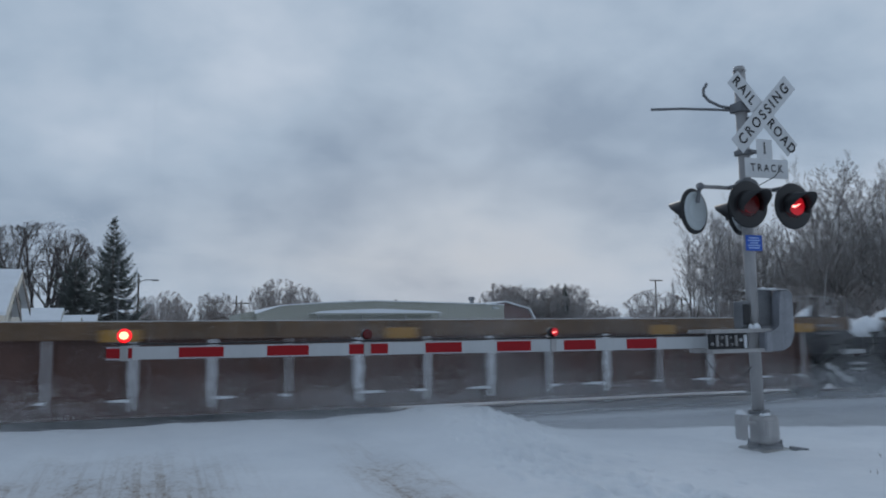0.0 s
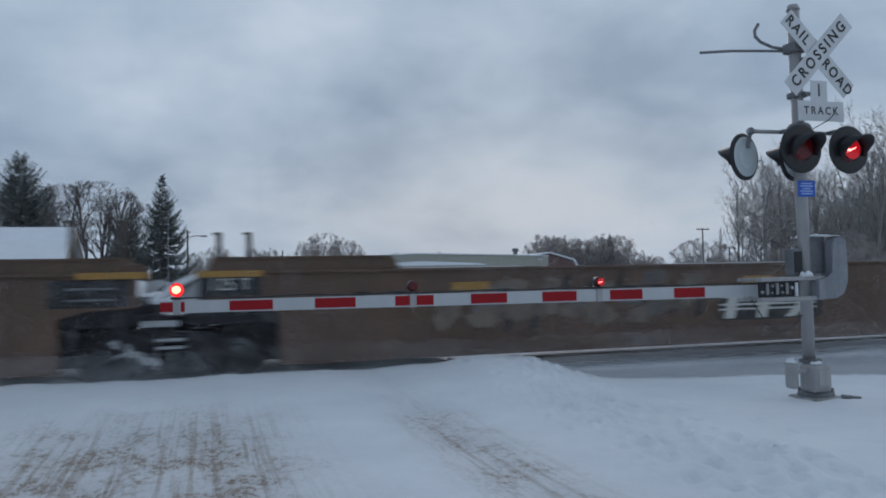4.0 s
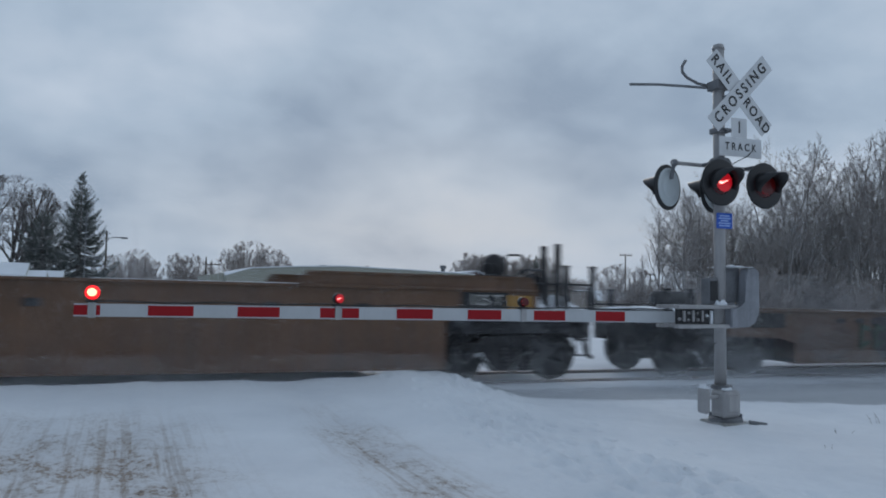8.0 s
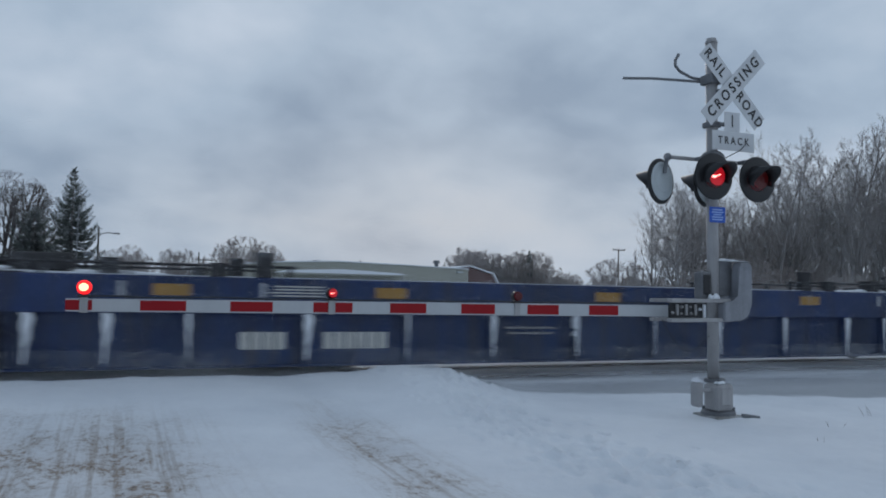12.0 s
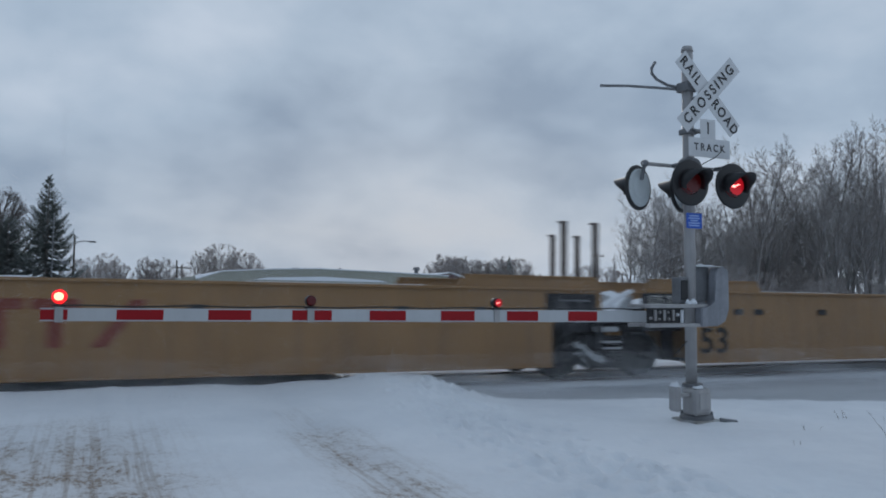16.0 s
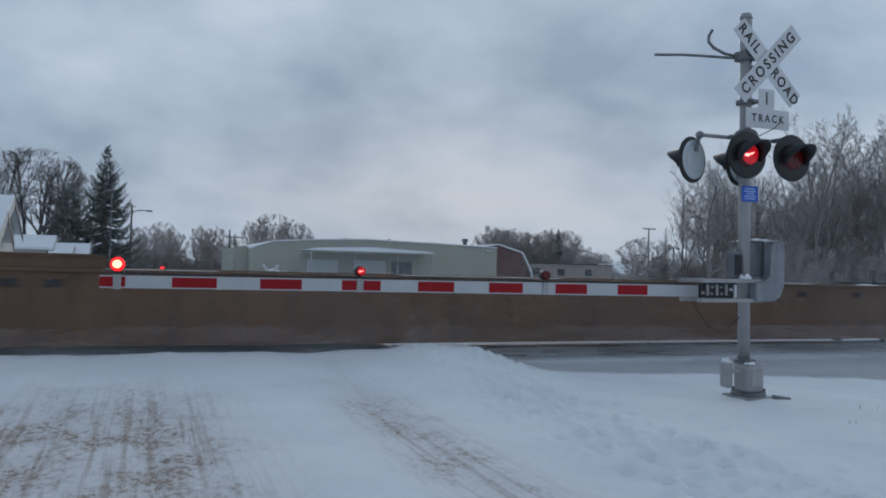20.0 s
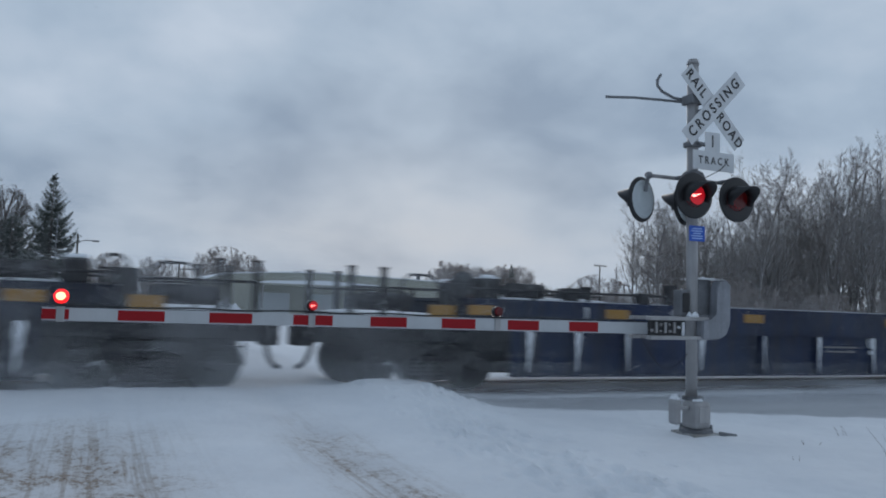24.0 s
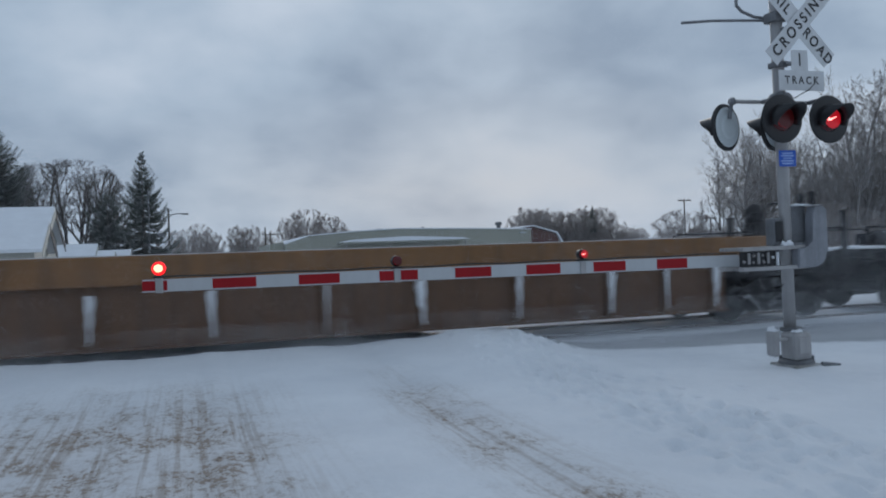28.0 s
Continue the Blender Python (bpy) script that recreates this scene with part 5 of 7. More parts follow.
def visor(bm, m, r=0.165, length=0.32, n=14):
    """Hood over a lamp: upper part of a tube cut back towards its ends."""
    a, c = [], []
    for i in range(n + 1):
        q = radians(-25 + 230 * i / n)
        k = length * (0.35 + 0.65 * max(0.0, math.sin(q)) ** 0.7)
        for lst, rr in ((a, r), (c, r - 0.008)):
            lst.append((bm.verts.new(m @ Vector((rr * math.cos(q), -0.02, rr * math.sin(q)))), bm.verts.new(m @ Vector((rr * 0.97 * math.cos(q), -k, rr * 0.97 * math.sin(q) - 0.03)))))
    for i in range(n):
        bm.faces.new((a[i][0], a[i + 1][0], a[i + 1][1], a[i][1]))
        bm.faces.new((c[i][0], c[i][1], c[i + 1][1], c[i + 1][0]))
        bm.faces.new((a[i][1], a[i + 1][1], c[i + 1][1], c[i][1]))
    return bm


FLASH = []               # made-up lamp discs that turn over: (object, place, phase)


def flasher(mast, x, y, z, turn, phase=0):
    """Flashing lamp: black background disc, housing, hood, red lens; turn 0 faces the road, 180 the far side."""
    m = pose(x, y, z, 0, 0, turn)
    d = B()
    lathe(d, [(0.265, 0.012), (0.28, 0.0), (0.28, -0.012), (0.262, -0.018), (0.15, -0.012)], m)
    lamp = part("flashing_lamp", d, BLACK, mast, "black disc-backed flashing lamp", True)
    k = B()
    lathe(k, [(0.06, 0.17), (0.10, 0.16), (0.135, 0.10), (0.15, 0.012)] if turn == 0 else [(0.10, 0.052), (0.14, 0.048), (0.16, 0.03), (0.17, 0.012)], m)
    part("lamp_housing", k, BLACK if turn == 0 else DISC_BACK, lamp, smooth=True)
    if turn:
        k = B()
        lathe(k, [(0.225, 0.016), (0.235, 0.02), (0.21, 0.035), (0.05, 0.05)], m)
        part("disc_back", k, DISC_BACK, lamp, "pale grey back of the disc")
    k = B()
    visor(k, m)
    part("hood", k, BLACK, lamp, smooth=True)
    k = B()
    lathe(k, [(0.0, -0.055), (0.06, -0.05), (0.11, -0.036), (0.145, -0.014), (0.148, 0.0)], m)
    part("lens", k, RED_LENS, lamp, "red roundel lens", True)
    if turn == 0:
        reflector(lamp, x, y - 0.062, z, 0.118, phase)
    return lamp


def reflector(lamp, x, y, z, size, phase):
    """Added two-sided disc, glowing one side, dull the other, turned over to imitate flashing."""
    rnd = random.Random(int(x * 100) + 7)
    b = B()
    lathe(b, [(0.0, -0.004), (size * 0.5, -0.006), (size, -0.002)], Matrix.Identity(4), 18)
    bright = part("reflector", b, RED_GLOW, lamp, "made-up red glow disc turned over to flash the lamp")
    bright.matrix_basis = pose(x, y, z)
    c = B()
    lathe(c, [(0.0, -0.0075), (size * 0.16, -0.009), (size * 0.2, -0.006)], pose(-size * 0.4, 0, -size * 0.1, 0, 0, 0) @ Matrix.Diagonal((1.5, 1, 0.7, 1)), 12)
    # thin slanted piece draws the streak of glare across the lens
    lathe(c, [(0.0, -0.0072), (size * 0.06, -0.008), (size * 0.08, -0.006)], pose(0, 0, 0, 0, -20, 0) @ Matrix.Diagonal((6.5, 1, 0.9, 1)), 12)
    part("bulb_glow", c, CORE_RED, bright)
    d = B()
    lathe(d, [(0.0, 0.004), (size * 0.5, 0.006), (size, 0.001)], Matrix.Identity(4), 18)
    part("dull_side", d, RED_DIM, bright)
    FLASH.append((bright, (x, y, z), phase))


def build_signal():
    mx, my = MAST
    s = thing("crossing_signal", mx, my, 0.0, "grey crossing signal mast with crossbuck, lamps and gate machine", "crossing signal")
    s.matrix_basis = pose(mx, my, 0.0, 0, -0.5, 0)
    p = B()
    rod(p, (0, 0, 0.15), (0, 0, 4.66), 0.07, n=24)
    rod(p, (0, 0, 4.64), (0, 0, 4.70), 0.078, 0.06, 24)
    part("mast", p, GALV, s, smooth=True)
    # crossbuck
    C = Vector((0.202, -0.145, 4.082))
    for ang, text in ((45, "RAIL  ROAD"), (-45, "CROSSING")):
        front = ang < 0
        b = B()
        mm = Matrix.Translation(C + Vector((0, -0.012 if front else 0.006, 0))) @ Matrix.Rotation(radians(ang), 4, "Y")
        plate(b, 1.22, 0.23, 0.006, mm, 0.002)
        bl = part("crossbuck_blade", b, SIGN_WHITE, s, "white blade with black capitals")
        if front:
            writing("lettering", text, 0.178, SIGN_BLACK, bl, mm @ Matrix.Translation((0, -0.0055, 0)) @ FACING, 0.001, 0.94, 1.46, 0.004)
        else:
            for word, off in (("RAIL", -0.385), ("ROAD", 0.372)):
                writing("lettering", word, 0.176, SIGN_BLACK, bl, mm @ Matrix.Translation((off, -0.0055, 0)) @ FACING, 0.001, 0.9, 1.3, 0.004)
    b = B()
    box(b, 0.0, 0.30, -0.135, -0.05, 4.0, 4.04)
    part("sign_bracket", b, GALV_DARK, s)
    b = B()
    box(b, 0.0, 0.30, -0.135, -0.05, 3.60, 3.63)
    box(b, -0.08, 0.08, -0.085, 0.085, 3.58, 3.65, 0.01)
    part("sign_bracket", b, GALV_DARK, s)
    b = B()
    box(b, C.x - 0.135, C.x + 0.105, C.y - 0.003, C.y + 0.003, 3.525, 3.765, 0.002)
    one = part("track_count_plate", b, SIGN_WHITE, s, "white plate with a black numeral")
    writing("lettering", "1", 0.22, SIGN_BLACK, one, Matrix.Translation((C.x - 0.015, C.y - 0.0045, 3.645)) @ FACING, 0.001)
    b = B()
    box(b, C.x - 0.325, C.x + 0.335, C.y - 0.003, C.y + 0.003, 3.285, 3.523, 0.002)
    two = part("track_plate", b, SIGN_WHITE, s, "white plate lettered in black")
    writing("lettering", "TRACK", 0.128, SIGN_BLACK, two, Matrix.Translation((C.x + 0.005, C.y - 0.0045, 3.405)) @ FACING, 0.001, 0.9, 1.5, 0.0025)
    # bent conduits of a removed bell
    b = B()
    tube(b, [(0, 0.08, 4.17), (-0.35, 0.17, 4.18), (-0.75, 0.2, 4.165), (-1.17, 0.2, 4.12)], 0.017, 8)
    part("conduit", b, GALV_DARK, s, "bent steel conduit stub")
    b = B()
    tube(b, [(0, 0.08, 4.19), (-0.18, 0.16, 4.23), (-0.32, 0.2, 4.30), (-0.385, 0.21, 4.37), (-0.385, 0.21, 4.44), (-0.33, 0.21, 4.52)], 0.019, 8)
    part("conduit", b, GALV_DARK, s, "bent steel conduit stub")
    b = B()
    box(b, -0.1, 0.1, -0.1, 0.1, 4.12, 4.24, 0.015)
    part("collar", b, GALV_DARK, s)
    # lamp cross arm
    b = B()
    rod(b, (-0.72, 0, 3.17), (0.62, 0, 3.17), 0.024, n=10)
    part("cross_arm", b, GALV, s)
    b = B()
    lathe(b, [(0.10, -0.12), (0.13, -0.05), (0.13, 0.06), (0.10, 0.12)], pose(0, 0, 3.17), 16)
    part("junction_box", b, GALV_DARK, s)
    for dx in (-0.265, 0.405):
        b = B()
        tube(b, [(dx, -0.02, 3.17), (dx, -0.16, 3.17), (dx, -0.2, 3.1), (dx, -0.2, 2.96)], 0.024, 8)
        part("lamp_bracket", b, GALV_DARK, s)
        flasher(s, dx, -0.32, 2.92, 0, 0 if dx < 0 else 1)
    for dx in (-0.675, 0.01):
        b = B()
        lathe(b, [(0.015, -0.045), (0.045, -0.02), (0.045, 0.02), (0.015, 0.045)], pose(dx, 0.0, 3.17), 10)
        tube(b, [(dx, 0.0, 3.17), (dx, 0.03, 3.10), (dx, 0.06, 2.98)], 0.024, 8)
        part("lamp_bracket", b, GALV_DARK, s)
        flasher(s, dx, 0.13, 2.89, 199)
    b = B()
    tube(b, [(0.12, -0.1, 3.2), (0.3, -0.16, 3.3), (0.42, -0.14, 3.4)], 0.006, 6)
    part("lamp_cable", b, CABLE, s)
    # blue notice
    b = B()
    box(b, -0.12, 0.125, -0.088, -0.08, 2.40, 2.59, 0.003)
    n = part("notice_plate", b, BLUE_SIGN, s, "blue notice plate with pale lines of lettering")
    for i, (w, z) in enumerate(((0.15, 2.555), (0.18, 2.525), (0.12, 2.495), (0.18, 2.465), (0.16, 2.435))):
        b = B()
        box(b, -w / 2, w / 2, -0.0905, -0.0885, z - 0.007, z + 0.007)
        part("lettering_bar", b, SIGN_LIGHT, n)
    # gate machine and counterweights
    b = B()
    box(b, -0.21, -0.075, -0.05, 0.10, 1.47, 1.80, 0.02)
    mach = part("gate_machine", b, GALV_DARK, s, "grey gate machine housing")
    b = B()
    box(b, -0.19, -0.09, -0.062, -0.05, 1.52, 1.76)
    part("machine_door", b, BLACK, mach)
    b = B()
    snow_lump(b, -0.16, -0.01, -0.16, -0.06, 1.467, 0.06, 5)
    part("machine_snow", b, SNOW, s, "cap of snow on the arm bracket", True)
    for z in (1.215, 1.445):
        b = B()
        box(b, -0.76, 0.13, -0.17, -0.08, z - 0.022, z + 0.022, 0.006)
        box(b, -0.76, 0.13, 0.16, 0.25, z - 0.022, z + 0.022, 0.006)
        part("arm_channel", b, GALV, s, "snow-dusted steel channel")
    b = B()
    box(b, -0.69, -0.16, -0.06, -0.02, 1.24, 1.42)
    part("bracket_web", b, BLACK, s)
    for i in range(4):
        b = B()
        x = -0.62 + i * 0.135
        box(b, x, x + 0.035, -0.085, -0.06, 1.27 if i != 3 else 1.24, 1.40, 0.004)
        z = (1.30, 1.37, 1.29, 1.34)[i]
        lathe(b, [(0.008, -0.03), (0.017, -0.024), (0.02, 0.0)], pose(x - 0.045, -0.06, z), 8)
        if i in (1, 2):
            lathe(b, [(0.006, -0.02), (0.014, -0.016), (0.016, 0.0)], pose(x - 0.05, -0.06, 2.66 - z), 8)
        part("bolt_plate", b, SNOW if i == 3 else GALV, s)
    b = B()
    prism(b, [(0.0, 1.20), (0.26, 1.20), (0.38, 1.26), (0.44, 1.40), (0.44, 1.88), (0.36, 1.93), (0.25, 1.91), (0.22, 1.80), (0.22, 1.50), (0.14, 1.44), (0.0, 1.43)], -0.20, -0.07)
    bmesh.ops.bevel(b, geom=b.edges[:], offset=0.012, segments=2, affect="EDGES")
    part("counterweight_arm", b, GALV_MID, s, "curved grey counterweight arm")
    b = B()
    prism(b, [(0.0, 1.20), (0.24, 1.20), (0.34, 1.26), (0.40, 1.40), (0.40, 1.88), (0.32, 1.93), (0.2, 1.91), (0.18, 1.80), (0.18, 1.50), (0.12, 1.44), (0.0, 1.43)], 0.16, 0.28)
    bmesh.ops.bevel(b, geom=b.edges[:], offset=0.012, segments=2, affect="EDGES")
    part("counterweight_arm", b, GALV_MID, s, "curved grey counterweight arm")
    for i in range(3):
        b = B()
        box(b, 0.05 + i * 0.005, 0.26, -0.05 + i * 0.075, 0.005 + i * 0.075, 1.50, 1.93, 0.012)
        part("counterweight", b, GALV_DARK, s)
    b = B()
    snow_lump(b, 0.05, 0.4, -0.2, 0.26, 1.93, 0.03, 6)
    part("weight_snow", b, SNOW, s, "thin snow on the counterweights", True)
    b = B()
    pts = []
    for i in range(15):
        q = i / 14
        pts.append((-0.78 + 0.82 * q, -0.02 + 0.02 * q, 1.22 - 0.38 * math.sin(math.pi * q) * (1.0 - 0.25 * q) - 0.1 * q))
    tube(b, pts, 0.006, 5)
    part("gate_cable", b, CABLE, s, "slack black cable to the gate arm")
    # foot: terminal boxes, base casting, foundation
    b = B()
    box(b, -0.40, -0.315, -0.2, -0.04, 0.19, 0.49, 0.035)
    box(b, -0.32, -0.1, -0.14, -0.1, 0.36, 0.40, 0.01)
    part("terminal_box", b, GALV, s, "small grey side terminal box")
    b = B()
    box(b, -0.15, 0.11, -0.24, 0.02, 0.13, 0.46, 0.05)
    part("terminal_box", b, GALV, s, "square grey terminal box")
    b = B()
    rod(b, (0, -0.02, 0.46), (0, -0.02, 0.50), 0.125, n=18)
    part("mast_flange", b, GALV_DARK, s)
    b = B()
    tube(b, [(0.085, 0.05, 0.4), (0.085, 0.05, 1.22)], 0.035, 8)
    part("cable_conduit", b, GALV_DARK, s, "dark cable conduit up the mast")
    b = B()
    box(b, -0.09, 0.05, -0.25, -0.235, 0.21, 0.39, 0.006)
    part("box_cover", b, GALV, s)
    b = B()
    snow_lump(b, -0.395, -0.32, -0.19, -0.05, 0.485, 0.05, 9)
    part("box_snow", b, SNOW, s, "snow caught on the side box", True)
    b = B()
    snow_lump(b, -0.12, 0.0, -0.22, -0.13, 0.458, 0.03, 10)
    part("box_snow", b, SNOW, s, "snow caught on the terminal boxes", True)
    b = B()
    lathe(b, [(0.20, 0.0), (0.20, 0.05), (0.13, 0.10), (0.11, 0.18)], Matrix.Translation((0.03, -0.05, 0.06)) @ Matrix.Rotation(radians(90), 4, "X"), 20)
    for q in range(4):
        k = radians(45 + 90 * q)
        rod(b, (0.03 + 0.17 * math.cos(k), -0.05 + 0.17 * math.sin(k), 0.08), (0.03 + 0.17 * math.cos(k), -0.05 + 0.17 * math.sin(k), 0.17), 0.022, n=8)
    part("base_casting", b, GALV_DARK, s)
    b = B()
    box(b, -0.17, 0.24, -0.27, 0.18, -0.05, 0.075, 0.015)
    part("foundation", b, CONCRETE, s, "low concrete foundation showing through the snow")
    b = B()
    tube(b, [(0.2, -0.26, 0.08), (0.3, -0.3, 0.065), (0.4, -0.33, 0.05)], 0.025, 6)
    part("ground_wire", b, GALV_DARK, s)
    return s


def build_gate(name, x_root, y, z, way, count, lamps, label, group):
    """Lowered gate arm with red and white sheeting, conduit and lamps; way is the sign of x from root to tip."""
    g = thing(name, x_root, y, z, label, "gate", group)
    W = 0.4064
    n = count
    x = 0.0
    spine = B()
    L0 = 0.92
    box(spine, way * (-0.05), way * (L0 + n * W + 0.22), 0.012, 0.05, -0.055, 0.055, 0.006)
    part("spine", spine, ARM_WHITE, g, "white tapered arm board")
    h0, h1 = 0.070, 0.058
    pieces = [("white", 0.0, L0)] + [("red" if i % 2 == 0 else "white", L0 + i * W, L0 + (i + 1) * W) for i in range(n)]
    pieces.append(("red" if n % 2 == 0 else "white", L0 + n * W, L0 + n * W + 0.22))
    total = pieces[-1][2]
    for col, a, c in pieces:
        b = B()
        ha, hc = (h0 + (h1 - h0) * a / total), (h0 + (h1 - h0) * c / total)
        if col == "white":
            prism(b, [(way * a, -ha), (way * c, -hc), (way * c, hc), (way * a, ha)], -0.004, 0.012)
        else:
            prism(b, [(way * a, -ha + 0.012), (way * c, -hc + 0.012), (way * c, hc - 0.012), (way * a, ha - 0.012)], -0.006, 0.012)
        part("sheeting", b, ARM_WHITE if col == "white" else ARM_RED, g, "%s reflective sheeting" % col)
    for sgn in (-1, 1):
        b = B()
        prism(b, [(way * L0, sgn * h0), (way * total, sgn * h1), (way * total, sgn * (h1 - 0.012)), (way * L0, sgn * (h0 - 0.012))], -0.0035, 0.014)
        part("edge_strip", b, ARM_WHITE, g)
    b = B()
    pts = []
    for i in range(41):
        q = i / 40
        pts.append((way * (0.2 + (total - 0.35) * q), 0.03, h0 - 0.01 * q + 0.012 + 0.012 * math.sin(q * 21) ** 2))
    tube(b, pts, 0.008, 5)
    part("lamp_cable", b, CABLE, g, "thin black cable along the arm")
    for lx, size, kind in lamps:
        b = B()
        box(b, lx - 0.035, lx + 0.035, -0.02, 0.06, -0.07, 0.075, 0.006)
        br = part("lamp_bracket", b, GALV, g)
        b = B()
        box(b, lx - 0.055, lx + 0.055, -0.03, 0.07, 0.07, 0.092, 0.004)
        part("lamp_seat", b, BLACK, br)
        b = B()
        lathe(b, [(size * 0.85, 0.035), (size, 0.03), (size, -0.03), (size * 0.85, -0.036)], pose(lx, 0.02, 0.092 + size), 20)
        la = part("gate_lamp", b, BLACK, g, "round red gate lamp", True)
        b = B()
        lathe(b, [(size * 0.94, -0.034), (size * 0.92, -0.042), (size * 0.6, -0.054), (0.0, -0.06)], pose(lx, 0.02, 0.092 + size), 20)
        part("lens", b, RED_HOT if kind == "lit" else RED_LENS, la, "glowing red lens" if kind == "lit" else "red lens", True)
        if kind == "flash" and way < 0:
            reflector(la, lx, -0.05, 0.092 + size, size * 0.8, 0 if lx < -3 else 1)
        if kind == "lit" and way < 0:
            b = B()
            lathe(b, [(size * 0.56, -0.055), (size * 0.4, -0.064), (0.0, -0.068)], pose(lx - 0.004, 0.02, 0.094 + size) @ Matrix.Diagonal((1.06, 1, 0.96, 1)), 20)
            part("bulb_glow", b, CORE, la)
    return g


signal = build_signal()
# arm root beside the mast; first red edge 5.54 m along x
gate = build_gate("crossing_gate", 5.54 + 0.92, ARM_Y, ARM_Z, -1, 14, ((-6.68, 0.068, "lit"), (-4.39, 0.055, "flash"), (-2.27, 0.055, "flash")),
                  "lowered red and white striped crossing gate arm with lamps", "crossing gates")
build_gate("crossing_gate", -6.2, 18.4, 1.22, 1, 14, ((6.58, 0.05, "lit"), (4.4, 0.055, "flash"), (2.2, 0.055, "flash")),
           "lowered striped gate arm across the far side of the track", "crossing gates")


def far_post():
    s = thing("gate_post", -6.6, 18.4, 0, "grey far-side gate post beyond the track", "crossing signal")
    b = B()
    rod(b, (0, 0, 0), (0, 0, 4.6), 0.07, n=16)
    part("mast", b, GALV, s, smooth=True)
    b = B()
    box(b, -0.3, 0.5, -0.2, 0.2, 1.0, 1.5, 0.03)
    part("gate_machine", b, GALV_DARK, s)


far_post()


# ---------------------------------------------------------------- trees
def limb(a, b, r0, r1, n, V, F):
    d = (b - a).normalized()
    u = d.orthogonal().normalized()
    w = d.cross(u)
    i0 = len(V)
    for p, r in ((a, r0), (b, r1)):
        for k in range(n):
            q = 2 * math.pi * k / n
            V.append(tuple(p + (u * math.cos(q) + w * math.sin(q)) * r))
    for k in range(n):
        F.append((i0 + k, i0 + (k + 1) % n, i0 + n + (k + 1) % n, i0 + n + k))


def grow_meshes(seed, stems, levels, tip, dark=False, dome=None):
    """Leafless tree grown branch by branch. stems: (x, y, lean, heading, length, radius);
    levels: (pieces, wander, rise, children, first, angle, ratio, fall) for stems, limbs, branches and twigs;
    dome: (height of its middle, half width, half height), past which nothing grows."""
    rnd = random.Random(seed)
    tv, tf, wv, wf = [], [], [], []

    def branch(p, d, length, r, lev):
        pieces, wander, rise, kids, first, angle, ratio, fall = levels[lev]
        line = [(p, d, r)]
        for i in range(pieces):
            d = (d + Vector((rnd.gauss(0, wander), rnd.gauss(0, wander), rnd.gauss(0, wander * 0.6) + rise))).normalized()
            q = p + d * (length / pieces)
            if dome and (q.x * q.x + q.y * q.y) / dome[1] ** 2 + ((q.z - dome[0]) / dome[2]) ** 2 > 1.0:
                break
            r2 = max(tip, r * (1 - 0.78 * (i + 1) / pieces))
            thick = line[-1][2] > tip * 4
            limb(p, q, line[-1][2], r2, 6 if lev == 0 else 4 if thick else 3, tv if thick else wv, tf if thick else wf)
            p = q
            line.append((p, d, r2))
        pieces = len(line) - 1
        if lev + 1 == len(levels) or not pieces:
            return
        turn = rnd.uniform(0, 6.28)
        n = max(1, int(kids * rnd.uniform(0.8, 1.2) + 0.5))
        for k in range(n):
            f = (k + rnd.random()) / n
            at = (first + (1 - first) * f) * pieces
            i = min(pieces - 1, int(at))
            a, b = line[i], line[i + 1]
            o = a[0].lerp(b[0], at - i)
            turn += 2.4 + rnd.uniform(-0.5, 0.5)
            u = b[1].orthogonal().normalized()
            w = b[1].cross(u)
            q = radians(angle * rnd.uniform(0.65, 1.35))
            e = b[1] * math.cos(q) + (u * math.cos(turn) + w * math.sin(turn)) * math.sin(q)
            branch(o, e, length * ratio * (1 - fall * f) * rnd.uniform(0.7, 1.25), max(tip, min(a[2] * 0.62, r * 0.5)), lev + 1)

    for x, y, lean, heading, length, r in stems:
        h, l = radians(heading), radians(lean)
        branch(Vector((x, y, -0.15)), Vector((math.sin(l) * math.cos(h), math.sin(l) * math.sin(h), math.cos(l))), length, r, 0)
    out = []
    # domed bushes take the stem colour lightened for haze
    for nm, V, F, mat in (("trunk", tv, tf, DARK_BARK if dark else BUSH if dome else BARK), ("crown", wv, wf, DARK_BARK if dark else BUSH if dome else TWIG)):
        me = bpy.data.meshes.new(nm)
        me.from_pydata(V, [], F)
        me.materials.append(mat)
        out.append(me)
    return out


def fan(n, lean, length, r, seed):
    """Several stems from one root, leaning outwards."""
    rnd = random.Random(seed)
    return [(0.25 * math.cos(i * 2.4), 0.25 * math.sin(i * 2.4), lean * (0.15 + 0.85 * (i + 0.5) / n), math.degrees(i * 2.4), length * rnd.uniform(0.9, 1.05) * (1 - 0.25 * i / n), r * rnd.uniform(0.8, 1.2)) for i in range(n)]


# leafless woodland: upright stems, limbs rising steeply, fine twigs
UPRIGHT = ((10, 0.045, 0.03, 12, 0.3, 32, 0.36, 0.4), (6, 0.11, 0.10, 6, 0.2, 33, 0.42, 0.3), (4, 0.14, 0.07, 5, 0.15, 34, 0.5, 0.3), (2, 0.16, 0.05, 2, 0.2, 32, 0.65, 0.3), (1, 0.2, 0.02, 0, 0, 0, 0, 0))
OPEN = ((10, 0.06, 0.02, 15, 0.2, 66, 0.40, 0.55), (6, 0.18, 0.07, 6, 0.2, 46, 0.44, 0.3), (4, 0.22, 0.05, 5, 0.15, 44, 0.5, 0.3), (2, 0.2, 0.02, 2, 0.2, 40, 0.6, 0.3), (1, 0.2, 0.0, 0, 0, 0, 0, 0))
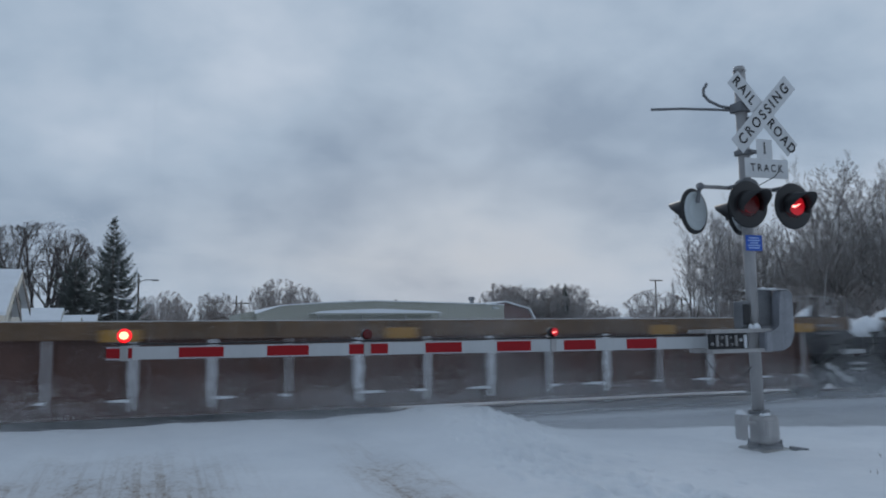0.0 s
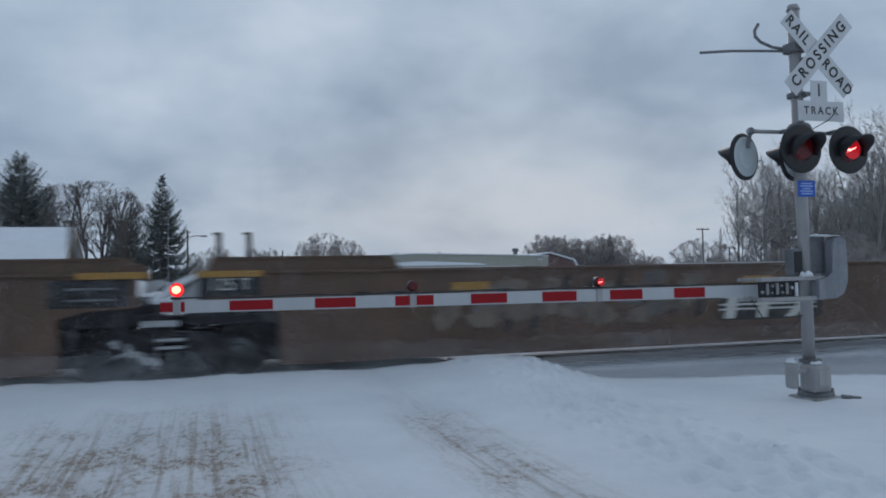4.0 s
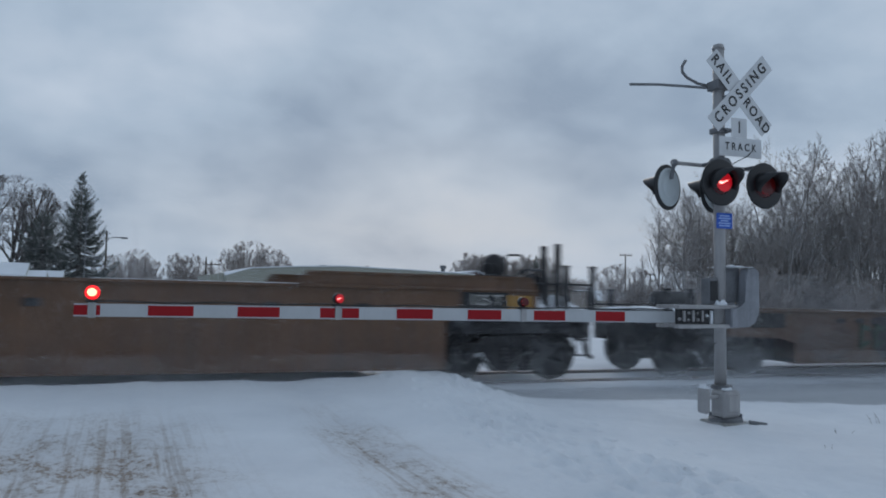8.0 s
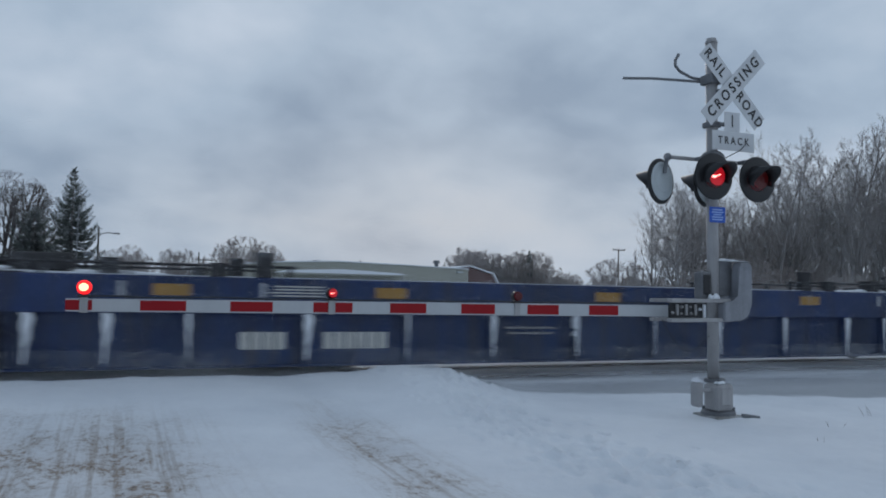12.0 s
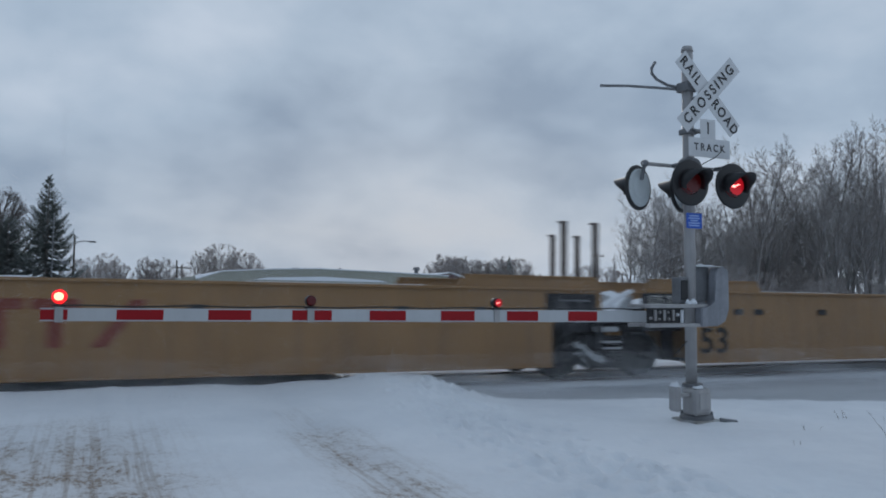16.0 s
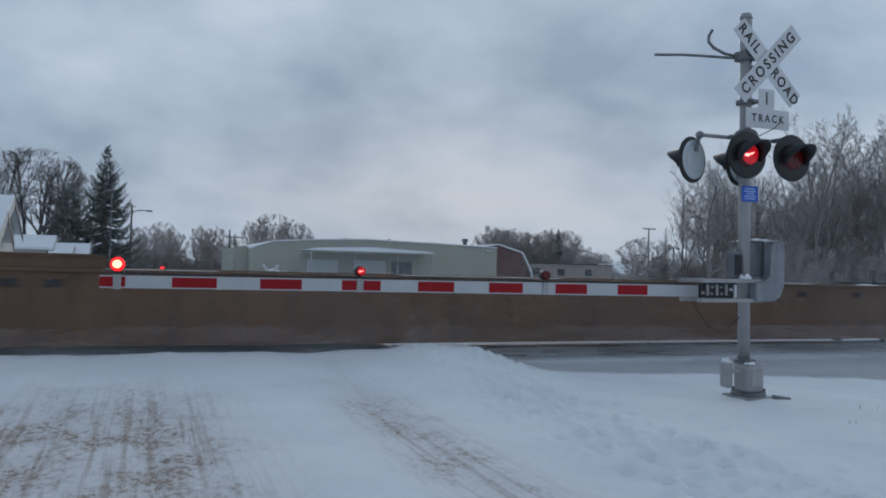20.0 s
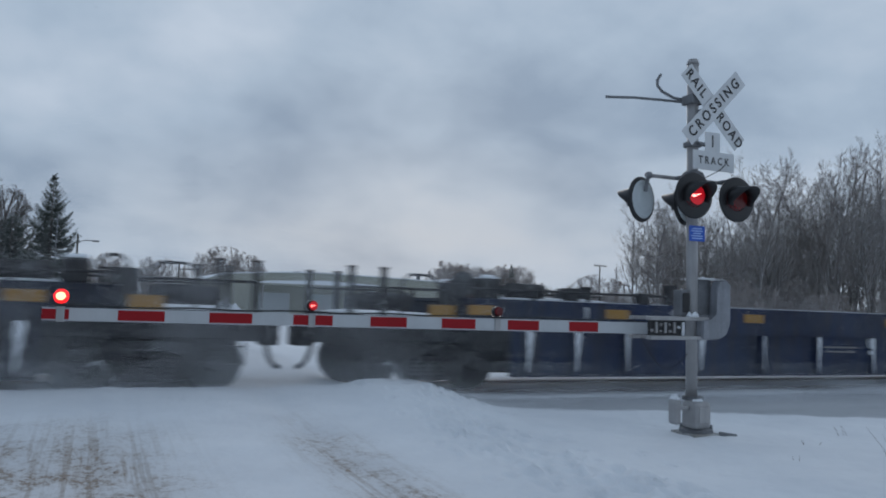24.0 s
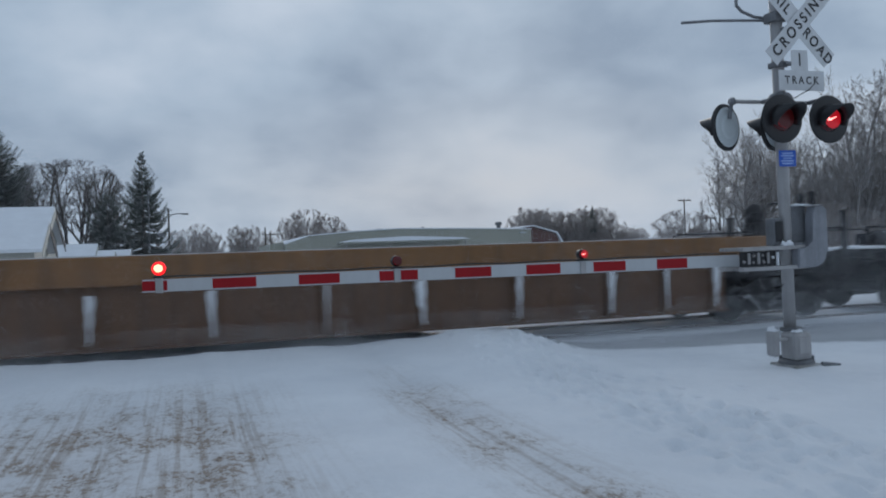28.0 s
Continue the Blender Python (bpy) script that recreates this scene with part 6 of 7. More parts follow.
VASE = ((12, 0.045, 0.002, 9, 0.36, 30, 0.34, 0.2), (6, 0.09, 0.03, 6, 0.2, 32, 0.42, 0.3), (4, 0.12, 0.02, 5, 0.15, 36, 0.5, 0.3), (2, 0.18, 0.04, 2, 0.2, 34, 0.65, 0.3), (1, 0.2, 0.0, 0, 0, 0, 0, 0))
BUSHY = ((7, 0.05, 0.01, 12, 0.1, 28, 0.30, 0.2), (5, 0.12, 0.06, 8, 0.15, 32, 0.42, 0.3), (3, 0.14, 0.05, 6, 0.15, 32, 0.45, 0.3), (1, 0.16, 0.03, 0, 0, 0, 0, 0))
KINDS = {
    "spreading": (3, fan(10, 46, 11.0, 0.17, 1), VASE, 0.0095, True, (5.0, 4.6, 4.7)),
    "spreading_b": (8, fan(9, 40, 11.0, 0.18, 2), VASE, 0.0095, True, (5.2, 3.8, 4.6)),
    "shrub": (41, fan(13, 44, 4.4, 0.036, 3), BUSHY, 0.007, False, (1.1, 2.3, 3.0)),
    "shrub_b": (44, fan(11, 38, 4.5, 0.04, 4), BUSHY, 0.007, False, (1.2, 2.0, 3.0)),
    "hedge": (52, fan(12, 62, 2.0, 0.035, 5), BUSHY, 0.011),
    "edge": (61, [(0, 0, 2, 30, 9.3, 0.24)], OPEN, 0.009),
    "edge_b": (64, [(0, 0, 3, 200, 9.6, 0.22)], OPEN, 0.009),
    "woodland": (5, [(0, 0, 2, 0, 12.6, 0.17)], UPRIGHT, 0.009),
    "woodland_b": (12, [(0, 0, 4, 90, 12.2, 0.14), (0.3, 0.1, 9, 270, 11.0, 0.11)], UPRIGHT, 0.009),
    "woodland_c": (21, [(0, 0, 6, 180, 11.4, 0.15), (0.2, 0, 12, 20, 9.6, 0.10), (0, 0.2, 11, 110, 10.0, 0.10)], UPRIGHT, 0.009),
    "slender": (33, [(0, 0, 1, 0, 14.0, 0.13)], ((10, 0.05, 0.03, 16, 0.35, 30, 0.30, 0.4),) + UPRIGHT[1:], 0.009),
    "crooked": (38, [(0, 0, 9, 60, 10.5, 0.15)], ((10, 0.12, 0.05, 14, 0.25, 48, 0.42, 0.4),) + UPRIGHT[1:], 0.009),
}
TREES = {}


def tree(kind, x, y, z, scale, turn, label, group, lean=0.0, wide=1.0):
    if kind not in TREES:
        TREES[kind] = grow_meshes(*KINDS[kind])
    nm = "leafless_bush" if kind in ("shrub", "shrub_b", "hedge") else "bare_tree"
    t = thing(nm, x, y, z, label, "bush" if nm == "leafless_bush" else "tree", group)
    t.matrix_basis = pose(x, y, z, lean, lean * 0.5, turn) @ Matrix.Diagonal((scale * wide, scale * wide, scale, 1))
    for nm, me in zip(("trunk", "crown"), TREES[kind]):
        if len(me.vertices):
            o = new(nm, me)
            o.parent = t
    return t


def spruce_meshes(seed, height, base_r, gaps=0.15, full=0.85):
    """Conifer: whorls of boughs that droop and lift at the tip, each fringed with hanging sprays."""
    rnd = random.Random(seed)
    V, F = [], []
    z = height * 0.05
    b = B()
    rod(b, (0, 0, -0.2), (0, 0, height * 0.98), base_r * 0.07, 0.015, 8)
    while z < height * 0.985:
        q = z / height
        n = 10 if q < 0.7 else 7
        first = rnd.uniform(0, 6.283)
        for k in range(n):
            if rnd.random() < gaps:
                continue
            a = first + 6.283 * k / n + rnd.uniform(-0.22, 0.22)
            L = (base_r * (1 - q) ** full + 0.05) * rnd.uniform(0.58, 1.14)
            rise = -0.22 + 0.8 * q + rnd.uniform(-0.07, 0.07)
            zz = z + rnd.uniform(-0.19, 0.19)
            dx, dy = math.cos(a), math.sin(a)
            side = Vector((-dy, dx, 0))
            fwd = Vector((dx, dy, 0))
            m = max(5, int(L / 0.085))
            for i in range(1, m + 1):
                f = i / m
                c = Vector((dx * L * f, dy * L * f, zz + L * (rise * f - 0.34 * (1 - q) * math.sin(f * 2.3) + 0.34 * f * f * f)))
                wl = (0.26 * L * (1 - f) + min(0.12, 0.14 * L + 0.012)) * rnd.uniform(0.6, 1.25)
                for sgn in (-1, 1):
                    out = side * sgn * wl * 0.85 + fwd * wl * 0.7 + Vector((0, 0, -0.22 * wl - rnd.uniform(0, 0.07)))
                    w = 0.03 + 0.08 * wl
                    i0 = len(V)
                    V += [tuple(c - fwd * w), tuple(c + fwd * w), tuple(c + out + fwd * w * 0.4), tuple(c + out * 0.8 - fwd * w * 0.5 - Vector((0, 0, 0.04)))]
                    F.append((i0, i0 + 1, i0 + 2, i0 + 3))
        z += 0.34 - 0.18 * q
    me = bpy.data.meshes.new("crown")
    me.from_pydata(V, [], F)
    me.materials.append(NEEDLE)
    tm = bpy.data.meshes.new("trunk")
    b.to_mesh(tm)
    b.free()
    tm.materials.append(BARK)
    return tm, me


def spruce(x, y, height, radius, seed, label, gaps=0.15, full=0.85):
    t = thing("spruce_tree", x, y, 0, label, "tree", "evergreens behind the houses")
    for nm, me in zip(("trunk", "crown"), spruce_meshes(seed, height, radius, gaps, full)):
        o = new(nm, me)
        o.parent = t


spruce(-2.62, 60, 9.6, 3.2, 1, "tall dark spruce dusted with snow", 0.12, 0.97)
spruce(-5.00, 60.5, 6.5, 2.6, 2, "short dense dark spruce beside a taller one", 0.05, 0.62)
spruce(-12.2, 62, 11.2, 4.8, 3, "broad dark spruce with open drooping boughs", 0.3, 0.75)
spruce(-16.3, 62, 9.8, 3.8, 4, "dark spruce behind the house roof", 0.3)
tree("spreading", -7.4, 64, 0, 1.0, 40, "large bare spreading tree with a rounded crown", "bare trees")
tree("spreading_b", -10.4, 66, 0, 0.99, 200, "large bare spreading tree with a rounded crown", "bare trees")
tree("spreading_b", -14.5, 70, 0, 0.95, 100, "bare spreading tree behind the houses", "bare trees")
rt = random.Random(9)
for x, y, s in ((2.2, 110, 1.68), (0.6, 106, 1.5), (3.4, 112, 1.5), (-1.4, 98, 1.35), (7.3, 110, 1.62), (9.0, 112, 1.62), (11.6, 116, 1.15)):
    tree(rt.choice(("shrub", "shrub_b")), x, y, 0, s, rt.uniform(0, 360), "bushy leafless tree beyond the road", "far thicket", 0, 0.8)
for x, y, s in ((14.2, 110, 1.95), (16.6, 111, 2.15), (19.0, 110, 1.95), (21.2, 112, 1.55)):
    tree(rt.choice(("shrub", "shrub_b")), x, y, 0, s, rt.uniform(0, 360), "bushy leafless tree behind the warehouse", "far thicket", 0, 0.9)
for i in range(15):
    tree("hedge", -3.2 + i * 0.55 + rt.uniform(-0.3, 0.3), 94 + rt.uniform(-2, 8), 0, rt.uniform(1.0, 1.7) if i < 10 else rt.uniform(0.75, 1.1), rt.uniform(0, 360), "dense dark leafless bush beyond the crossing", "far hedge")
for i in range(12):
    tree("hedge", 5.0 + i * 0.75 + rt.uniform(-0.3, 0.3), 104 + rt.uniform(-2, 6), 0, rt.uniform(0.8, 1.15), rt.uniform(0, 360), "dense dark leafless bush beyond the crossing", "far hedge")
for i in range(13):
    tree(rt.choice(("shrub", "shrub_b")), 55 + i * 1.4 + rt.uniform(-0.5, 0.5), 124 + rt.uniform(-3, 4), 0, rt.uniform(1.95, 2.3) if i < 11 else rt.uniform(1.3, 1.5), rt.uniform(0, 360), "bushy leafless tree in a far thicket", "far thicket")
for i in range(9):
    tree(rt.choice(("shrub", "hedge")), 74 + i * 1.0, 125 + rt.uniform(-3, 4), 0, rt.uniform(1.1, 1.4), rt.uniform(0, 360), "low leafless bush in a far thicket", "far thicket")
spruce(67.5, 122, 9.0, 1.7, 7, "dark evergreen standing in a far thicket", 0.02)
for i in range(14):
    tree(rt.choice(("shrub", "shrub_b")), 82 + i * 1.6, 112 + rt.uniform(-3, 8), 0, rt.uniform(0.8, 1.3), rt.uniform(0, 360), "low leafless bushes on the skyline", "far thicket")


def woodland():
    """Leafless wood beside the track, rising towards its far end, with undergrowth at its foot."""
    rnd = random.Random(17)
    for i in range(105):
        q = i / 104
        x = 43.8 + 44 * q ** 0.9 + rnd.uniform(-1.0, 1.0)
        y = 47 - 19 * q ** 1.2 + rnd.uniform(-2.0, 13.0)
        h = (0.74 + 0.42 * min(1.0, q * 2.4)) * rnd.uniform(0.66, 1.1) * (1.18 if rnd.random() < 0.12 else 1.0)
        kind = rnd.choice(("woodland", "woodland_b", "woodland_c", "slender", "crooked", "woodland_c"))
        tree(kind, x, y, 0, h, rnd.uniform(0, 360), "slim bare woodland tree beside the track", "woodland trees", rnd.uniform(-4, 4), rnd.uniform(0.85, 1.2))
    for i in range(85):
        q = i / 84
        x = 41.5 + 50 * q + rnd.uniform(-1, 1)
        y = 48 - 19 * q + rnd.uniform(-2.0, 15.0)
        tree(rnd.choice(("shrub", "shrub_b", "hedge")), x, y, 0, rnd.uniform(0.7, 1.25), rnd.uniform(0, 360), "leafless undergrowth at the foot of the wood", "woodland undergrowth", 0, rnd.uniform(1.0, 1.5))
    # the wood goes on behind, further from the track
    for i in range(46):
        q = i / 45
        x = 58 + 70 * q + rnd.uniform(-2, 2)
        y = 70 - 22 * q + rnd.uniform(-3, 6)
        tree(rnd.choice(("woodland_c", "woodland_b", "crooked")), x, y, 0, rnd.uniform(0.75, 0.95), rnd.uniform(0, 360), "bare tree deep in the wood", "woodland trees", 0, 1.2)


woodland()
tree("edge", 39.4, 48, 0, 0.90, 15, "bare tree with level limbs at the edge of the wood", "woodland trees")
tree("edge_b", 42.6, 51, 0, 0.90, 140, "bare tree with level limbs at the edge of the wood", "woodland trees")
tree("slender", 80.5, 110, 0, 0.60, 15, "slender bare tree on the skyline", "woodland trees")


# ---------------------------------------------------------------- buildings
def window(parent, x0, x1, y, z0, z1, axis="y"):
    f = B()
    w = 0.06
    if axis == "y":
        for a, b_, c, d in ((x0 - w, x1 + w, z0 - w, z0), (x0 - w, x1 + w, z1, z1 + w), (x0 - w, x0, z0, z1), (x1, x1 + w, z0, z1)):
            box(f, a, b_, y - 0.05, y + 0.02, c, d)
        p = B()
        box(p, x0, x1, y - 0.015, y + 0.0, z0, z1)
    else:
        for a, b_, c, d in ((x0 - w, x1 + w, z0 - w, z0), (x0 - w, x1 + w, z1, z1 + w), (x0 - w, x0, z0, z1), (x1, x1 + w, z0, z1)):
            box(f, y - 0.02, y + 0.05, a, b_, c, d)
        p = B()
        box(p, y, y + 0.015, x0, x1, z0, z1)
    win = part("window", f, DARKWOOD, parent)
    part("pane", p, GLASS, win)


def warehouse():
    g = thing("warehouse", 0, 75, 0, "long low pale green metal warehouse with a snowy canopy", "building")
    out = [(9.2, -0.2), (34.3, -0.2), (34.3, 3.82), (33.3, 3.86), (27.0, 4.05), (20.3, 4.20), (15.5, 4.02), (11.3, 3.72), (9.2, 3.02)]
    b = B()
    prism(b, out, 0, 18)
    wall = part("wall", b, CLAD, g)
    for i in range(40):
        x = 9.6 + i * 0.62
        z = np.interp(x, [9.2, 11.3, 15.5, 20.3, 27.0, 33.3], [3.02, 3.72, 4.02, 4.20, 4.05, 3.86]) - 0.05
        b = B()
        box(b, x - 0.02, x + 0.02, -0.01, 0, 0, z)
        part("cladding_rib", b, CLAD, wall)
    b = B()
    top = out[2:]
    prism(b, [(x, z + 0.005) for x, z in top] + [(x, z + 0.10) for x, z in top[::-1]], -0.15, 18.2)
    part("roof", b, SNOW, g, "low-pitched roof under thin snow")
    for x, z, h, r in ((18.9, 4.15, 0.22, 0.35), (23.5, 4.12, 0.38, 0.10)):
        b = B()
        rod(b, (x, 3, z - 0.1), (x, 3, z + h), r, n=10)
        part("roof_vent", b, GALV_DARK, g)
    b = B()
    rod(b, (31.5, 2, 3.8), (31.5, 2, 4.45), 0.22, n=12)
    rod(b, (31.5, 2, 4.45), (31.5, 2, 4.52), 0.42, n=12)
    rod(b, (31.5, 2, 4.52), (31.5, 2, 4.75), 0.36, 0.3, 12)
    part("roof_ventilator", b, GALV_DARK, g, "capped dark roof ventilator")
    b = B()
    prism(b, [(14.0, 2.84), (26.3, 2.84), (26.3, 2.98), (14.0, 2.98)], -3.2, -0.04)
    can = part("canopy", b, CLAD, g)
    b = B()
    prism(b, [(13.9, 2.985), (26.4, 2.985), (25.6, 3.16), (20.0, 3.40), (15.0, 3.22)], -3.3, -0.2)
    part("canopy_snow", b, SNOW, can, "thick snow on the canopy")
    for x in (14.3, 18.4, 22.6, 26.0):
        b = B()
        rod(b, (x, -3.0, -0.1), (x, -3.0, 2.84), 0.07, n=8)
        part("post", b, GALV, can)
    for x0, x1, m in ((14.5, 17.5, DOORS), (19.2, 22.3, DOORS), (22.9, 25.0, GALV_DARK)):
        b = B()
        box(b, x0, x1, -0.06, -0.005, 0, 2.15)
        d = part("overhead_door", b, m, g)
        for k in range(1, 5):
            b = B()
            box(b, x0, x1, -0.075, -0.06, k * 0.43 - 0.015, k * 0.43 + 0.015)
            part("door_joint", b, m, d)
    b = B()
    box(b, 32.9, 33.6, -0.4, -0.05, 3.45, 3.6, 0.02)
    part("wall_lamp", b, DOORS, g)
    b = B()
    prism(b, [(7.9, -0.2), (9.18, -0.2), (9.18, 3.3), (7.9, 3.1)], 2, 14)
    part("end_bay", b, CLAD, g)
    w = thing("brick_annexe", 0, 78.5, 0, "red brick annexe with a snow-edged gambrel end", "building")
    b = B()
    prism(b, [(34.0, -0.2), (40.2, -0.2), (39.9, 1.4), (38.8, 3.45), (36.0, 4.22), (34.0, 3.9)], 0, 14)
    part("wall", b, BRICK, w)
    b = B()
    line = [(40.3, 0.0), (40.0, 1.4), (38.85, 3.5), (36.0, 4.28), (34.2, 4.0)]
    prism(b, line + [(x + 0.1, z + 0.12) for x, z in line[::-1]], -0.25, 14.2)
    part("roof", b, SNOW, w, "snow-edged roof")


warehouse()


def far_sheds():
    g = thing("low_shed", 64, 112, 0, "long low tan shed beyond the thicket", "building")
    b = B()
    box(b, -10, 8, 0, 10, -0.2, 2.75)
    part("wall", b, material("tan_block", (0.27, 0.235, 0.21), 0.8, vary=0.12, scale=0.5), g)
    b = B()
    box(b, -10.2, 8.2, -0.2, 10.2, 2.752, 2.90)
    part("roof", b, UNDER, g)
    for x in (-6.5, -2.0, 3.0):
        window(g, x, x + 1.2, 0.0, 1.0, 2.0)
    g = thing("snow_roofed_shed", 78, 114, 0, "low shed under a white snow-covered roof", "building")
    b = B()
    box(b, -4.2, 4.6, 0, 9, -0.2, 1.55)
    part("wall", b, SIDING, g)
    b = B()
    sides(b, [(-0.4, 1.5), (4.5, 3.1), (9.4, 1.5), (9.4, 1.35), (-0.4, 1.35)], -4.6, 5.2)
    part("roof", b, SNOW, g, "snow-covered roof")


far_sheds()


def house(name, x, y, w, d, eave, ridge, along, label, wall_mat, big=False):
    """Gabled house; along 'x' puts the ridge along x."""
    g = thing(name, x, y, 0, label, "house", "houses across the track")
    b = B()
    if along == "x":
        sides(b, [(0, -0.2), (d, -0.2), (d, eave), (d / 2, ridge - 0.08), (0, eave)], 0, w)
    else:
        prism(b, [(0, -0.2), (w, -0.2), (w, eave), (w / 2, ridge - 0.08), (0, eave)], 0, d)
    wall = part("wall", b, wall_mat, g)
    for i in range(int(eave / 0.22)):
        b = B()
        box(b, -0.012, w + 0.012, -0.015, 0.0, i * 0.22 + 0.1, i * 0.22 + 0.115)
        part("siding_board", b, wall_mat, wall)
    o = 0.35
    for k in (0, 1):
        b = B()
        t = 0.16
        if along == "x":
            sl = (ridge - eave) / (d / 2)
            a = [(-o, eave - o * sl), (d / 2, ridge), (d / 2, ridge + t), (-o, eave - o * sl + t)] if k == 0 else [(d / 2, ridge), (d + o, eave - o * sl), (d + o, eave - o * sl + t), (d / 2, ridge + t)]
            sides(b, a, -o, w + o)
        else:
            sl = (ridge - eave) / (w / 2)
            a = [(-o, eave - o * sl), (w / 2, ridge), (w / 2, ridge + t), (-o, eave - o * sl + t)] if k == 0 else [(w / 2, ridge), (w + o, eave - o * sl), (w + o, eave - o * sl + t), (w / 2, ridge + t)]
            prism(b, a, -o, d + o)
        part("roof", b, SNOW, g, "roof slope under even snow")
    bw = 0.36
    for side in (0, 1):
        for half in (0, 1):
            b = B()
            if along == "x":
                sl, c, e = (ridge - eave) / (d / 2), d / 2, d + o
            else:
                sl, c, e = (ridge - eave) / (w / 2), w / 2, w + o
            low = eave - o * sl
            run = [(-o, low - bw), (c, ridge - bw), (c, ridge + 0.02), (-o, low + 0.02)] if half == 0 else [(c, ridge - bw), (e, low - bw), (e, low + 0.02), (c, ridge + 0.02)]
            if along == "x":
                at = w + o + 0.005 if side else -o - 0.035
                sides(b, run, at, at + 0.03)
            else:
                at = d + o + 0.005 if side else -o - 0.035
                prism(b, run, at, at + 0.03)
            part("barge_board", b, DARKWOOD if half or along == "y" else wall_mat, g)
    if big:
        window(g, 1.2, 2.1, 0.0, 1.0, 2.0)
        window(g, 3.2, 4.0, 0.0, 1.0, 2.0)
        window(g, 1.4, 2.2, w, 1.0, 2.0, "x")
        for xx in (3.22, 3.56):
            b = B()
            rod(b, (xx, d / 2 + 0.1, ridge), (xx, d / 2 + 0.1, ridge + 0.42), 0.09, n=10)
            rod(b, (xx, d / 2 + 0.1, ridge + 0.42), (xx, d / 2 + 0.1, ridge + 0.46), 0.13, n=10)
            part("roof_vent", b, GALV_DARK, g)
    else:
        window(g, w * 0.25, w * 0.25 + 0.4, 0.0, 0.9, 1.7)
    return g


house("white_house", -12.9, 40.2, 6.61, 5.6, 2.93, 4.41, "x", "cream gabled house with a steep snow-covered roof", SIDING, True)
front = house("front_range", -12.6, 37.95, 6.5, 3.6, 2.45, 3.56, "x", "cream front range of a house under a smooth snowy roof", SIDING)
wing = house("house_wing", -11.82, 36.4, 3.4, 3.2, 2.72, 4.3, "y", "cream house wing with a dark-edged snowy gable", SIDING)
window(wing, 2.55, 3.2, -0.0, 1.75, 2.6)
b = B()
rod(b, (3.33, 0.9, 2.3), (3.33, 0.9, 3.62), 0.06, n=10)
part("chimney_pipe", b, GALV_DARK, wing)
porch = thing("side_porch", -6.0, 40.6, 0, "low porch with a snow-heaped flat roof beside the house", "porch")
b = B()
box(b, 0.0, 1.25, 0.0, 1.8, 1.32, 1.40)
part("roof", b, DARKWOOD, porch)
b = B()
snow_lump(b, -0.05, 1.32, -0.05, 1.85, 1.40, 0.16, 21)
part("roof_snow", b, SNOW, porch, "heaped snow on the porch roof", True)
for xx in (0.1, 1.12):
    b = B()
    box(b, xx, xx + 0.09, 0.05, 0.14, -0.1, 1.32)
    part("post", b, SIDING, porch)
for k in range(7):
    b = B()
    box(b, 0.2 + k * 0.13, 0.23 + k * 0.13, 0.06, 0.09, 0.2, 0.95)
    part("baluster", b, DARKWOOD, porch)
house("cottage", -8.0, 54.0, 2.42, 3.2, 2.24, 2.88, "x", "small cream cottage under a snow-covered roof", SIDING)
house("cottage", -5.12, 53.6, 0.62, 2.8, 1.84, 2.42, "x", "narrow cream outbuilding under a snowy roof", SIDING)
house("cottage", -4.2, 55.0, 0.55, 3.0, 1.84, 2.46, "x", "narrow cream outbuilding under a snowy roof", SIDING)


# ---------------------------------------------------------------- poles and street lamp
def utility_pole(x, y, h, arms, label, r=0.14):
    p = thing("utility_pole", x, y, 0, label, "utility pole", "utility poles")
    b = B()
    rod(b, (0, 0, -0.3), (0, 0, h), r, r * 0.7, 8)
    part("pole", b, WOOD_POLE, p)
    for k, z in enumerate(arms):
        b = B()
        box(b, -1.2, 1.2, -0.2, -0.06, z - 0.07, z + 0.07)
        part("cross_arm", b, WOOD_POLE, p)
        for xx in (-1.1, -0.6, 0.6, 1.1):
            b = B()
            rod(b, (xx, -0.13, z + 0.07), (xx, -0.13, z + 0.28), 0.05, n=6)
            part("insulator", b, GALV_DARK, p)


utility_pole(77.7, 110, 9.2, (8.95,), "tall timber utility pole with one cross arm")
utility_pole(93, 135, 5.6, (5.2,), "far timber utility pole")
utility_pole(84.2, 112, 6.3, (5.95,), "timber utility pole beside the wood")
utility_pole(80.0, 112, 5.2, (), "short bare timber pole", 0.1)
utility_pole(76.0, 112, 4.6, (), "short bare timber pole", 0.09)
utility_pole(10.9, 112, 6.2, (), "far bare timber pole behind leafless bushes", 0.12)
utility_pole(12.0, 116, 5.6, (5.3,), "far timber utility pole behind bare bushes", 0.13)


def street_lamp():
    s = thing("street_lamp", -0.95, 62, 0, "curved-arm street lamp on a dark pole", "street lamp")
    b = B()
    rod(b, (0, 0, -0.2), (0, 0, 5.7), 0.075, 0.06, 8)
    part("pole", b, WOOD_POLE, s)
    b = B()
    tube(b, [(0, 0, 5.0), (0.25, 0, 5.2), (0.6, 0, 5.28), (1.0, 0, 5.26)], 0.035, 6)
    part("bracket_arm", b, GALV_DARK, s)
    b = B()
    box(b, 0.92, 1.42, -0.12, 0.12, 5.19, 5.30, 0.035)
    part("lamp_head", b, GALV_DARK, s)


street_lamp()


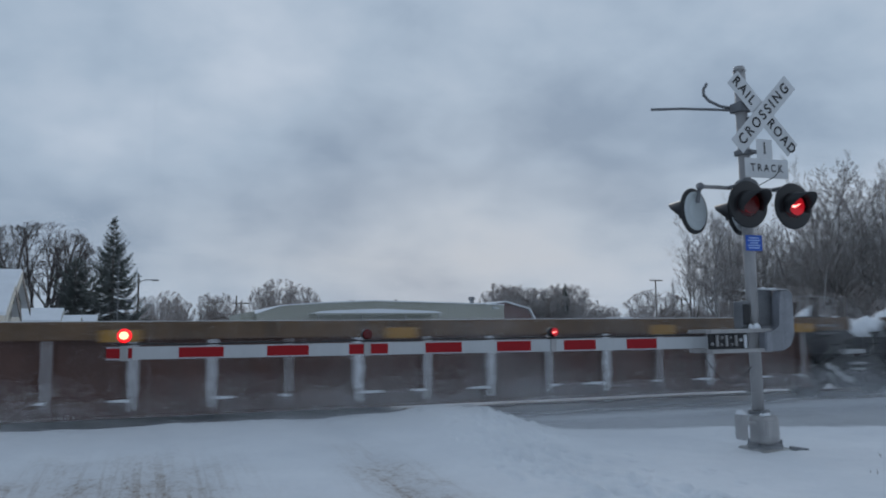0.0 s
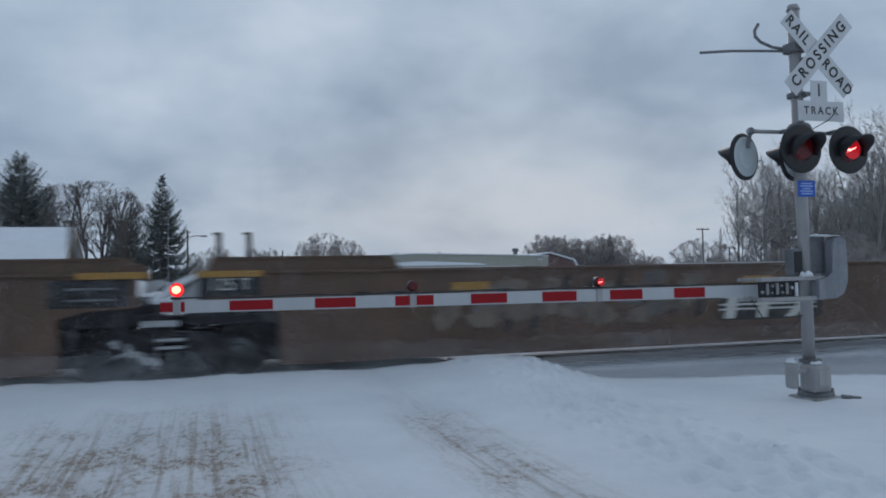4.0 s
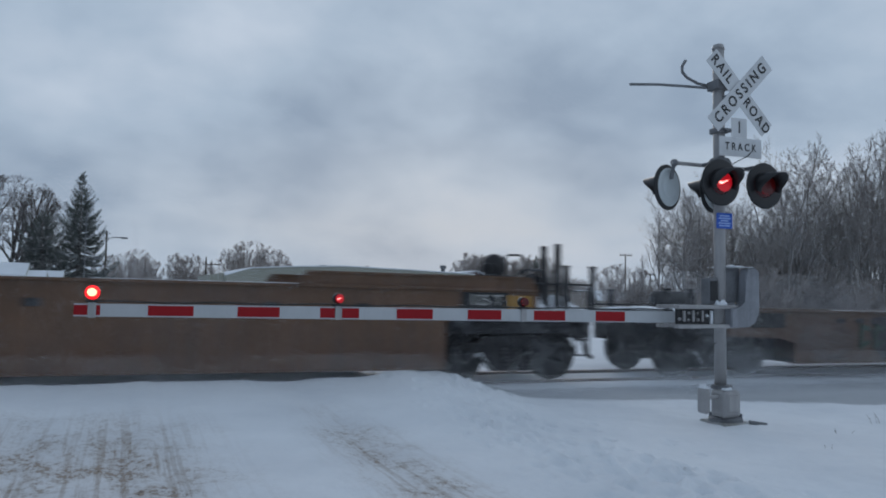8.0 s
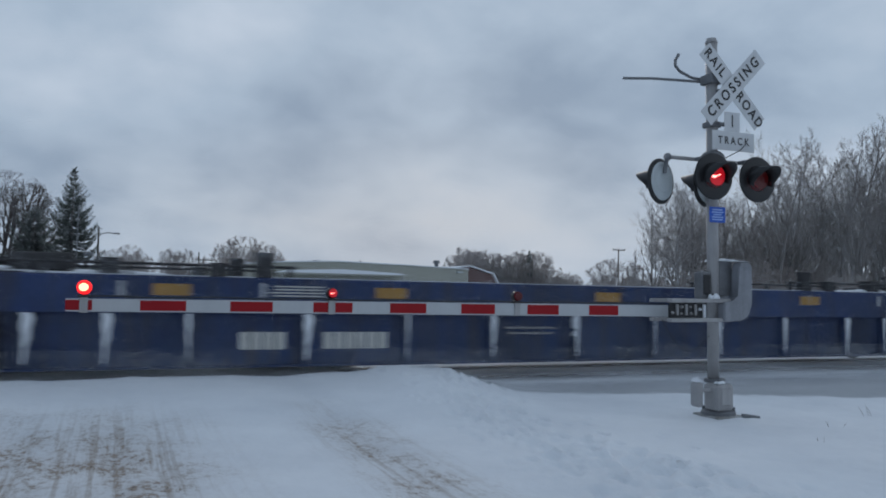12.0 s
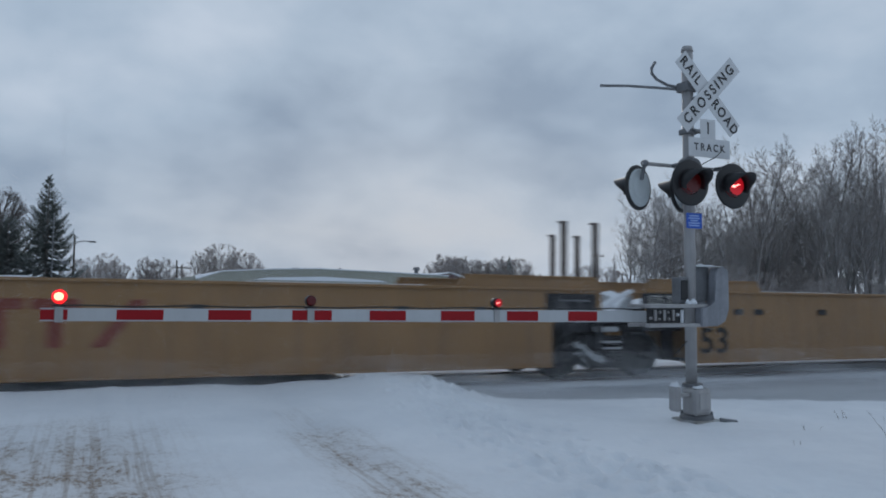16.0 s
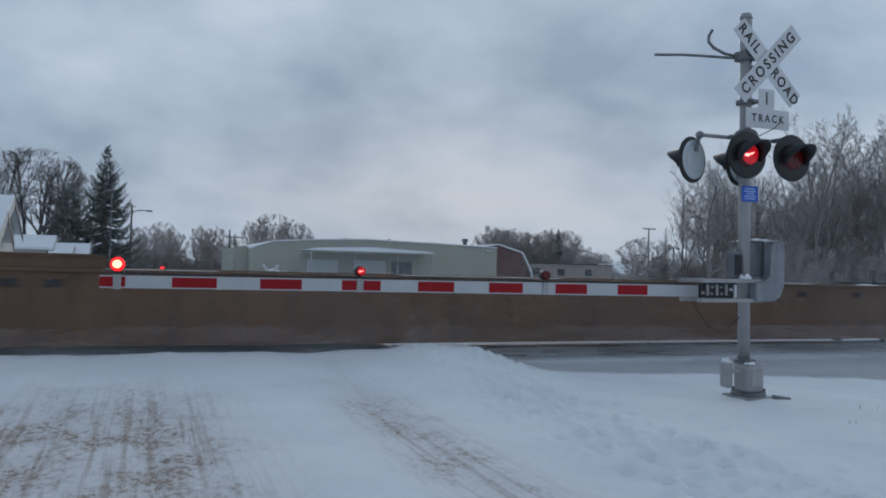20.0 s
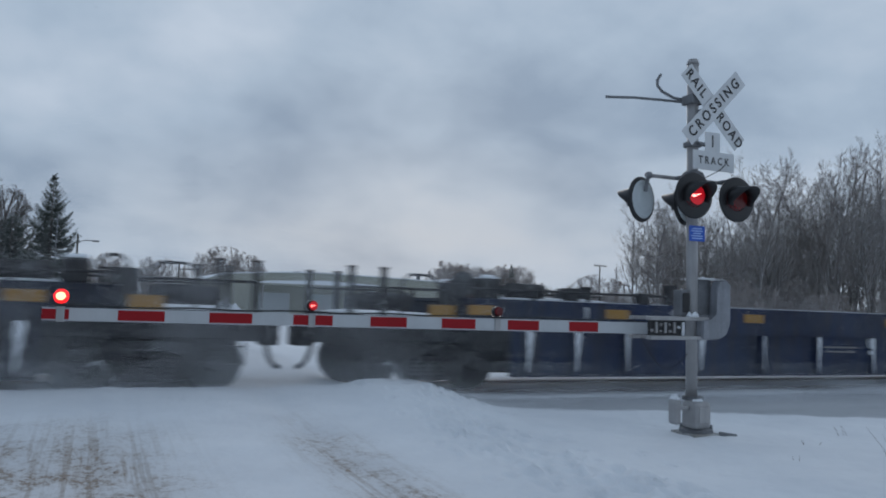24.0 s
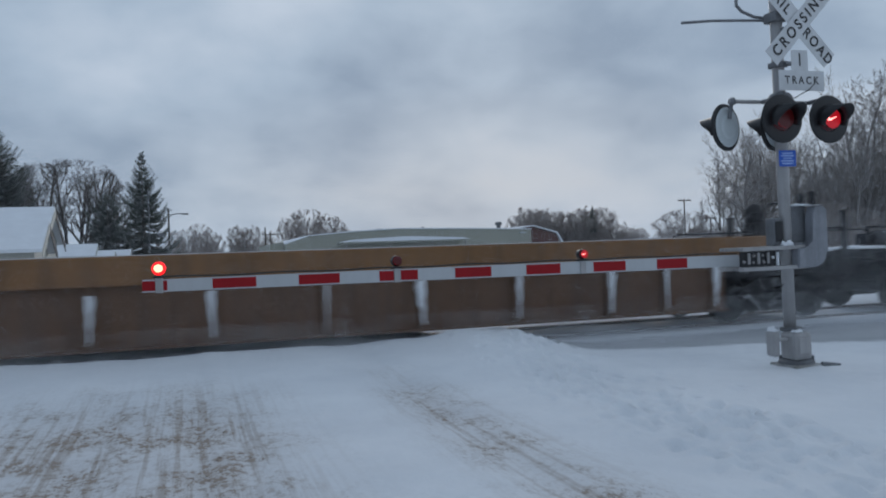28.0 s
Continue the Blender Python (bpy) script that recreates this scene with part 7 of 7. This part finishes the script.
def pale_pole():
    s = thing("street_lamp", -2.1, 56, 0, "slim grey pole with a short lamp arm", "street lamp")
    b = B()
    rod(b, (0, 0, -0.2), (0, 0, 6.6), 0.045, 0.035, 8)
    part("pole", b, GALV_DARK, s)
    b = B()
    tube(b, [(0, 0, 3.9), (0.3, 0, 3.85), (0.6, 0, 3.6)], 0.04, 6)
    part("bracket_arm", b, GALV, s)
    b = B()
    box(b, 0.5, 0.95, -0.12, 0.12, 3.42, 3.6, 0.04)
    part("lamp_head", b, GALV_DARK, s)


pale_pole()
for dx, tilt in ((-0.35, -38), (0.35, 38)):
    b = B()
    box(b, -0.12, 0.12, -0.04, 0.04, 0.0, 0.8, 0.01)
    o = link("leaning_board", b, SIGN_WHITE)
    o.matrix_basis = pose(10.9 + dx * 0.6, 73.6, 1.0, 0, tilt, 0)
    tagged(o, "pale board leaning in a pile against the warehouse", "board", "boards by the warehouse")
    o.location.z = 0.9
b = B()
snow_lump(b, -1.2, 1.6, -0.6, 0.6, 0.0, 1.0, 31)
o = link("snow_pile", b, SNOW)
o.location = (11.4, 73.7, 0)
tagged(o, "heap of cleared snow against the warehouse wall", "snow pile")


def weeds():
    rnd = random.Random(3)
    for k, (x, y, h, n) in enumerate(((7.0, 4.95, 0.55, 34), (7.35, 4.7, 0.5, 30), (6.7, 6.0, 0.10, 2), (7.6, 6.6, 0.12, 3), (8.6, 7.0, 0.16, 3))):
        b = B()
        for i in range(n):
            a, l = rnd.uniform(0, 6.28), rnd.uniform(0.4, 1.0) * h
            p0 = Vector((rnd.gauss(0, 0.06), rnd.gauss(0, 0.06), -0.02))
            p1 = p0 + Vector((math.cos(a) * l * 0.25, math.sin(a) * l * 0.25, l * 0.6))
            p2 = p1 + Vector((math.cos(a) * l * 0.3, math.sin(a) * l * 0.3, l * 0.4))
            rod(b, p0, p1, 0.0028, 0.002, 4)
            rod(b, p1, p2, 0.002, 0.001, 4)
        o = link("dead_weeds", b, TWIG)
        o.location = (x, y, float(ground_height(np.array(x), np.array(y))))
        tagged(o, "dry leafless weed stems poking through the snow", "weeds", "roadside weeds")


weeds()


# ---------------------------------------------------------------- what moves
def motions():
    times = (0.0, 0.1, 0.3, 1.0, 4.0, 8.0, 12.0, 16.0, 19.0, 20.0, 20.3, 20.7, 21.0, 22.0, 24.0, 27.0, 27.7, 27.9, 28.0)
    gone = [SPEED * t if t < EASE else SPEED * EASE + SLOWER * (t - EASE) for t in times]
    for car, start in TRAIN:
        walk(car, [(t, pose(start + d, TRACK_Y, BODY_Z)) for t, d in zip(times, gone)])
    for ob, start, y, z, share in MIST:
        walk(ob, [(t, pose(start + share * d, y, z)) for t, d in zip(times, gone)])
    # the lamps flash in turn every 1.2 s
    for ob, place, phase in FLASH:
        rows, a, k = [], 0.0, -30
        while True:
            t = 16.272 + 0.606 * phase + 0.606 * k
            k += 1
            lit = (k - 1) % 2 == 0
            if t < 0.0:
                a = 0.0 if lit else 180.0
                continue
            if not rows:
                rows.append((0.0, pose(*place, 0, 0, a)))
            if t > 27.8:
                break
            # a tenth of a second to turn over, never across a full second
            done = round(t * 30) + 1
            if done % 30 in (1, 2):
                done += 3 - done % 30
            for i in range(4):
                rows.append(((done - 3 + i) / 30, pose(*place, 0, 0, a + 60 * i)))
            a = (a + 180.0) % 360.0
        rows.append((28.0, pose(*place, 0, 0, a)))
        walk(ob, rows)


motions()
